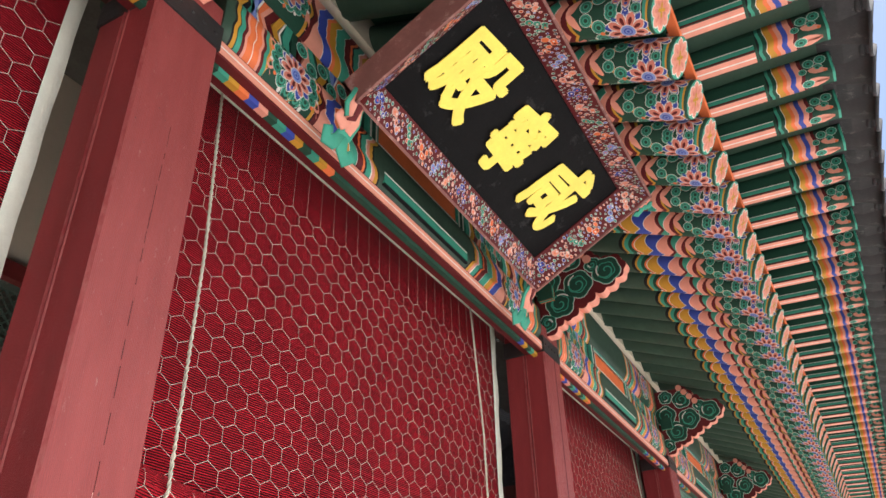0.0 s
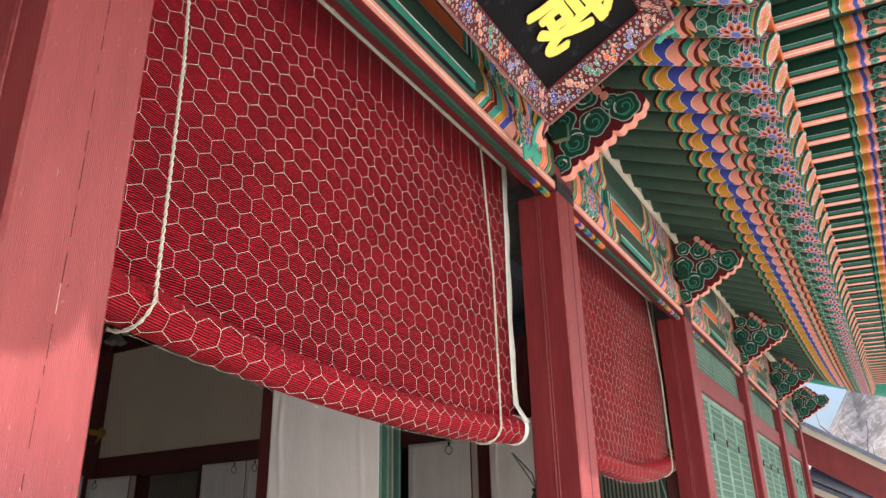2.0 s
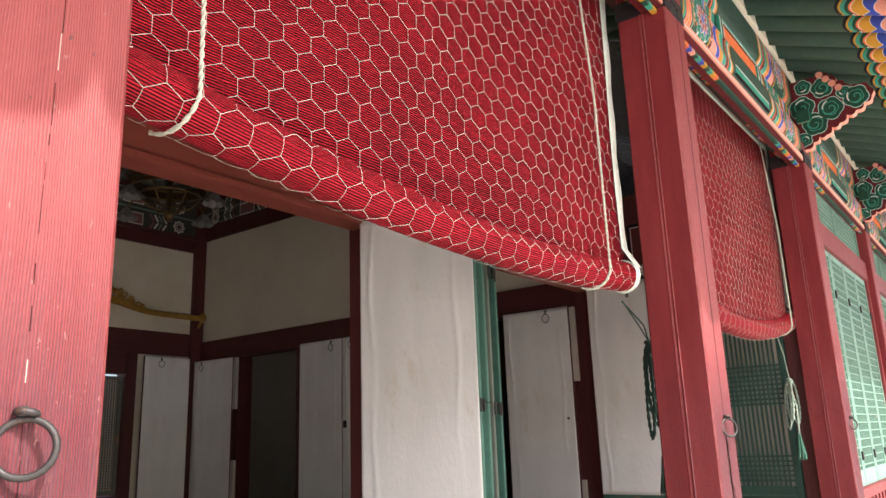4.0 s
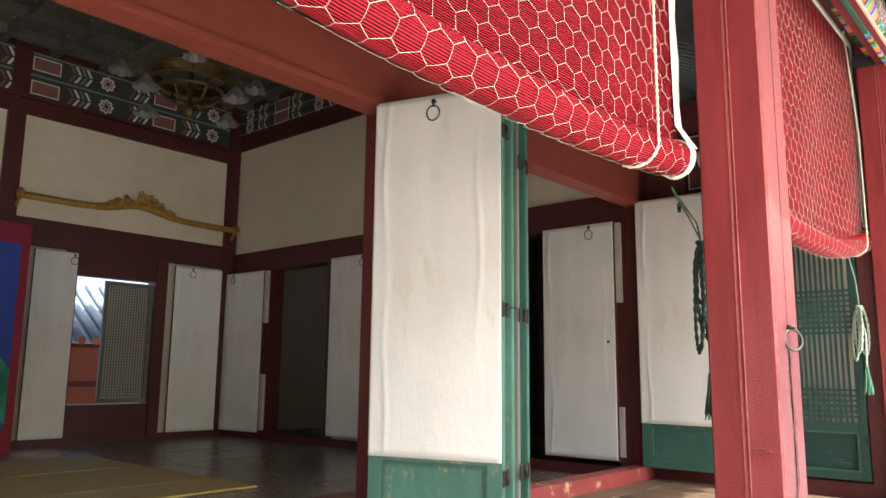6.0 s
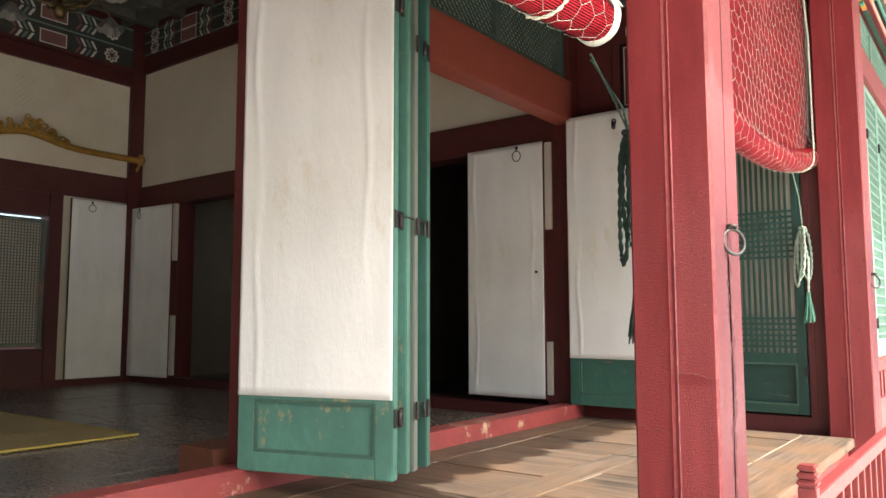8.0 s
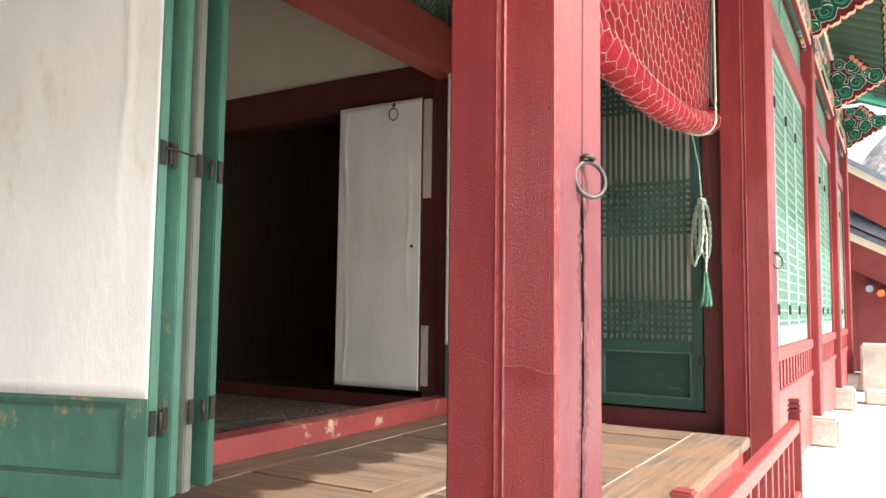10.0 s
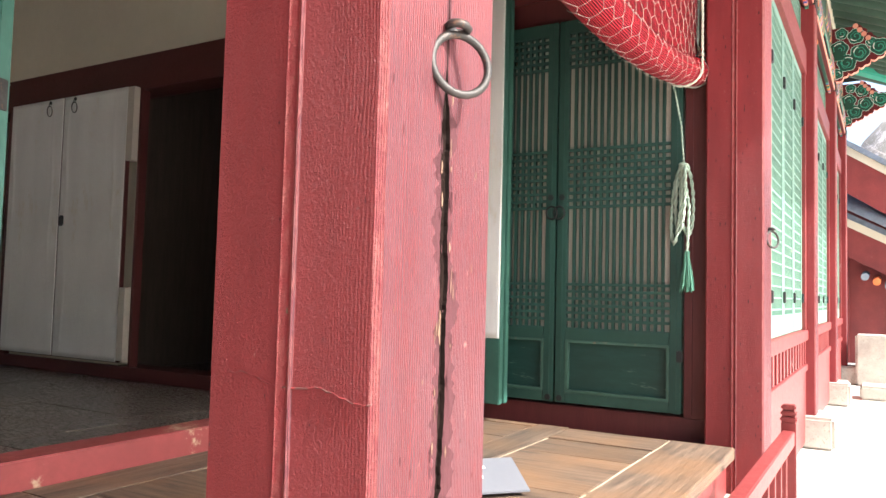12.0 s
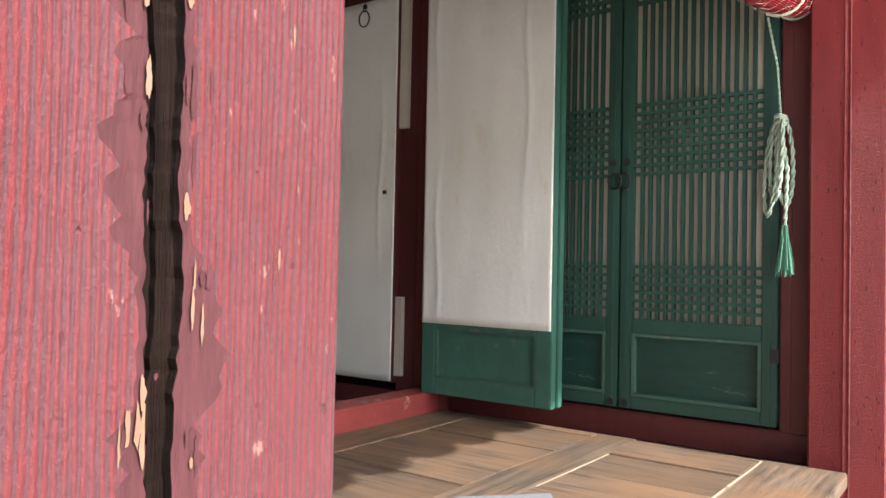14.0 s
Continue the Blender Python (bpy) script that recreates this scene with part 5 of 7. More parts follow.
def slats(name, gap, red):
    """Fine red bamboo strips lying across, dark in the gaps."""
    m, t, N, L, P = nodes_of(name)
    uv = N.new("ShaderNodeUVMap")
    sep = N.new("ShaderNodeSeparateXYZ")
    L.new(uv.outputs[0], sep.inputs[0])
    ph = N.new("ShaderNodeMath")
    ph.operation = "MULTIPLY"
    ph.inputs[1].default_value = 2 * math.pi / 0.0085
    L.new(sep.outputs["Y"], ph.inputs[0])
    sn = N.new("ShaderNodeMath")
    sn.operation = "SINE"
    L.new(ph.outputs[0], sn.inputs[0])
    mp = N.new("ShaderNodeMapping")
    mp.inputs["Scale"].default_value = (0.5, 130, 1)
    L.new(uv.outputs[0], mp.inputs["Vector"])
    vary = noise_node(t, mp.outputs[0], 1.0, 2)
    broad = noise_node(t, uv.outputs[0], 2.2, 3)
    col = mix_node(t, ramp_node(t, vary, 0.3, 0.7), tuple(c * 0.72 for c in red), tuple(c * 1.15 for c in red))
    col = mix_node(t, ramp_node(t, broad, 0.35, 0.7), mix_node(t, 0.25, col, (0.05, 0.004, 0.008)), col)
    col = mix_node(t, ramp_node(t, sn.outputs[0], gap - 0.18, gap + 0.18), (0.014, 0.002, 0.003), col)
    L.new(col, P.inputs["Base Color"])
    P.inputs["Roughness"].default_value = 0.6
    P.inputs["Specular IOR Level"].default_value = 0.12
    b = N.new("ShaderNodeBump")
    b.inputs["Strength"].default_value, b.inputs["Distance"].default_value = 1.0, 0.004
    L.new(sn.outputs[0], b.inputs["Height"])
    L.new(b.outputs[0], P.inputs["Normal"])
    return m


m_sheet = slats("blind_slats", 0.0, (0.66, 0.016, 0.036))
m_roll = slats("blind_roll_slats", -0.50, (0.66, 0.020, 0.040))
m_thread = surf("white_thread", (0.66, 0.61, 0.52), 0.85, 0.1, 30, bump=0.4, grain=400)
m_edge = surf("pale_binding", (0.66, 0.69, 0.60), 0.8, 0.12, 8, bump=0.4, grain=120)
m_rope = surf("pale_rope", (0.58, 0.58, 0.47), 0.8, 0.2, 20, bump=0.6, grain=150)
m_ropeg = surf("green_rope", (0.022, 0.055, 0.040), 0.8, 0.3, 20, bump=0.6, grain=150)
m_cordpale = surf('pale_green_cord', (0.40, 0.49, 0.39), 0.8, 0.2, 20, bump=0.6, grain=150)
m_tassel = surf("tassel_green", (0.10, 0.25, 0.17), 0.85, 0.25, 20, (1, 1, 0.2), bump=0.6, grain=200)


def rope(name, pts, r, mat, parent=None, label=""):
    """A two-strand twisted rope along the points."""
    pts = [Vector(p) for p in pts]
    fine = []
    for a, b in zip(pts, pts[1:]):
        n = max(1, int((b - a).length / (r * 1.1)))
        fine += [a.lerp(b, k / n) for k in range(n)]
    fine.append(pts[-1])
    bm = bmesh.new()
    for s in (0, math.pi):
        strand = []
        for i, p in enumerate(fine):
            d = (fine[min(i + 1, len(fine) - 1)] - fine[max(0, i - 1)]).normalized()
            a = d.orthogonal().normalized()
            if abs(d.z) > 0.3:
                a = d.cross(Vector((1, 0, 0))).normalized()
            b = d.cross(a)
            t = i * 0.75 + s
            strand.append(p + 0.5 * r * (math.cos(t) * a + math.sin(t) * b))
        tube(bm, strand, r * 0.62, 5, caps=False)
    return part(name, bm, mat, parent, label)


def blind(y0, y1, z_top, z_end, sag, rope_l, rope_r, lean=0.0, r=0.0009):
    """A hanging blind whose lower part is rolled up into a sagging roll; a net of white thread lies over it."""
    top = thing("bamboo_blind", "half-raised red bamboo blind netted with white thread, rolled at foot", "blind", "bamboo blinds")
    R = 0.078
    z_flat = 3.80                                # above this the threads run straight

    def low(y):
        s = (y - y0) / (y1 - y0)
        return z_end + lean * (1 - s) - sag * (1 - (2 * s - 1) ** 2)

    def axis(y):
        return low(y) + R
    n = 48
    ys_ = [y0 + (y1 - y0) * k / n for k in range(n + 1)]
    # sheet: down to the roll, bulging slightly, then over the front of the roll
    def surface(y, s, lift=0.0):
        """s: metres down from the top edge, along the cloth."""
        drop = z_top - axis(y) - R * 0.6
        if s <= drop:
            bow = 0.012 * math.sin(5 * y + 2 * s) * min(1, s)
            return Vector((XB + bow + lift, y, z_top - s)), 0
        a = (s - drop) / R - 0.55                  # round the roll from above its front
        c = Vector((XB - 0.012, y, axis(y)))
        return c + Vector((math.cos(a) * (R + lift), 0, -math.sin(a) * (R + lift))), 1
    bm = bmesh.new()
    uvl = bm.loops.layers.uv.new("UVMap")

    def grid(rows, mi, closed=False):
        vs = [[bm.verts.new(p) for p, _, _ in r] for r in rows]
        for j in range(len(rows) - 1):
            for k in range(len(rows[0]) - 1):
                f = bm.faces.new((vs[j][k], vs[j + 1][k], vs[j + 1][k + 1], vs[j][k + 1]))
                f.smooth, f.material_index = True, mi
                for loop, (jj, kk) in zip(f.loops, ((j, k), (j + 1, k), (j + 1, k + 1), (j, k + 1))):
                    loop[uvl].uv = (rows[jj][kk][1], rows[jj][kk][2])
    for back in (0.0, -0.008):
        rows = []
        for j in range(17):
            row = []
            for y in ys_:
                L = z_top - axis(y) - R * 0.4
                s = L * j / 16
                p = surface(y, min(s, z_top - axis(y) - R * 0.6 - 1e-4))[0] if s <= z_top - axis(y) - R * 0.6 else Vector((XB - 0.01, y, z_top - s))
                row.append((p + Vector((back, 0, 0)), y, s))
            rows.append(row)
        grid(rows if back else [r for r in rows], 0)
    bmesh.ops.recalc_face_normals(bm, faces=bm.faces[:])
    part("sheet", bm, m_sheet, top, "sheet of fine red bamboo strips")
    bm = bmesh.new()
    uvl = bm.loops.layers.uv.new("UVMap")
    rows = []
    for j in range(25):
        a = 2 * math.pi * j / 24
        lump = 1 + 0.03 * math.sin(a * 2)
        rows.append([(Vector((XB - 0.012 + math.cos(a) * R * lump, y, axis(y) - math.sin(a) * R * lump)), y, a * R) for y in [min(max(q, y0 + 0.03), y1 - 0.03) for q in ys_]])
    grid(rows, 0)
    bmesh.ops.recalc_face_normals(bm, faces=bm.faces[:])
    part("roll", bm, m_roll, top, "tight roll of bright red bamboo strips")
    # net of thread
    bm = bmesh.new()
    A, P_, V = 0.102, 0.077, 0.050

    def seg(ya, sa, yb, sb, rr_=r, deep=0):
        if not deep and sb > z_top - axis(yb) - R * 0.6 - 0.08:
            for q in range(3):
                seg(ya + (yb - ya) * q / 3, sa + (sb - sa) * q / 3, ya + (yb - ya) * (q + 1) / 3, sa + (sb - sa) * (q + 1) / 3, rr_, 1)
            return
        if not (y0 + 0.01 < ya < y1 - 0.01 and y0 + 0.01 < yb < y1 - 0.01):
            return
        pa, ka = surface(ya, sa, 0.003)
        pb, kb = surface(yb, sb, 0.003)
        if ka:
            pa = surface(ya, sa, 0.0055)[0]
        if kb:
            pb = surface(yb, sb, 0.0055)[0]
        if kb == 1:
            lim = (sb - (z_top - axis(yb) - R * 0.6)) / R
            if lim > 2.9:
                return
        d = (pb - pa)
        if d.length < 1e-4 or d.length > 0.14:
            return
        d.normalize()
        out = Vector((1, 0, 0))
        if ka:
            c = Vector((XB - 0.012, pa.y, axis(pa.y)))
            out = (pa - c).normalized()
        w = d.cross(out).normalized() * rr_
        o = out * rr_ * 0.9
        vs = [bm.verts.new(p + q) for p in (pa, pb) for q in (-w, o, w)]
        bm.faces.new((vs[0], vs[3], vs[4], vs[1]))
        bm.faces.new((vs[1], vs[4], vs[5], vs[2]))
    nj = int((y1 - y0) / A) + 2
    s = z_top - z_flat
    for j in range(nj * 2):
        y = y0 + j * A / 2 + 0.02
        if j % 2 == 0:
            g = 0.02
            while g < s - 0.03:
                seg(y, g, y, g + 0.07, r * 0.8)
                g += 0.07
    k = 0
    while s < 2.4:
        for j in range(nj):
            y = y0 + (j + (k % 2) / 2) * A + 0.02
            seg(y, s, y, s + V)
            for sd in (-1, 1):
                seg(y, s + V, y + sd * A / 2, s + P_)
        s += P_
        k += 1
    part("net", bm, m_thread, top, "hexagon net of twisted white thread")
    # pale cloth binding down both ends, round the roll too
    for ye, sd in ((y0, -1), (y1, 1)):
        bm = bmesh.new()
        pts = []
        for k in range(17):
            s = (z_top - axis(ye) - R * 0.5) * k / 16
            p, kind = surface(ye, s, 0.004)
            pts.append(p)
        prev = None
        for k, p in enumerate(pts):
            wob = 0.004 * math.sin(k * 1.7)
            a = [bm.verts.new((p.x + 0.004, ye - sd * 0.044, p.z)), bm.verts.new((p.x + 0.012 + wob, ye + sd * 0.008, p.z)), bm.verts.new((p.x - 0.012, ye + sd * 0.016, p.z))]
            if prev:
                for q in range(2):
                    bm.faces.new((prev[q], prev[q + 1], a[q + 1], a[q])).smooth = True
            prev = a
        bmesh.ops.recalc_face_normals(bm, faces=bm.faces[:])
        part("binding", bm, m_edge, top, "pale green cloth binding")
        # a cloth sleeve sewn over the roll's end, drawn in round its rim
        bm = bmesh.new()
        cz, prof = axis(ye), ((0.052, R + 0.002), (0.046, R + 0.007), (0.010, R + 0.008), (0.002, R + 0.004), (-0.003, R - 0.008), (-0.001, R * 0.55), (0.004, R * 0.20), (0.004, 0.004))
        rings = [[bm.verts.new((XB - 0.012 + rr_ * (1 + 0.02 * math.sin(5 * q)) * math.cos(q), ye + sd * 0.006 - sd * d, cz + rr_ * (1 + 0.03 * math.sin(3 * q + 1)) * math.sin(q))) for q in [2 * math.pi * k / 28 for k in range(28)]] for d, rr_ in prof]
        for u, v in zip(rings, rings[1:]):
            for k in range(28):
                bm.faces.new((u[k], u[(k + 1) % 28], v[(k + 1) % 28], v[k])).smooth = True
        bm.faces.new(rings[-1])
        bmesh.ops.recalc_face_normals(bm, faces=bm.faces[:])
        part("roll_end", bm, m_edge, top, "pale cloth sleeve on the end of the roll")
    # cords that hold the roll
    for y in (rope_l, rope_r):
        pts = [(XB + 0.03, y, z_top + 0.02), (XB + 0.075, y + 0.006, (z_top + axis(y)) / 2)]
        for k in range(9):
            a = 0.0 + 2.1 * k / 8
            pts.append((XB - 0.012 + math.cos(a) * (R + 0.010), y + 0.012 - 0.006 * k, axis(y) - math.sin(a) * (R + 0.010)))
        rope("cord", pts, 0.0062, m_rope, top, "pale twisted cord")
    bm = bmesh.new()
    box(bm, XB - 0.03, XB + 0.012, y0 - 0.02, y1 + 0.02, z_top - 0.015, z_top + 0.035, bev=0.008)
    part("head_rail", bm, m_edge, top, "pale cloth-bound head rail")
    return top


blind(-1.93, 0.985, 4.03, 2.25, 0.07, -1.6, 0.6)
blind(1.33, 4.29, 4.03, 2.235, 0.095, 1.63, 3.905, 0.09)
blind(4.72, 7.71, 4.03, 2.35, 0.19, 5.0, 7.42, 0.0, 0.0008)
bm = bmesh.new()
box(bm, -1.98, -1.80, -5.4, 7.75, 4.07, 4.14)
setting("blind_rail", bm, m_dred, "dark red rail from which the blinds hang", "beam")


# ---- doors ----
m_latpaper = surf("lattice_paper", (0.53, 0.48, 0.41), 0.9, 0.1, 3, bump=0.1)
m_grey = surf("worn_edge", (0.15, 0.17, 0.14), 0.7, 0.25, 4, (1, 1, 0.2), (0.33, 0.17, 0.10), 0.2, 5, 0.5, 30)


m_bead = surf("worn_moulding", (0.055, 0.120, 0.090), 0.6, 0.3, 6, (1, 1, 1), (0.16, 0.13, 0.09), 0.2, 7, 0.4, 40)
m_fpanel = surf("foot_panel_green", (0.018, 0.060, 0.048), 0.45, 0.3, 4, (0.5, 1, 2.2), (0.12, 0.17, 0.13), 0.20, 3.5, 0.3, 30)


def ring_on(parent, x, y, z, face=-1, r=0.042):
    """An iron ring pull hanging from a staple on a face looking along -y (face -1) or +y."""
    bm = bmesh.new()
    torus(bm, (x, y + face * 0.012, z - r - 0.012), (0.12, 1, 0.1), r, 0.0042, 20, 6)
    part("ring", bm, m_dark, parent)
    bm = bmesh.new()
    torus(bm, (x, y + face * 0.010, z - 0.002), (1, 0.2, 0), 0.012, 0.0035, 12, 6)
    tube(bm, [(x, y - face * 0.002, z + 0.016), (x, y + face * 0.012, z + 0.016)], 0.013, 8)
    tube(bm, [(x, y, z + 0.026), (x, y + face * 0.008, z + 0.026)], 0.008, 8)
    part("staple", bm, m_dark, parent)


def paper_face(w, z0, z1, y, seed):
    """Paper pasted over a leaf, with soft creases and a turned edge."""
    bm = bmesh.new()
    rnd = random.Random(seed)
    nx, nz = 60, 50
    creases = [(w * rnd.uniform(0.08, 0.16), rnd.uniform(0.7, 0.95), 0.010), (w * rnd.uniform(0.8, 0.9), rnd.uniform(0.4, 0.75), 0.007), (w * 0.12, 0.15, 0.006)]
    rows = []
    for j in range(nz + 1):
        z = z0 + (z1 - z0) * j / nz
        row = []
        for i in range(nx + 1):
            x = w * i / nx
            h = 0.0012 * math.sin(9 * x + 5 * z) + 0.0008 * math.sin(31 * x - 3 * z)
            for cx, cz, amp in creases:
                dz = (j / nz - cz) / 0.28
                h += amp * math.exp(-((x - cx - 0.012 * math.sin(7 * z)) / 0.012) ** 2) * math.exp(-dz * dz)
            edge = min(i, nx - i, j, nz - j)
            row.append(bm.verts.new((x, y - 0.0035 - (h if edge else 0.0), z)))
        rows.append(row)
    for a, b in zip(rows, rows[1:]):
        for i in range(nx):
            bm.faces.new((a[i], a[i + 1], b[i + 1], b[i])).smooth = True
    ring = rows[0] + [r[-1] for r in rows[1:]] + rows[-1][-2::-1] + [r[0] for r in rows[-2:0:-1]]
    low = [bm.verts.new((v.co.x, y, v.co.z)) for v in ring]
    for k in range(len(ring)):
        bm.faces.new((ring[k], low[k], low[(k + 1) % len(ring)], ring[(k + 1) % len(ring)]))
    bmesh.ops.recalc_face_normals(bm, faces=bm.faces[:])
    return bm


def leaf(label, w, z0, z1, z_paper, wood_mat, seed, back=False, ring=True, thick=0.045, group="", papered=True):
    """A door leaf in its own axes: x along its width from the hinge, the papered face towards -y."""
    top = thing("paper_door", label, "door", group)
    t = thick / 2
    sw = 0.085
    zp = z_paper
    for x0, x1 in ((0, sw), (w - sw, w)):
        bm = bmesh.new()
        box(bm, x0, x1, -t, t, z0, z1, bev=0.004)
        part("stile", bm, wood_mat, top)
    rails = [(z0, z0 + 0.085), (z1 - 0.07, z1)]
    if zp > z0 + 0.1:
        rails.append((zp - 0.015, zp + 0.05))
    for a, b in rails:
        bm = bmesh.new()
        box(bm, sw, w - sw, -t + 0.001, t - 0.001, a, b, bev=0.003)
        part("rail", bm, wood_mat, top)
    if zp > z0 + 0.1:
        bm = bmesh.new()
        box(bm, sw, w - sw, -t + 0.017, t - 0.017, z0 + 0.085, zp - 0.015)
        part("lower_panel", bm, wood_mat, top, "recessed green panel, paint rubbed")
        bm = bmesh.new()
        for a, b, c, d in ((sw, w - sw, z0 + 0.085, z0 + 0.099), (sw, sw + 0.014, z0 + 0.099, zp - 0.029), (w - sw - 0.014, w - sw, z0 + 0.099, zp - 0.029), (sw, w - sw, zp - 0.029, zp - 0.015)):
            box(bm, a, b, -t + 0.004, t - 0.006, c, d)
        part("moulding", bm, m_bead, top, "worn moulding round the panel")
    if papered:
        part("paper", paper_face(w - 0.004, zp, z1 - 0.004, -t, seed), m_paper, top, "creased off-white paper pasted over the leaf")
    if back:
        bm = boxes((sw, w - sw, t - 0.02, t - 0.012, zp + 0.05, z1 - 0.07))
        part("back_paper", bm, m_latpaper, top)
    if ring:
        ring_on(top, w * 0.48, -t - 0.004, z1 - 0.06)
    return top


def hinge_set(parent, x, y0, y1, zs):
    for z in zs:
        bm = bmesh.new()
        box(bm, x - 0.002, x + 0.006, y0, y0 + 0.03, z - 0.04, z + 0.04, bev=0.002)
        box(bm, x - 0.002, x + 0.006, y1 - 0.03, y1, z - 0.04, z + 0.04, bev=0.002)
        tube(bm, [(x + 0.008, (y0 + y1) / 2, z - 0.035), (x + 0.008, (y0 + y1) / 2, z + 0.035)], 0.008, 8)
        part("hinge", bm, m_iron, parent)


# the folded stack beside the hall opening
HX, HY, TX, TY = -3.70, 4.205, -2.95, 4.425
ang = math.degrees(math.atan2(TY - HY, TX - HX))
wl = math.hypot(TX - HX, TY - HY)
l1 = leaf("opened door leaf, off-white paper over weathered green wood", wl, 0.600, 2.955, 0.938, m_lgreen, 3, True, True, 0.05, "folded hall doors")
l1.matrix_basis = pose(HX, HY, 0, 0, 0, ang)
hinge_set(l1, wl, -0.02, 0.075, (0.86, 1.72, 2.70))
for dy, dx, a, s in ((0.080, 0.020, 0.8, 5), (0.150, 0.030, 0.4, 6), (0.275, 0.045, -0.6, 7)):
    l2 = leaf("folded green door leaf with rubbed edges behind the papered one", wl, 0.615, 2.955, 0.985, m_grey if s == 6 else m_mgreen if s == 7 else m_lgreen, s, True, False, 0.045, "folded hall doors", False)
    l2.matrix_basis = pose(HX, HY, 0, 0, 0, ang) @ pose(dx, dy, 0, 0, 0, a)
hinge_set(l2, wl, -0.145, 0.01, (0.88, 1.70, 2.55))
bm = bmesh.new()
tube(bm, [(wl + 0.004, 0.0, 1.735), (wl + 0.018, 0.02, 1.735), (wl + 0.03, 0.26, 1.735), (wl + 0.03, 0.30, 1.735)], 0.004, 6)
part("hook_rod", bm, m_iron, l1)
# the leaf by the inner end post
l3 = leaf("opened door leaf of off-white paper with a green foot panel", 0.775, 0.605, 2.955, 0.975, m_mgreen, 8, True, False, 0.05, "hall doors")
l3.matrix_basis = pose(-3.70, 7.50, 0, 0, 0, 0)
bm = bmesh.new()
for k in range(3):
    torus(bm, (0.43, -0.035 - 0.004 * k, 2.86 - 0.022 * k), (0.3 * k, 1, 0.2), 0.016, 0.006, 12, 6)
part("ring", bm, m_iron, l3, "bunched iron ring pull")
l4 = leaf("folded green door leaf behind the papered one", 0.775, 0.605, 2.955, 0.975, m_mgreen, 9, True, False, 0.045, "hall doors", False)
l4.matrix_basis = pose(-3.70, 7.575, 0, 0, 0, -0.6)


# doors of the hall's end and back walls: papered right to the floor
def inner_leaf(x, y, w, turn, z0=0.58, z1=2.84, ring_at=0.5, seed=1):
    d = thing("paper_door", "inner door leaf covered in off-white paper, standing open", "door", "inner doors")
    part("core", boxes((0, w, -0.016, 0.018, z0, z1)), m_dred, d, "dark timber edge")
    part("paper", paper_face(w - 0.01, z0 + 0.005, z1 - 0.005, -0.016, seed), m_paper, d)
    ring_on(d, w * ring_at, -0.02, z1 - 0.05, -1, 0.045)
    d.matrix_basis = pose(x, y, 0, 0, 0, turn)
    return d


d2 = inner_leaf(-4.745, 7.555, 0.79, 0, 0.62, 2.82, 0.67, 21)
bm = bmesh.new()
box(bm, 0.70, 0.722, -0.03, -0.018, 1.68, 1.70)
part("knob", bm, m_dark, d2)
part("edge_strip", boxes((0.795, 0.85, -0.01, 0.02, 2.05, 2.80), (0.795, 0.84, -0.01, 0.02, 0.66, 1.1)), m_latpaper, d2)
for x, w, s in ((-7.975, 0.78, 31), (-7.19, 0.85, 32)):
    inner_leaf(x, 7.56, w, 0, 0.60, 2.835, 0.75 if s == 31 else 0.18, s)
inner_leaf(-10.23, 7.50, 0.86, 3, 0.56, 2.79, 0.2, 33)
bm = bmesh.new()
box(bm, -9.36, -9.30, 7.53, 7.58, 0.6, 1.35)
box(bm, -9.36, -9.30, 7.53, 7.58, 2.05, 2.78)
box(bm, -6.325, -6.25, 7.525, 7.59, 2.22, 2.82)
box(bm, -6.325, -6.25, 7.525, 7.59, 0.62, 1.20)
tagged(part("door_edge", bm, m_latpaper), "pale edge of an open sliding door", "trim", kind="structure")
tagged(part("lock", boxes((-7.16, -7.10, 7.515, 7.53, 1.71, 1.80), bev=0.01), m_dark), "small round iron door lock", "lock")
inner_leaf(-10.22, 4.80, 0.52, 90, 0.56, 2.83, 0.9, 34)
inner_leaf(-10.22, 6.65, 0.74, 90, 0.56, 2.83, 0.35, 35)
# lattice shutter half across the back opening
lat = lattice_panel("lattice_shutter", 5.78, 6.34, 1.02, 2.48, 0.036, 0.008, m_grey, lambda u, v, w: (X_BACK - 0.02 + w, u, v), 0.012, False, m_latpaper, 0.05,
                    "dim lattice shutter half across the back opening")


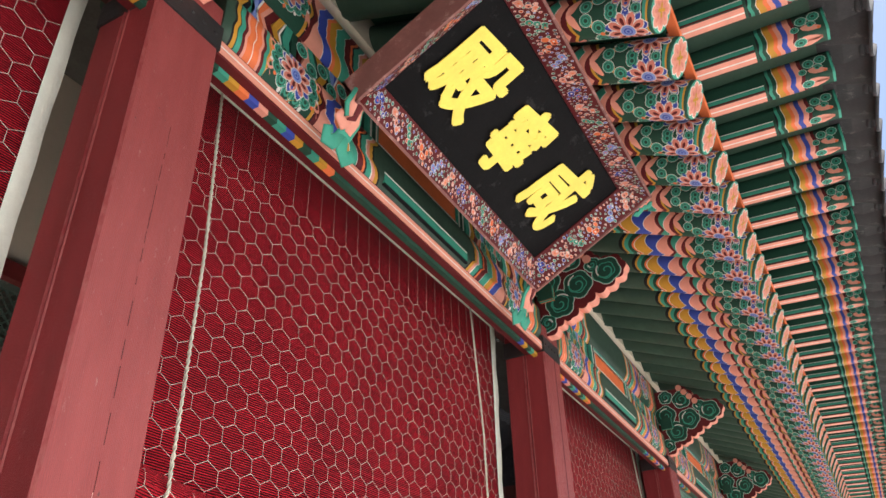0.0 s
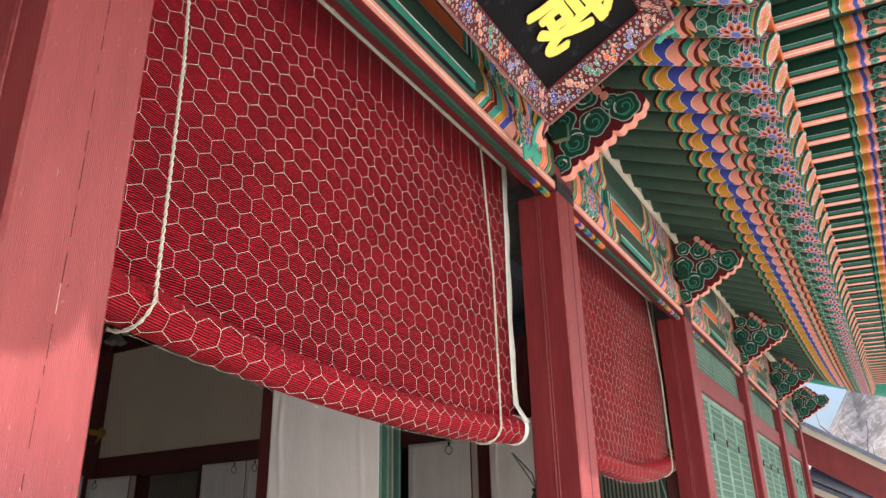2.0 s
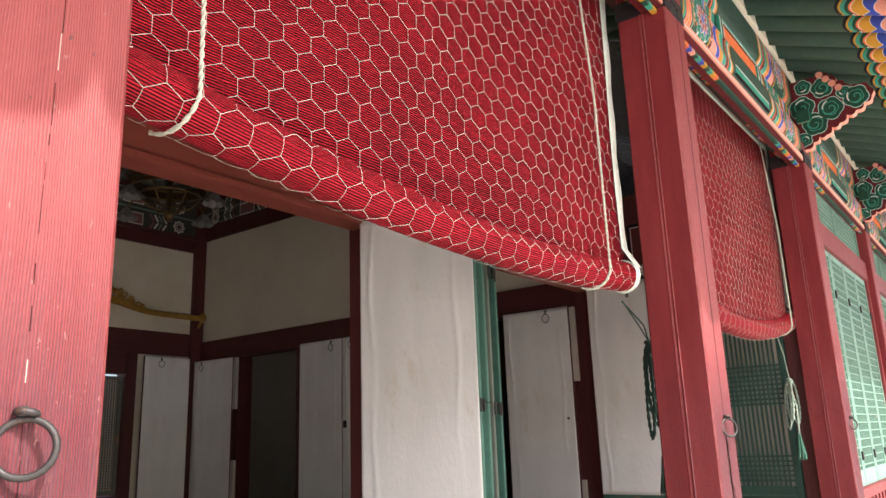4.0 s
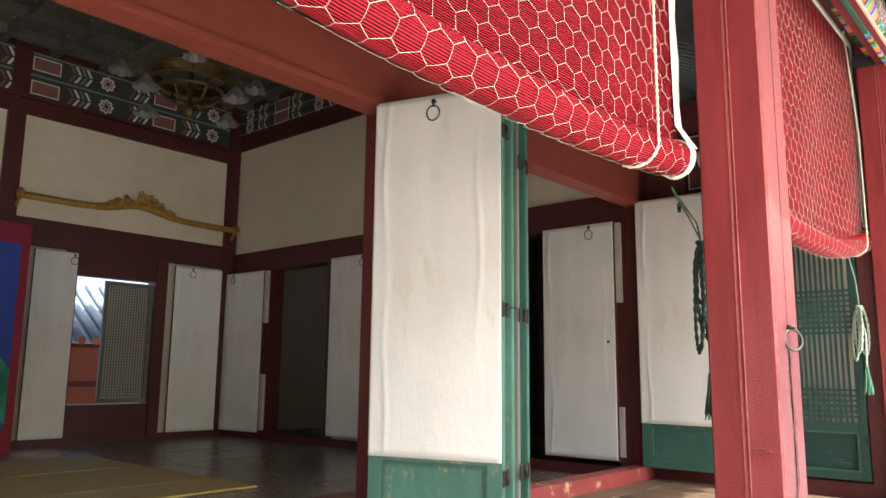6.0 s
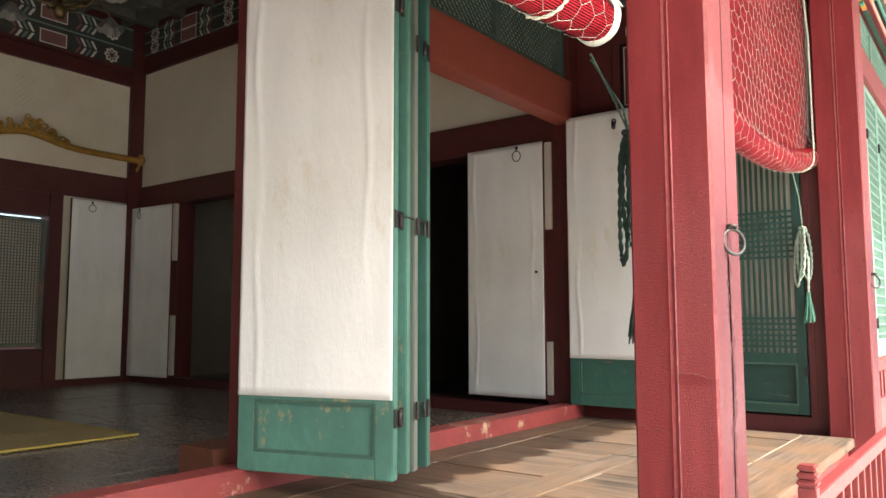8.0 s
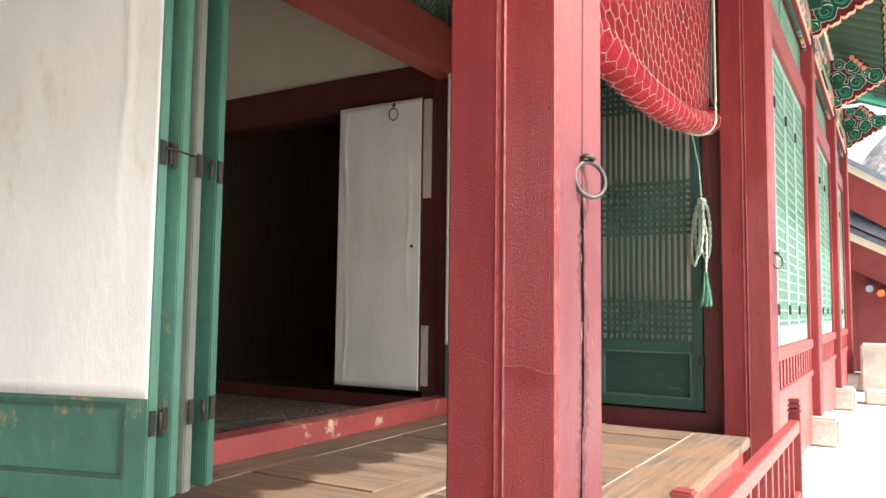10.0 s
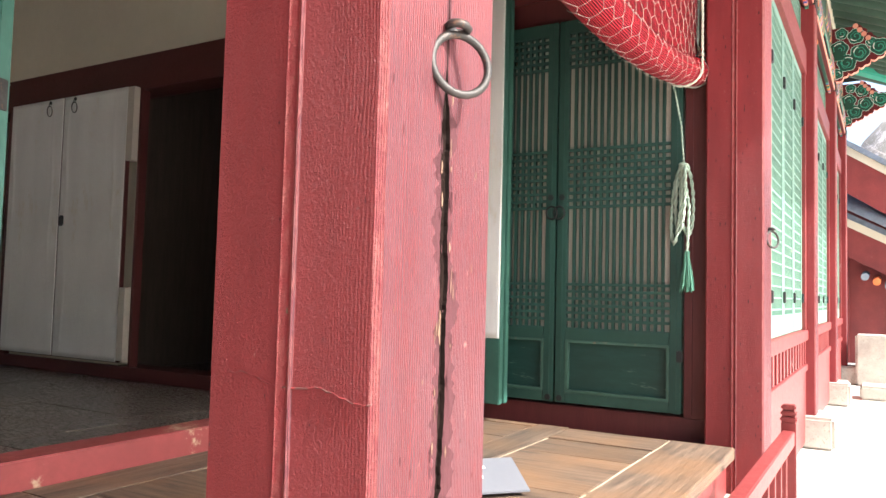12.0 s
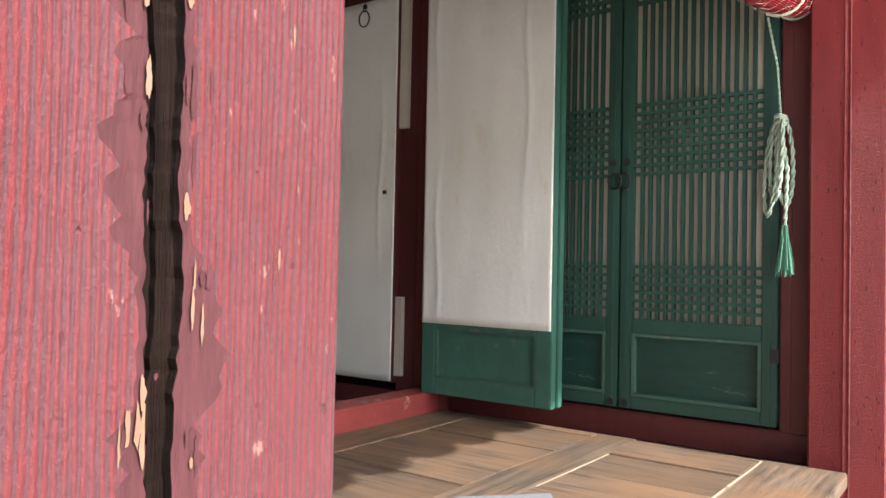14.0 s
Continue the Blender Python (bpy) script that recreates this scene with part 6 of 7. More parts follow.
# ---- green lattice doors at the porch end ----
def lattice_door(x0, x1, meeting):
    top = thing("lattice_door", "dark green wooden lattice door with paper behind and a panelled foot", "door", "porch end doors")
    z0, z1, w = 0.62, 2.825, x1 - x0
    y1, y0 = 0.0, -0.042
    sw = 0.062
    for a, b in ((0, sw), (w - sw, w)):
        bm = bmesh.new()
        box(bm, a, b, y0, y1, z0, z1, bev=0.004)
        box(bm, (a + b) / 2 - 0.006, (a + b) / 2 + 0.006, y0 - 0.004, y0 + 0.004, z0 + 0.01, z1 - 0.01)
        part("stile", bm, m_green, top)
    for a, b in ((z0, z0 + 0.06), (0.975, 1.045), (2.745, z1)):
        bm = bmesh.new()
        box(bm, sw, w - sw, y0 + 0.001, y1, a, b, bev=0.004)
        part("rail", bm, m_green, top)
    bm = bmesh.new()
    box(bm, sw, w - sw, y0 + 0.030, y1 - 0.003, z0 + 0.06, 0.975)
    part("foot_panel", bm, m_fpanel, top, "dark foot panel, paint rubbed pale")
    bm = bmesh.new()
    for a, b, c, d in ((sw, w - sw, z0 + 0.06, z0 + 0.074), (sw, w - sw, 0.961, 0.975), (sw, sw + 0.014, z0 + 0.074, 0.961), (w - sw - 0.014, w - sw, z0 + 0.074, 0.961)):
        box(bm, a, b, y0 - 0.003, y1 - 0.01, c, d)
    part("moulding", bm, m_bead, top, "worn moulding round the foot panel")
    part("paper", boxes((sw, w - sw, y1 - 0.012, y1 - 0.006, 1.045, 2.745)), m_latpaper, top, "greyed paper behind the lattice")
    n = 14
    pitch = (w - 2 * sw) / (n + 1)
    vert = None
    for k in range(n):
        x = sw + pitch * (k + 1)
        m = pose(x, y0 + 0.014, 1.045)
        if vert is None:
            vert = part("slat", boxes((-0.0075, 0.0075, -0.010, 0.014, 0, 1.70)), m_green, top)
            vert.matrix_basis = m
        else:
            share("slat", vert, m, top)
    hor = None
    for a, b, c in ((1.07, 1.31, 6), (1.71, 2.08, 9), (2.53, 2.735, 5)):
        for k in range(c):
            z = a + (b - a) * (k + 0.5) / c
            m = pose(sw, y0 + 0.014, z)
            if hor is None:
                hor = part("slat", boxes((0, w - 2 * sw, -0.0115, 0.012, -0.0075, 0.0075)), m_green, top)
                hor.matrix_basis = m
            else:
                share("slat", hor, m, top)
    mx = w - 0.03 if meeting > 0 else 0.03
    for z in (1.79, 0.645):
        bm = bmesh.new()
        for k in range(6):
            a = k * math.pi / 3
            tube(bm, [(mx + 0.011 * math.cos(a), y0 - 0.001, z + 0.011 * math.sin(a)), (mx + 0.011 * math.cos(a), y0 - 0.008, z + 0.011 * math.sin(a))], 0.0075, 8)
        tube(bm, [(mx, y0, z), (mx, y0 - 0.012, z)], 0.007, 8)
        part("flower_stud", bm, m_dark, top)
    bm = bmesh.new()
    torus(bm, (mx + meeting * 0.012, y0 - 0.016, 1.70), (0.2, 1, 0.1), 0.036, 0.006, 20, 6)
    part("ring", bm, m_dark, top)
    bm = bmesh.new()
    hx = w - 0.012 if meeting < 0 else 0.012
    for z in (0.92, 2.4):
        box(bm, hx - 0.012, hx + 0.022, y0 - 0.008, y0 + 0.002, z - 0.03, z + 0.03, bev=0.003)
    part("hinge", bm, m_dark, top)
    top.matrix_basis = pose(x0, YG - 0.002, 0)
    return top


lattice_door(-3.395, -2.695, 1)
lattice_door(-2.685, -1.980, -1)


# ---- lattice windows along the facade ----
def window(i, y0, y1):
    w = tagged(new(f"window_{i}"), "pale green lattice window of four leaves in a red frame", "window", kind="structure")
    n = 4
    lw = (y1 - y0) / n
    z0, z1 = 0.99, 3.17
    vert, hor = None, None
    for k in range(n):
        a, b = y0 + k * lw + 0.006, y0 + (k + 1) * lw - 0.006
        bm = bmesh.new()
        for ya, yb, za, zb in ((a, a + 0.055, z0, z1), (b - 0.055, b, z0, z1), (a + 0.055, b - 0.055, z0, z0 + 0.14), (a + 0.055, b - 0.055, z1 - 0.06, z1)):
            box(bm, -1.705, -1.662, ya, yb, za, zb, bev=0.003)
        part("leaf_frame", bm, m_win, w)
        part("pane", boxes((-1.698, -1.692, a + 0.05, b - 0.05, z0 + 0.1, z1 - 0.05)), m_latpaper, w, "paper behind the lattice")
        nv, nh = 7, 26
        for j in range(nv):
            y = a + 0.055 + (lw - 0.122) * (j + 1) / (nv + 1)
            if vert is None:
                vert = part("slat", boxes((-0.012, 0.012, -0.005, 0.005, 0, z1 - z0 - 0.2)), m_win, w)
                vert.matrix_basis = pose(-1.680, y, z0 + 0.14)
            else:
                share("slat", vert, pose(-1.680, y, z0 + 0.14), w)
        for j in range(nh):
            z = z0 + 0.14 + (z1 - z0 - 0.2) * (j + 0.5) / nh
            if hor is None:
                hor = part("slat", boxes((-0.013, 0.013, 0, lw - 0.122, -0.005, 0.005)), m_win, w)
                hor.matrix_basis = pose(-1.680, a + 0.055, z)
            else:
                share("slat", hor, pose(-1.680, a + 0.055, z), w)
        bm = bmesh.new()
        for z in (1.25, 2.75):
            box(bm, -1.662, -1.645, b - 0.02, b + 0.03, z - 0.04, z + 0.04, bev=0.004)
        part("hinge", bm, m_dark, w)
    return w


m_win = surf("window_green", (0.165, 0.285, 0.222), 0.55, 0.15, 4, worn=(0.4, 0.42, 0.34), amount=0.18, worn_scale=8, bump=0.2)
for i in range(4, 7):
    a, b = COLS[i] + CW, COLS[i + 1]
    fr = tagged(new("window_frame"), "red-painted timber frame round a lattice window", "frame", kind="structure")
    for nm, bx in (("sill", (-1.80, -1.62, a, b, 0.90, 0.985)), ("head", (-1.80, -1.63, a, b, 3.175, 3.40)), ("top_rail", (-1.80, -1.63, a, b, 3.80, 3.90)),
                   ("jamb", (-1.78, -1.635, a, a + 0.09, 0.985, 3.175)), ("jamb", (-1.78, -1.635, b - 0.09, b, 0.985, 3.175)),
                   ("base_board", (-1.80, -1.64, a, b, 0.05, 0.66)), ("back_board", (-1.80, -1.75, a, b, 0.66, 0.90)), ("mid_rail", (-1.78, -1.625, a, b, 0.645, 0.70))):
        bm = bmesh.new()
        box(bm, *bx, bev=0.004)
        part(nm, bm, m_red, fr)
    k = a + 0.1
    while k < b - 0.08:
        bm = bmesh.new()
        box(bm, -1.74, -1.64, k, k + 0.085, 0.70, 0.90, bev=0.003)
        part("baluster", bm, m_red, fr)
        k += 0.19
    window(i - 3, a + 0.09, b - 0.09)
    lattice_panel("transom_lattice", a + 0.06, (a + b) / 2 - 0.03, 3.44, 3.76, 0.05, 0.012, m_win, lambda u, v, w: (-1.70 + w, u, v), 0.014, False, m_latpaper, 0.04, "green lattice transom over a window")
    lattice_panel("transom_lattice", (a + b) / 2 + 0.03, b - 0.06, 3.44, 3.76, 0.05, 0.012, m_win, lambda u, v, w: (-1.70 + w, u, v), 0.014, False, m_latpaper, 0.04, "green lattice transom over a window")
setting("wall_east", boxes((-10.3, -1.85, 16.2, 16.4, 0, 4.4)), m_red, "red timber end wall of the building")
setting("wall_behind_windows", boxes((-2.3, -2.2, 7.95, 16.2, 0.2, 4.2)), m_room, "dim wall behind the windows")


# ---- low red barrier in front of the porch ----
def barrier(y0, y1):
    top = thing("low_railing", "low red-painted wooden barrier with turned post caps standing on the ground", "railing")
    x = -1.42
    for y in (y0, y1):
        bm = bmesh.new()
        box(bm, x - 0.03, x + 0.03, y - 0.03, y + 0.03, 0.0, 0.70, bev=0.004)
        for k in range(3):
            box(bm, x - 0.034 + 0.002 * k, x + 0.034 - 0.002 * k, y - 0.034 + 0.002 * k, y + 0.034 - 0.002 * k, 0.70 + k * 0.026, 0.722 + k * 0.026, bev=0.006)
        part("post", bm, m_red, top)
        bm = bmesh.new()
        n = 10
        prof = [(x - 0.22, 0.0), (x + 0.22, 0.0), (x + 0.22, 0.03), (x + 0.15, 0.045), (x + 0.10, 0.075), (x + 0.035, 0.10), (x - 0.035, 0.10), (x - 0.10, 0.075), (x - 0.15, 0.045), (x - 0.22, 0.03)]
        lo = [bm.verts.new((px, y - 0.035, pz)) for px, pz in prof]
        hi = [bm.verts.new((px, y + 0.035, pz)) for px, pz in prof]
        bm.faces.new(lo)
        bm.faces.new(hi[::-1])
        for k in range(n):
            bm.faces.new((lo[k], hi[k], hi[(k + 1) % n], lo[(k + 1) % n]))
        bmesh.ops.recalc_face_normals(bm, faces=bm.faces[:])
        part("foot", bm, m_red, top)
    for z0, z1 in ((0.60, 0.665), (0.25, 0.30)):
        bm = bmesh.new()
        box(bm, x - 0.025, x + 0.025, y0 + 0.03, y1 - 0.03, z0, z1, bev=0.004)
        part("rail", bm, m_red, top)
    k = y0 + 0.2
    while k < y1 - 0.1:
        bm = bmesh.new()
        box(bm, x - 0.012, x + 0.012, k - 0.016, k + 0.016, 0.30, 0.60, bev=0.003)
        part("baluster", bm, m_red, top)
        k += 0.185


barrier(4.85, 7.29)

# ---- the small notice on the porch floor ----
nt = thing("notice_stand", "small tilted grey notice plate on the porch floor", "notice")
bm = bmesh.new()
box(bm, -0.15, 0.15, -0.10, 0.10, 0, 0.008, bev=0.003)
plate = part("plate", bm, surf("notice_grey", (0.115, 0.115, 0.13), 0.5, 0.05, 5, bump=0.05), nt)
plate.matrix_basis = pose(0, 0, 0.055, 24, 0, 0)
for k, (w, v) in enumerate(((0.075, 0.045), (0.05, 0.018), (0.06, -0.010))):
    bm = bmesh.new()
    box(bm, -0.10, -0.10 + w * 1.6, v - 0.007, v + 0.007, 0.0082, 0.009)
    o = part("line_of_writing", bm, p_white, nt)
    o.matrix_basis = pose(0, 0, 0.055, 24, 0, 0)
part("prop", boxes((-0.12, 0.12, 0.03, 0.05, 0, 0.066)), m_dark, nt)
nt.matrix_basis = pose(-2.33, 6.14, DECK, 0, 0, 48)


# ---- hanging ropes and tassels ----
def coil(x, y, z0, mat, tassel_mat, lengths, label, group=""):
    top = thing("rope_tassel", label, "rope", group)
    cord_top = lengths["cord"]
    rope("cord", [(x + lengths.get("dx", -0.04), y + lengths.get("dy", -0.06), cord_top), (x - 0.01, y - 0.02, (cord_top + z0) / 2), (x, y, z0)], 0.005, mat, top)
    for k, (dx, dy, ln) in enumerate(lengths["loops"]):
        pts = []
        for j in range(15):
            t = j / 14
            a = math.pi * 2 * t
            pts.append((x + dx * math.sin(a / 2) + 0.028 * math.sin(a) * (1 if k % 2 else -1), y + dy + 0.02 * math.sin(a), z0 - ln * (1 - math.cos(a)) / 2))
        rope("loop", pts, 0.0095, mat, top)
    bm = bmesh.new()
    torus(bm, (x, y, z0 - 0.01), (0.2, 0.1, 1), 0.018, 0.011, 14, 6)
    torus(bm, (x, y, z0 - 0.035), (0.1, 0.3, 1), 0.016, 0.010, 14, 6)
    part("knot", bm, mat, top)
    if tassel_mat:
        rnd = random.Random(2)
        bm = bmesh.new()
        zt = lengths["tassel"]
        for k in range(60):
            a = rnd.uniform(0, 2 * math.pi)
            r0, r1 = 0.012 * rnd.random(), 0.038 * math.sqrt(rnd.random())
            tx = x + 0.02
            ln = rnd.uniform(0.17, 0.215)
            tube(bm, [(tx + r0 * math.cos(a), y + r0 * math.sin(a), zt), (tx + r1 * 0.7 * math.cos(a), y + r1 * 0.7 * math.sin(a), zt - ln * 0.6), (tx + r1 * math.cos(a), y + r1 * math.sin(a), zt - ln)], 0.0028, 4, caps=False)
        part("tassel", bm, tassel_mat, top, "frayed green tassel")
        rope("tail", [(x, y, z0 - 0.05), (x + 0.03, y - 0.01, (z0 + zt) / 2), (x + 0.02, y, zt)], 0.0085, mat, top)
    return top


coil(-1.955, 7.63, 1.93, m_cordpale, m_tassel, {"cord": 2.33, "loops": [(-0.05, 0.0, 0.42), (0.02, 0.012, 0.38), (-0.02, -0.012, 0.36)], "tassel": 1.47}, "pale green cord looped up with a frayed tassel", "blind cords")
coil(-1.985, 4.695, 2.02, m_ropeg, m_ropeg, {"dx": 0.035, "dy": -0.39, "cord": 2.19, "loops": [(-0.03, 0.0, 0.53), (0.0, 0.015, 0.46), (0.03, -0.012, 0.50), (-0.015, 0.02, 0.3)], "tassel": 1.40}, "dark green rope looped up and hung from the blind", "blind cords")
rp = thing("blind_cord", "thin dark green cord running from the blind to the rope", "rope", "blind cords")
rope("cord", [(-1.915, 4.225, 2.18), (-1.95, 4.50, 2.08), (-1.985, 4.690, 2.02)], 0.0042, m_ropeg, rp)


# red board with a black and white lined border over the end doors
bd = tagged(new("panel_board"), "dark red board with a black and white lined border", "panel", kind="structure")
part("board", boxes((-3.38, -2.0, YG - 0.022, YG - 0.002, 2.98, 3.62)), m_dred2, bd)
for a, b, c, d, m in ((-3.32, -2.06, 3.02, 3.045, p_black), (-3.32, -2.06, 3.555, 3.58, p_black), (-3.32, -3.295, 3.045, 3.555, p_black), (-2.085, -2.06, 3.045, 3.555, p_black),
                      (-3.285, -2.095, 3.053, 3.060, p_white), (-3.285, -2.095, 3.540, 3.547, p_white), (-3.285, -3.278, 3.060, 3.540, p_white), (-2.102, -2.095, 3.060, 3.540, p_white)):
    part("line", boxes((a, b, YG - 0.026, YG - 0.020, c, d)), m, bd)


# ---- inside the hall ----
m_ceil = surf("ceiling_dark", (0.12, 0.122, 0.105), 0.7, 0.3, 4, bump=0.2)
G = {k: plain("dim_" + k, c) for k, c in dict(grey=(0.76, 0.74, 0.66), dark=(0.06, 0.065, 0.058), green=(0.19, 0.27, 0.23), red=(0.26, 0.12, 0.11)).items()}
bm = bmesh.new()
box(bm, X_BACK - 0.2, -3.75, -6, 7.8, 5.40, 5.5)
x = X_BACK + 0.3
while x < -3.9:
    box(bm, x - 0.05, x + 0.05, -2, 7.6, 5.28, 5.40)
    x += 0.62
y = -2.0
while y < 7.5:
    box(bm, X_BACK, -3.9, y - 0.045, y + 0.045, 5.29, 5.395)
    y += 0.62
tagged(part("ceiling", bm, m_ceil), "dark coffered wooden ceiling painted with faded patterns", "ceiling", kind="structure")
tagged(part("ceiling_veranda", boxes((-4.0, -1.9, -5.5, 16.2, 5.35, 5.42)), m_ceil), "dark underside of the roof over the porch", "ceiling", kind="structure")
bm = bmesh.new()
rnd = random.Random(8)
x = X_BACK + 0.61
while x < -4:
    y = 0.5
    while y < 7.4:
        bm2 = disc2(0, 0, 0.12, 10)
        blob([(x + p, y + q) for p, q in bm2], lambda u, v, w: (u, v, 5.395 - w), bm, 0, 0.002)
        blob([(x + p * 0.5, y + q * 0.5) for p, q in bm2], lambda u, v, w: (u, v, 5.395 - w), bm, 1, 0.004)
        y += 0.62
    x += 0.62
tagged(part("ceiling_flowers", bm, [G["green"], G["grey"]]), "faded painted flower in each coffer", "ceiling", kind="structure")


def frieze(L, z0, z1, fn, name):
    """A dim painted frieze of wave bands, flowers and panels, laid along a wall."""
    bm = bmesh.new()
    H = z1 - z0
    mats = [G["dark"], G["grey"], G["green"], G["red"]]

    def quad(u0, u1, v0, v1, c, lift=0.0):
        bm.faces.new([bm.verts.new(fn(*p, lift)) for p in ((u0, v0), (u1, v0), (u1, v1), (u0, v1))]).material_index = c
    quad(0, L, z0, z1, 0, 0.0)
    for v in (z0, z0 + H / 2, z1 - 0.03):
        quad(0, L, v, v + 0.025, 2, 0.004)
    u, k = 0.1, 0
    while u < L - 0.3:
        for row in (0, 1):
            vc = z0 + H * (0.27 + 0.5 * row)
            if k % 4 == 0:
                for i in range(8):
                    blob(petal(u + 0.2, vc, i * math.pi / 4, 0.02, 0.105, 0.06), fn, bm, 1, 0.006)
                    blob(petal(u + 0.2, vc, i * math.pi / 4, 0.03, 0.075, 0.03), fn, bm, 3, 0.008)
                blob(disc2(u + 0.2, vc, 0.03, 8), fn, bm, 0, 0.009)
            elif k % 4 in (1, 3):
                for i in range(4):
                    a = u + 0.07 * i
                    for h in (-1, 1):
                        pts = [(a, vc + h * 0.01), (a + 0.06, vc + h * 0.11), (a + 0.095, vc + h * 0.11), (a + 0.035, vc + h * 0.01)]
                        bm.faces.new([bm.verts.new(fn(*p, 0.006)) for p in pts]).material_index = 1 if i % 2 == 0 else 2 if i == 1 else 3
            else:
                quad(u, u + 0.34, vc - 0.09, vc + 0.09, 1, 0.005)
                quad(u + 0.015, u + 0.325, vc - 0.075, vc + 0.075, 3, 0.007)
        u += 0.40
        k += 1
    tagged(part(name, bm, mats), "faded painted frieze of flowers and waves under the ceiling", "frieze", kind="structure")


frieze(7.0, 4.66, 5.28, lambda u, v, w: (X_BACK + 0.03 + w, 7.42 - u, v), "frieze_back")
frieze(6.2, 4.93, 5.28, lambda u, v, w: (X_BACK + u, Y_END - 0.03 - w, v), "frieze_end")
setting("frieze_ledge", boxes((X_BACK, X_BACK + 0.10, -2, 7.5, 4.655, 4.70)), m_dred, "dark ledge under the frieze", "trim")

# gilded cornice pole on the back wall
m_gilt = surf("gilt", (0.55, 0.33, 0.07), 0.38, 0.25, 12, worn=(0.3, 0.17, 0.05), amount=0.2, worn_scale=30, metal=0.6, bump=0.3, grain=60)
cp = thing("curtain_cornice", "gilded carved curtain cornice with scrolled crest on the wall", "cornice")
bm = bmesh.new()
pts = []
for k in range(41):
    s = k / 40
    y = 4.56 + 2.96 * s
    rise = 0.11 * math.exp(-((s - 0.5) / 0.13) ** 2)
    pts.append((-10.16, y, 3.44 + rise))
tube(bm, pts, 0.042, 10)
tube(bm, [(p[0] + 0.03, p[1], p[2] - 0.03) for p in pts], 0.018, 8)
part("pole", bm, m_gilt, cp)
for y in (4.55, 7.53):
    bm = bmesh.new()
    torus(bm, (-10.15, y, 3.45), (0, 1, 0), 0.05, 0.026, 16, 8)
    tube(bm, [(-10.15, y - 0.04, 3.45), (-10.15, y + 0.04, 3.45)], 0.045, 12)
    part("scroll_end", bm, m_gilt, cp)
    bm = bmesh.new()
    tube(bm, [(-10.29, y, 3.28), (-10.2, y, 3.36), (-10.16, y, 3.42)], 0.02, 6)
    part("wall_bracket", bm, m_gilt, cp)
bm = bmesh.new()
rnd = random.Random(6)
for k in range(46):
    s = rnd.uniform(-1, 1)
    hgt = 0.20 * (1 - abs(s)) ** 0.8
    y, z = 6.06 + 0.46 * s, 3.50 + rnd.random() * hgt + 0.05 * (1 - abs(s))
    torus(bm, (-10.13 + rnd.uniform(-0.01, 0.02), y, z), (1, rnd.uniform(-0.5, 0.5), rnd.uniform(-0.5, 0.5)), rnd.uniform(0.018, 0.04), rnd.uniform(0.008, 0.016), 10, 5)
torus(bm, (-10.11, 6.06, 3.64), (1, 0, 0), 0.06, 0.022, 18, 8)
part("crest", bm, m_gilt, cp, "gilded leaf and scroll crest")

# chandelier
m_brass = surf("old_brass", (0.15, 0.10, 0.04), 0.42, 0.3, 10, metal=0.8, bump=0.2)
m_lampglass = surf("frosted_glass", (0.20, 0.195, 0.18), 0.35, 0.08, 10, bump=0.05)
ch = thing("chandelier", "old brass ring chandelier with frilled white glass shades", "chandelier")
cx, cy, cz = -7.0, 4.86, 4.12
bm = bmesh.new()
for z, R in ((cz, 0.36), (cz + 0.10, 0.38), (cz - 0.08, 0.30)):
    torus(bm, (cx, cy, z), (0, 0, 1), R, 0.016, 32, 6)
n = 32
for k in range(n):
    a0, a1 = 2 * math.pi * k / n, 2 * math.pi * (k + 1) / n
    vs = [bm.verts.new((cx + R * math.cos(a), cy + R * math.sin(a), z)) for a, z, R in ((a0, cz, 0.36), (a1, cz, 0.36), (a1, cz + 0.1, 0.38), (a0, cz + 0.1, 0.38))]
    bm.faces.new(vs)
part("hoop", bm, m_brass, ch)
bm = bmesh.new()
tube(bm, [(cx, cy, cz - 0.34), (cx, cy, cz - 0.28), (cx, cy, cz - 0.2), (cx, cy, cz + 0.2), (cx, cy, 5.38)], [0.03, 0.06, 0.025, 0.02, 0.014], 10)
part("stem", bm, m_brass, ch)
for k in range(6):
    a = k * math.pi / 3
    bm = bmesh.new()
    tube(bm, [(cx + 0.02 * math.cos(a), cy + 0.02 * math.sin(a), cz - 0.24), (cx + 0.2 * math.cos(a), cy + 0.2 * math.sin(a), cz - 0.2), (cx + 0.36 * math.cos(a), cy + 0.36 * math.sin(a), cz)], 0.012, 6)
    part("arm", bm, m_brass, ch)
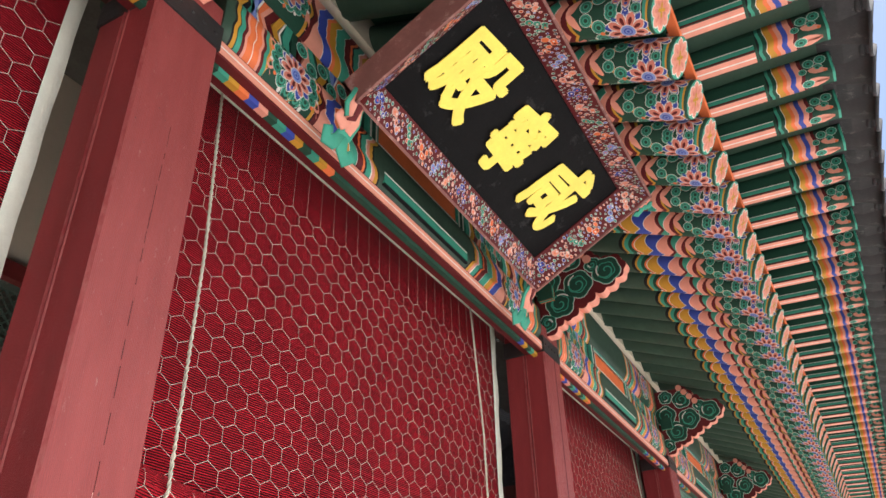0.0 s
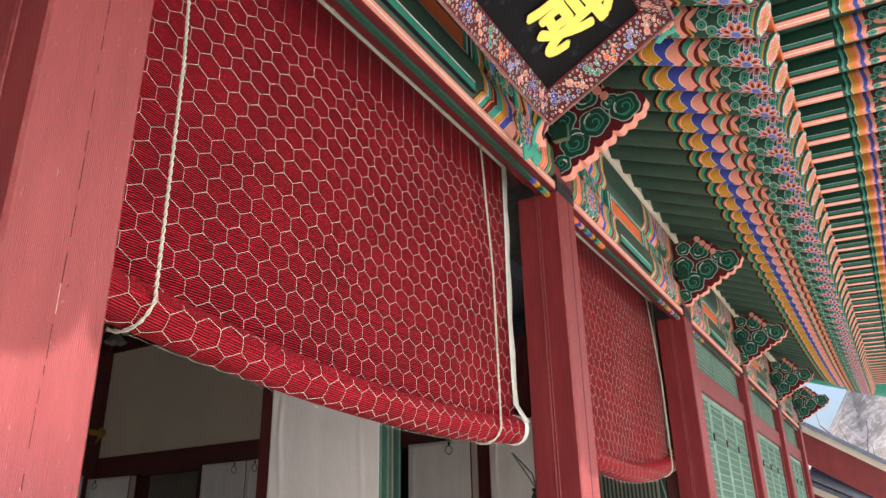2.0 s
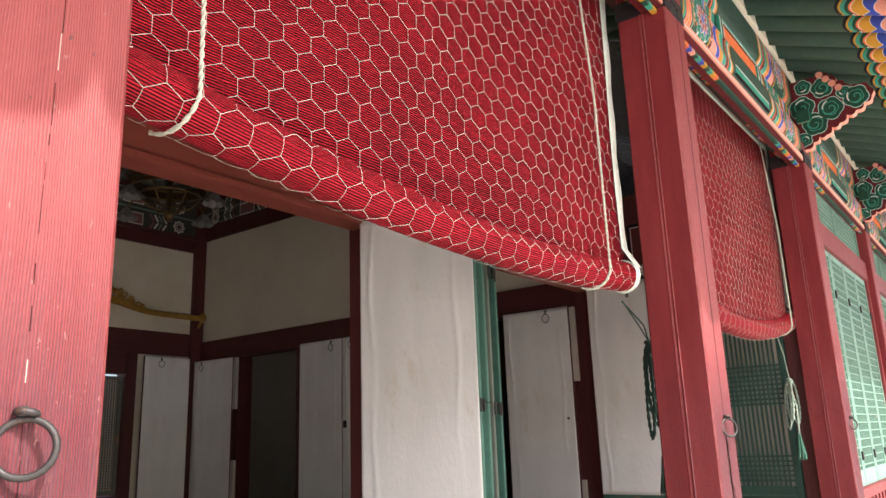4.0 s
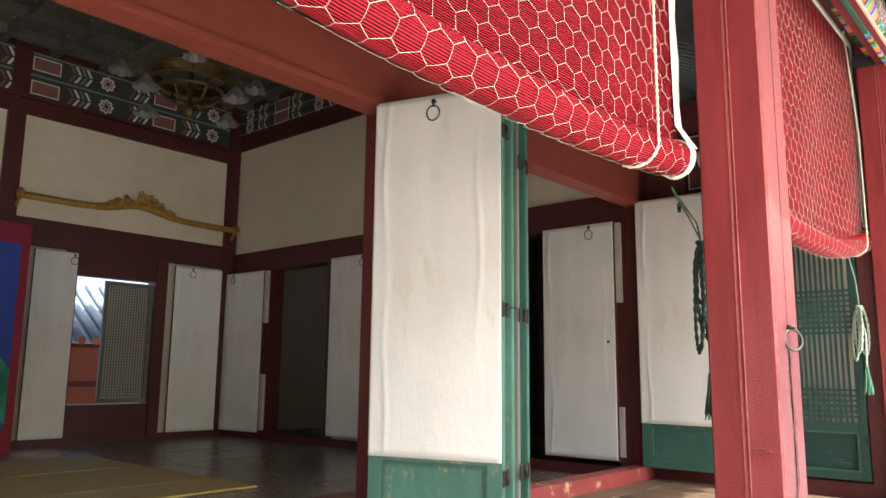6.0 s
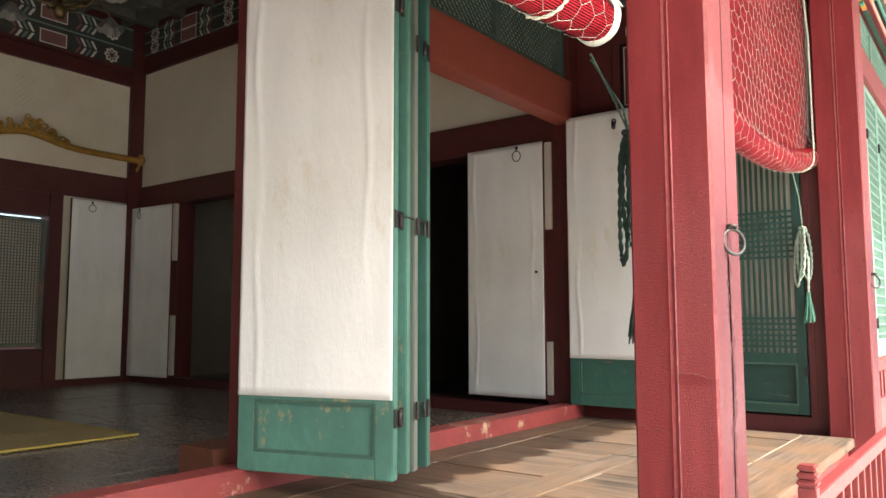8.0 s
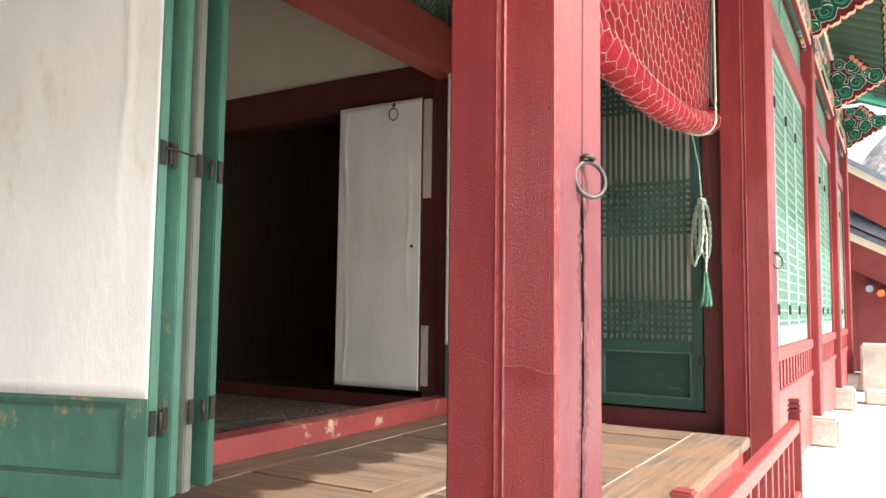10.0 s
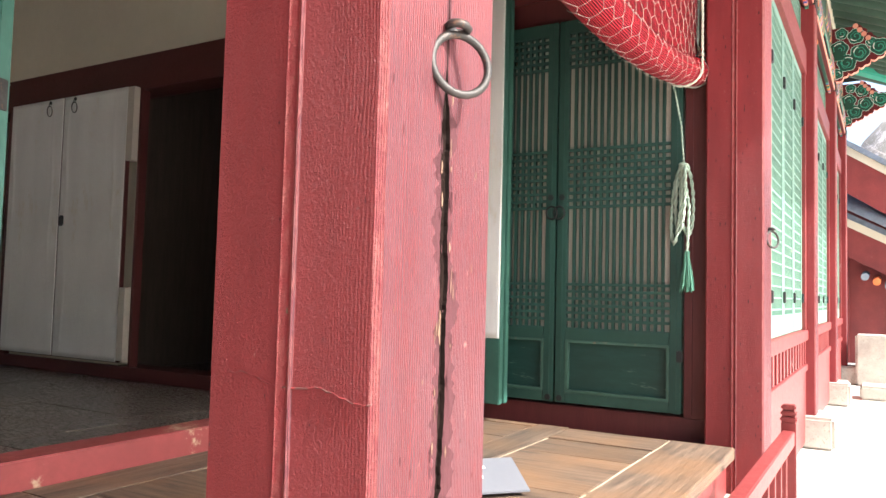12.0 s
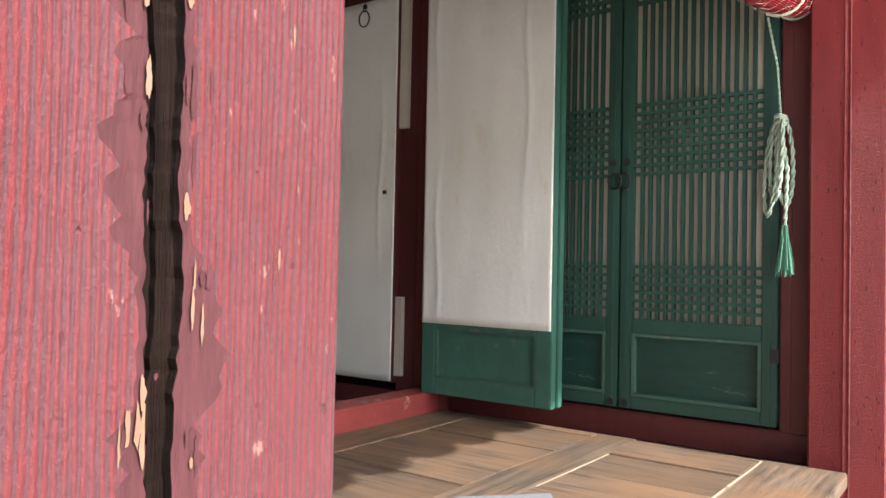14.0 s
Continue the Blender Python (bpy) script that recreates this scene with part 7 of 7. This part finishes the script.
for k in range(8):
    a = k * math.pi / 4 + 0.3
    r = 0.62 if k % 2 else 0.55
    px, py, pz = cx + r * math.cos(a), cy + r * math.sin(a), cz + (0.14 if k % 2 else -0.12)
    bm = bmesh.new()
    tube(bm, [(cx + 0.36 * math.cos(a), cy + 0.36 * math.sin(a), cz + 0.03), (cx + 0.5 * math.cos(a), cy + 0.5 * math.sin(a), pz + 0.05), (px, py, pz)], 0.010, 6)
    arm = part("arm", bm, m_brass, ch)
    bm = bmesh.new()
    rows = []
    for j in range(5):
        R = (0.02, 0.045, 0.065, 0.09, 0.115)[j]
        rows.append([bm.verts.new((px + (R + 0.014 * j / 4 * math.cos(8 * b)) * math.cos(b), py + (R + 0.014 * j / 4 * math.cos(8 * b)) * math.sin(b), pz - 0.03 * j + 0.012 * (j == 4) * math.cos(8 * b))) for b in [2 * math.pi * q / 32 for q in range(32)]])
    for u, v in zip(rows, rows[1:]):
        for q in range(32):
            bm.faces.new((u[q], u[(q + 1) % 32], v[(q + 1) % 32], v[q])).smooth = True
    sh = part("shade", bm, m_lampglass, ch, "frilled white glass shade")

# straw mat, screen and box
m_mat = surf("straw_mat", (0.40, 0.30, 0.12), 0.75, 0.15, 2, (1, 30, 1), None, 0, 5, 0.4, 30)
m_matedge = plain("mat_edge", (0.40, 0.30, 0.07), 0.6)
mt = thing("floor_mat", "yellowish woven straw mat with a bright yellow edge on the floor", "mat")
bm = bmesh.new()
for k in range(5):
    box(bm, -8.75 + k * 0.6, -8.75 + (k + 1) * 0.6 - 0.006, 1.6, 4.90, DECK - 0.012, DECK - 0.002 + 0.001 * (k % 2))
part("weave", bm, m_mat, mt)
bm = bmesh.new()
box(bm, -8.77, -5.73, 4.90, 4.93, DECK - 0.013, DECK + 0.002)
box(bm, -5.75, -5.72, 1.6, 4.93, DECK - 0.013, DECK + 0.002)
box(bm, -8.75, -5.75, 3.25, 3.27, DECK - 0.005, DECK + 0.002)
box(bm, -7.56, -7.54, 1.6, 4.9, DECK - 0.005, DECK + 0.002)
part("edge", bm, m_matedge, mt, "bright yellow cloth edge")
sc = thing("painted_screen", "folding screen with a crimson border and deep blue painted field", "screen")
for k in range(4):
    a = -9.55 + (0.10 if k % 2 else 0)
    b = -9.55 + (0.0 if k % 2 else 0.10)
    y1 = 4.50 - k * 0.55
    y0 = y1 - 0.55
    bm = bmesh.new()
    vs = []
    for (x, y) in ((a, y1), (b, y0)):
        for z in (DECK - 0.02, 2.98):
            vs.append((x, y, z))
    f = [bm.verts.new(v) for v in vs] + [bm.verts.new((v[0] - 0.03, v[1], v[2])) for v in vs]
    for q in ((0, 2, 3, 1), (4, 5, 7, 6), (0, 1, 5, 4), (2, 6, 7, 3), (0, 4, 6, 2), (1, 3, 7, 5)):
        bm.faces.new([f[i] for i in q])
    bmesh.ops.recalc_face_normals(bm, faces=bm.faces[:])
    panel = part("panel", bm, surf("crimson_border", (0.22, 0.012, 0.035), 0.7, 0.1, 4), sc, "crimson bordered panel")
    bm = bmesh.new()

    def on(u, v, w, a=a, b=b, y1=y1):
        return (a + (b - a) * u / 0.55 + 0.004 + w, y1 - u, v)
    bm.faces.new([bm.verts.new(on(*p, 0)) for p in ((0.10, 0.75), (0.10, 2.75), (0.50, 2.75), (0.50, 0.75))]).material_index = 0
    for q in range(4):
        blob(disc2(0.15 + 0.1 * q, 1.1 + 0.12 * (q % 2), 0.16, 10, 0.3), lambda u, v, w: on(min(0.5, max(0.1, u)), v, w), bm, 1, 0.003)
    part("painting", bm, [p_blue, p_jade], panel)
bx = thing("wooden_box", "plain brown wooden box on the hall floor", "box")
bm = bmesh.new()
box(bm, -4.20, -3.92, 4.22, 4.52, DECK - 0.02, DECK + 0.16, bev=0.006)
part("case", bm, surf("box_brown", (0.16, 0.055, 0.03), 0.6, 0.2, 5), bx)
bm = bmesh.new()
tube(bm, [(-3.921, 4.40, 0.58), (-3.917, 4.40, 0.58)], 0.012, 10)
part("hole", bm, m_dark, bx)

# ---- court behind the hall ----
m_btile = surf("blue_grey_tile", (0.23, 0.27, 0.32), 0.7, 0.25, 6, bump=0.3)
m_owall = surf("orange_wall", (0.50, 0.13, 0.07), 0.8, 0.12, 1.5, bump=0.2)


def tiled_wall(name, x, y0, y1, z_wall, depth, rise, label):
    """A court wall with a small tiled roof whose cover tiles end in round discs."""
    top = thing(name, label, "wall")
    part("wall_face", boxes((x - 0.3, x, y0, y1, 0, z_wall)), m_owall, top, "orange-red plastered face")
    part("stripe", boxes((x, x + 0.02, y0, y1, z_wall * 0.55, z_wall * 0.61), (x, x + 0.03, y0, y1, z_wall - 0.08, z_wall)), m_red, top)
    bm = bmesh.new()
    vs = [bm.verts.new(p) for p in ((x + 0.28, y0, z_wall), (x + 0.28, y1, z_wall), (x - depth, y1, z_wall + rise), (x - depth, y0, z_wall + rise))]
    bm.faces.new(vs)
    part("tile_bed", bm, m_btile, top)
    bm = bmesh.new()
    tube(bm, [(0.30, 0, 0.06), (-depth, 0, rise + 0.06)], 0.085, 10)
    row = part("roof_tile", bm, m_btile, top)
    row.matrix_basis = pose(x, y0 + 0.15, z_wall)
    bm = bmesh.new()
    tube(bm, [(0.325, 0, 0.05), (0.30, 0, 0.05)], 0.082, 12)
    end = part("tile_end", bm, p_orange, top)
    end.matrix_basis = pose(x, y0 + 0.15, z_wall)
    y = y0 + 0.45
    while y < y1:
        share("roof_tile", row, pose(x, y, z_wall), top)
        share("tile_end", end, pose(x, y, z_wall), top)
        y += 0.30


tiled_wall("court_wall", -16.0, 3.5, 12.0, 1.90, 1.6, 1.25, "orange-red court wall under blue-grey roof tiles")

# ---- neighbouring building past the facade's end ----
nb = thing("side_building", "red timber palace wing with white gable edges and dark tiled roofs", "building")
m_ntile = surf("grey_roof_tile", (0.16, 0.19, 0.24), 0.7, 0.3, 6, bump=0.3)
part("wall", boxes((-2.6, 6, 21.2, 21.5, -0.2, 3.2)), m_red, nb)
for k in range(7):
    bm = bmesh.new()
    box(bm, -1.9 + k * 0.9, -1.7 + k * 0.9, 21.1, 21.25, 0, 3.0, bev=0.01)
    part("post", bm, m_red, nb)


def gable(x0, z0, x1, z1, y, w, name):
    """A sloping gable board with plaster and ridge tiles along its top."""
    dx, dz = x1 - x0, z1 - z0
    for nm, lo, hi, y0, y1, mat in (("gable_board", -w, 0.0, y, y + 0.08, m_red), ("plaster_edge", 0.0, 0.16, y - 0.03, y + 0.12, m_plaster), ("ridge_tile", 0.16, 0.27, y - 0.10, y + 0.16, m_ntile)):
        bm = bmesh.new()
        vs = []
        for yy in (y0, y1):
            for (xx, zz) in ((x0, z0), (x1, z1)):
                for h in (lo, hi):
                    vs.append(bm.verts.new((xx, yy, zz + h)))
        for q in ((0, 2, 3, 1), (4, 5, 7, 6), (0, 1, 5, 4), (2, 6, 7, 3), (0, 4, 6, 2), (1, 3, 7, 5)):
            bm.faces.new([vs[i] for i in q])
        bmesh.ops.recalc_face_normals(bm, faces=bm.faces[:])
        part(nm, bm, mat, nb)


gable(-2.4, 4.55, 0.6, 2.55, 20.0, 0.75, "upper")
gable(-2.4, 3.10, 1.6, 0.95, 20.6, 0.60, "lower")
bm = bmesh.new()
tube(bm, [(0, 0, 0), (1.7, 0, -0.95)], 0.10, 10)
r0 = part("roof_tile", bm, m_ntile, nb)
r0.matrix_basis = pose(-1.9, 20.2, 3.25)
for k in range(1, 8):
    share("roof_tile", r0, pose(-1.9 + 0.02 * k, 20.2 + 0.05 * k + 0.28 * k, 3.25 + 0.10 * k), nb)
bm = bmesh.new()
vs = [bm.verts.new(p) for p in ((-2.4, 20.1, 4.5), (0.6, 20.1, 2.5), (0.6, 26, 2.5), (-2.4, 26, 4.5))]
bm.faces.new(vs)
part("roof_slope", bm, m_ntile, nb)
for k in range(5):
    bm = bmesh.new()
    tube(bm, [(-1.4 + 0.2 * k, 20.3, 1.72 - 0.09 * k), (-1.4 + 0.2 * k, 21.2, 1.80 - 0.09 * k)], 0.07, 10)
    part("beam_end", bm, p_orange if k % 2 else m_btile, nb)

# stepping stones by the far columns
for x, y, w, d, h in ((-1.45, 16.4, 0.42, 0.6, 0.75), (-1.35, 14.6, 0.35, 0.5, 0.18)):
    st = thing("stone_block", "rough pale granite block beside the facade", "stone", "stone blocks")
    bm = bmesh.new()
    box(bm, x, x + w, y, y + d, 0, h, bev=0.03)
    part("block", bm, m_stone, st)

# ---- bare trees and the hill beyond ----
m_bark = surf("bark", (0.13, 0.10, 0.085), 0.9, 0.3, 8, bump=0.6)
m_bud = surf("pale_buds", (0.40, 0.34, 0.33), 0.9, 0.25, 8)


def tree(x, y, z, height, seed):
    top = thing("bare_tree", "leafless early spring tree with fine branching twigs", "tree", "bare trees")
    rnd = random.Random(seed)
    bm = bmesh.new()
    tw = bmesh.new()

    def grow(p, d, length, r, level):
        pts, rs = [p], [r]
        q = p.copy()
        for k in range(4):
            d = (d + Vector((rnd.uniform(-1, 1), rnd.uniform(-1, 1), rnd.uniform(-0.4, 0.6))) * 0.22).normalized()
            q = q + d * length / 4
            pts.append(q.copy())
            rs.append(r * (1 - 0.14 * (k + 1)))
        tube(bm if level < 3 else tw, pts, rs, 6 if level < 2 else 3, caps=False)
        if level >= 5:
            return
        for k in range(3 if level else 5):
            j = rnd.randint(1, 4)
            side = Vector((rnd.uniform(-1, 1), rnd.uniform(-1, 1), rnd.uniform(0.0, 0.8))).normalized()
            grow(pts[j], (d * 0.5 + side).normalized(), length * rnd.uniform(0.55, 0.75), rs[j] * 0.55, level + 1)
    grow(Vector((x, y, z)), Vector((0.1, 0, 1)), height * 0.36, height * 0.022, 0)
    part("trunk", bm, m_bark, top)
    tagged(part("twigs", tw, m_bud, top), kind="stuff")


tree(0.6, 33.0, 0, 10.5, 4)
tree(-1.8, 37.0, 0, 12.0, 9)
tree(6.0, 44.0, 0, 11.0, 12)
tree(-19.5, 9.5, 0, 6.0, 5)

m_hill = surf("hill_scrub", (0.24, 0.21, 0.18), 0.95, 0.35, 0.25, worn=(0.36, 0.31, 0.30), amount=0.28, worn_scale=0.5, bump=0.6, grain=1.5)
bm = bmesh.new()
rows = []
for j in range(6):
    rows.append([bm.verts.new((-70 + 6 * k, 75 + 14 * j, -1 + (34 * j / 5) * (0.8 + 0.25 * math.sin(k * 0.7 + j) + 0.1 * math.sin(k * 2.3)))) for k in range(30)])
for a, b in zip(rows, rows[1:]):
    for k in range(29):
        bm.faces.new((a[k], a[k + 1], b[k + 1], b[k])).smooth = True
tagged(part("backdrop", bm, m_hill), "brushy brown hillside in the distance", "hill", kind="structure")
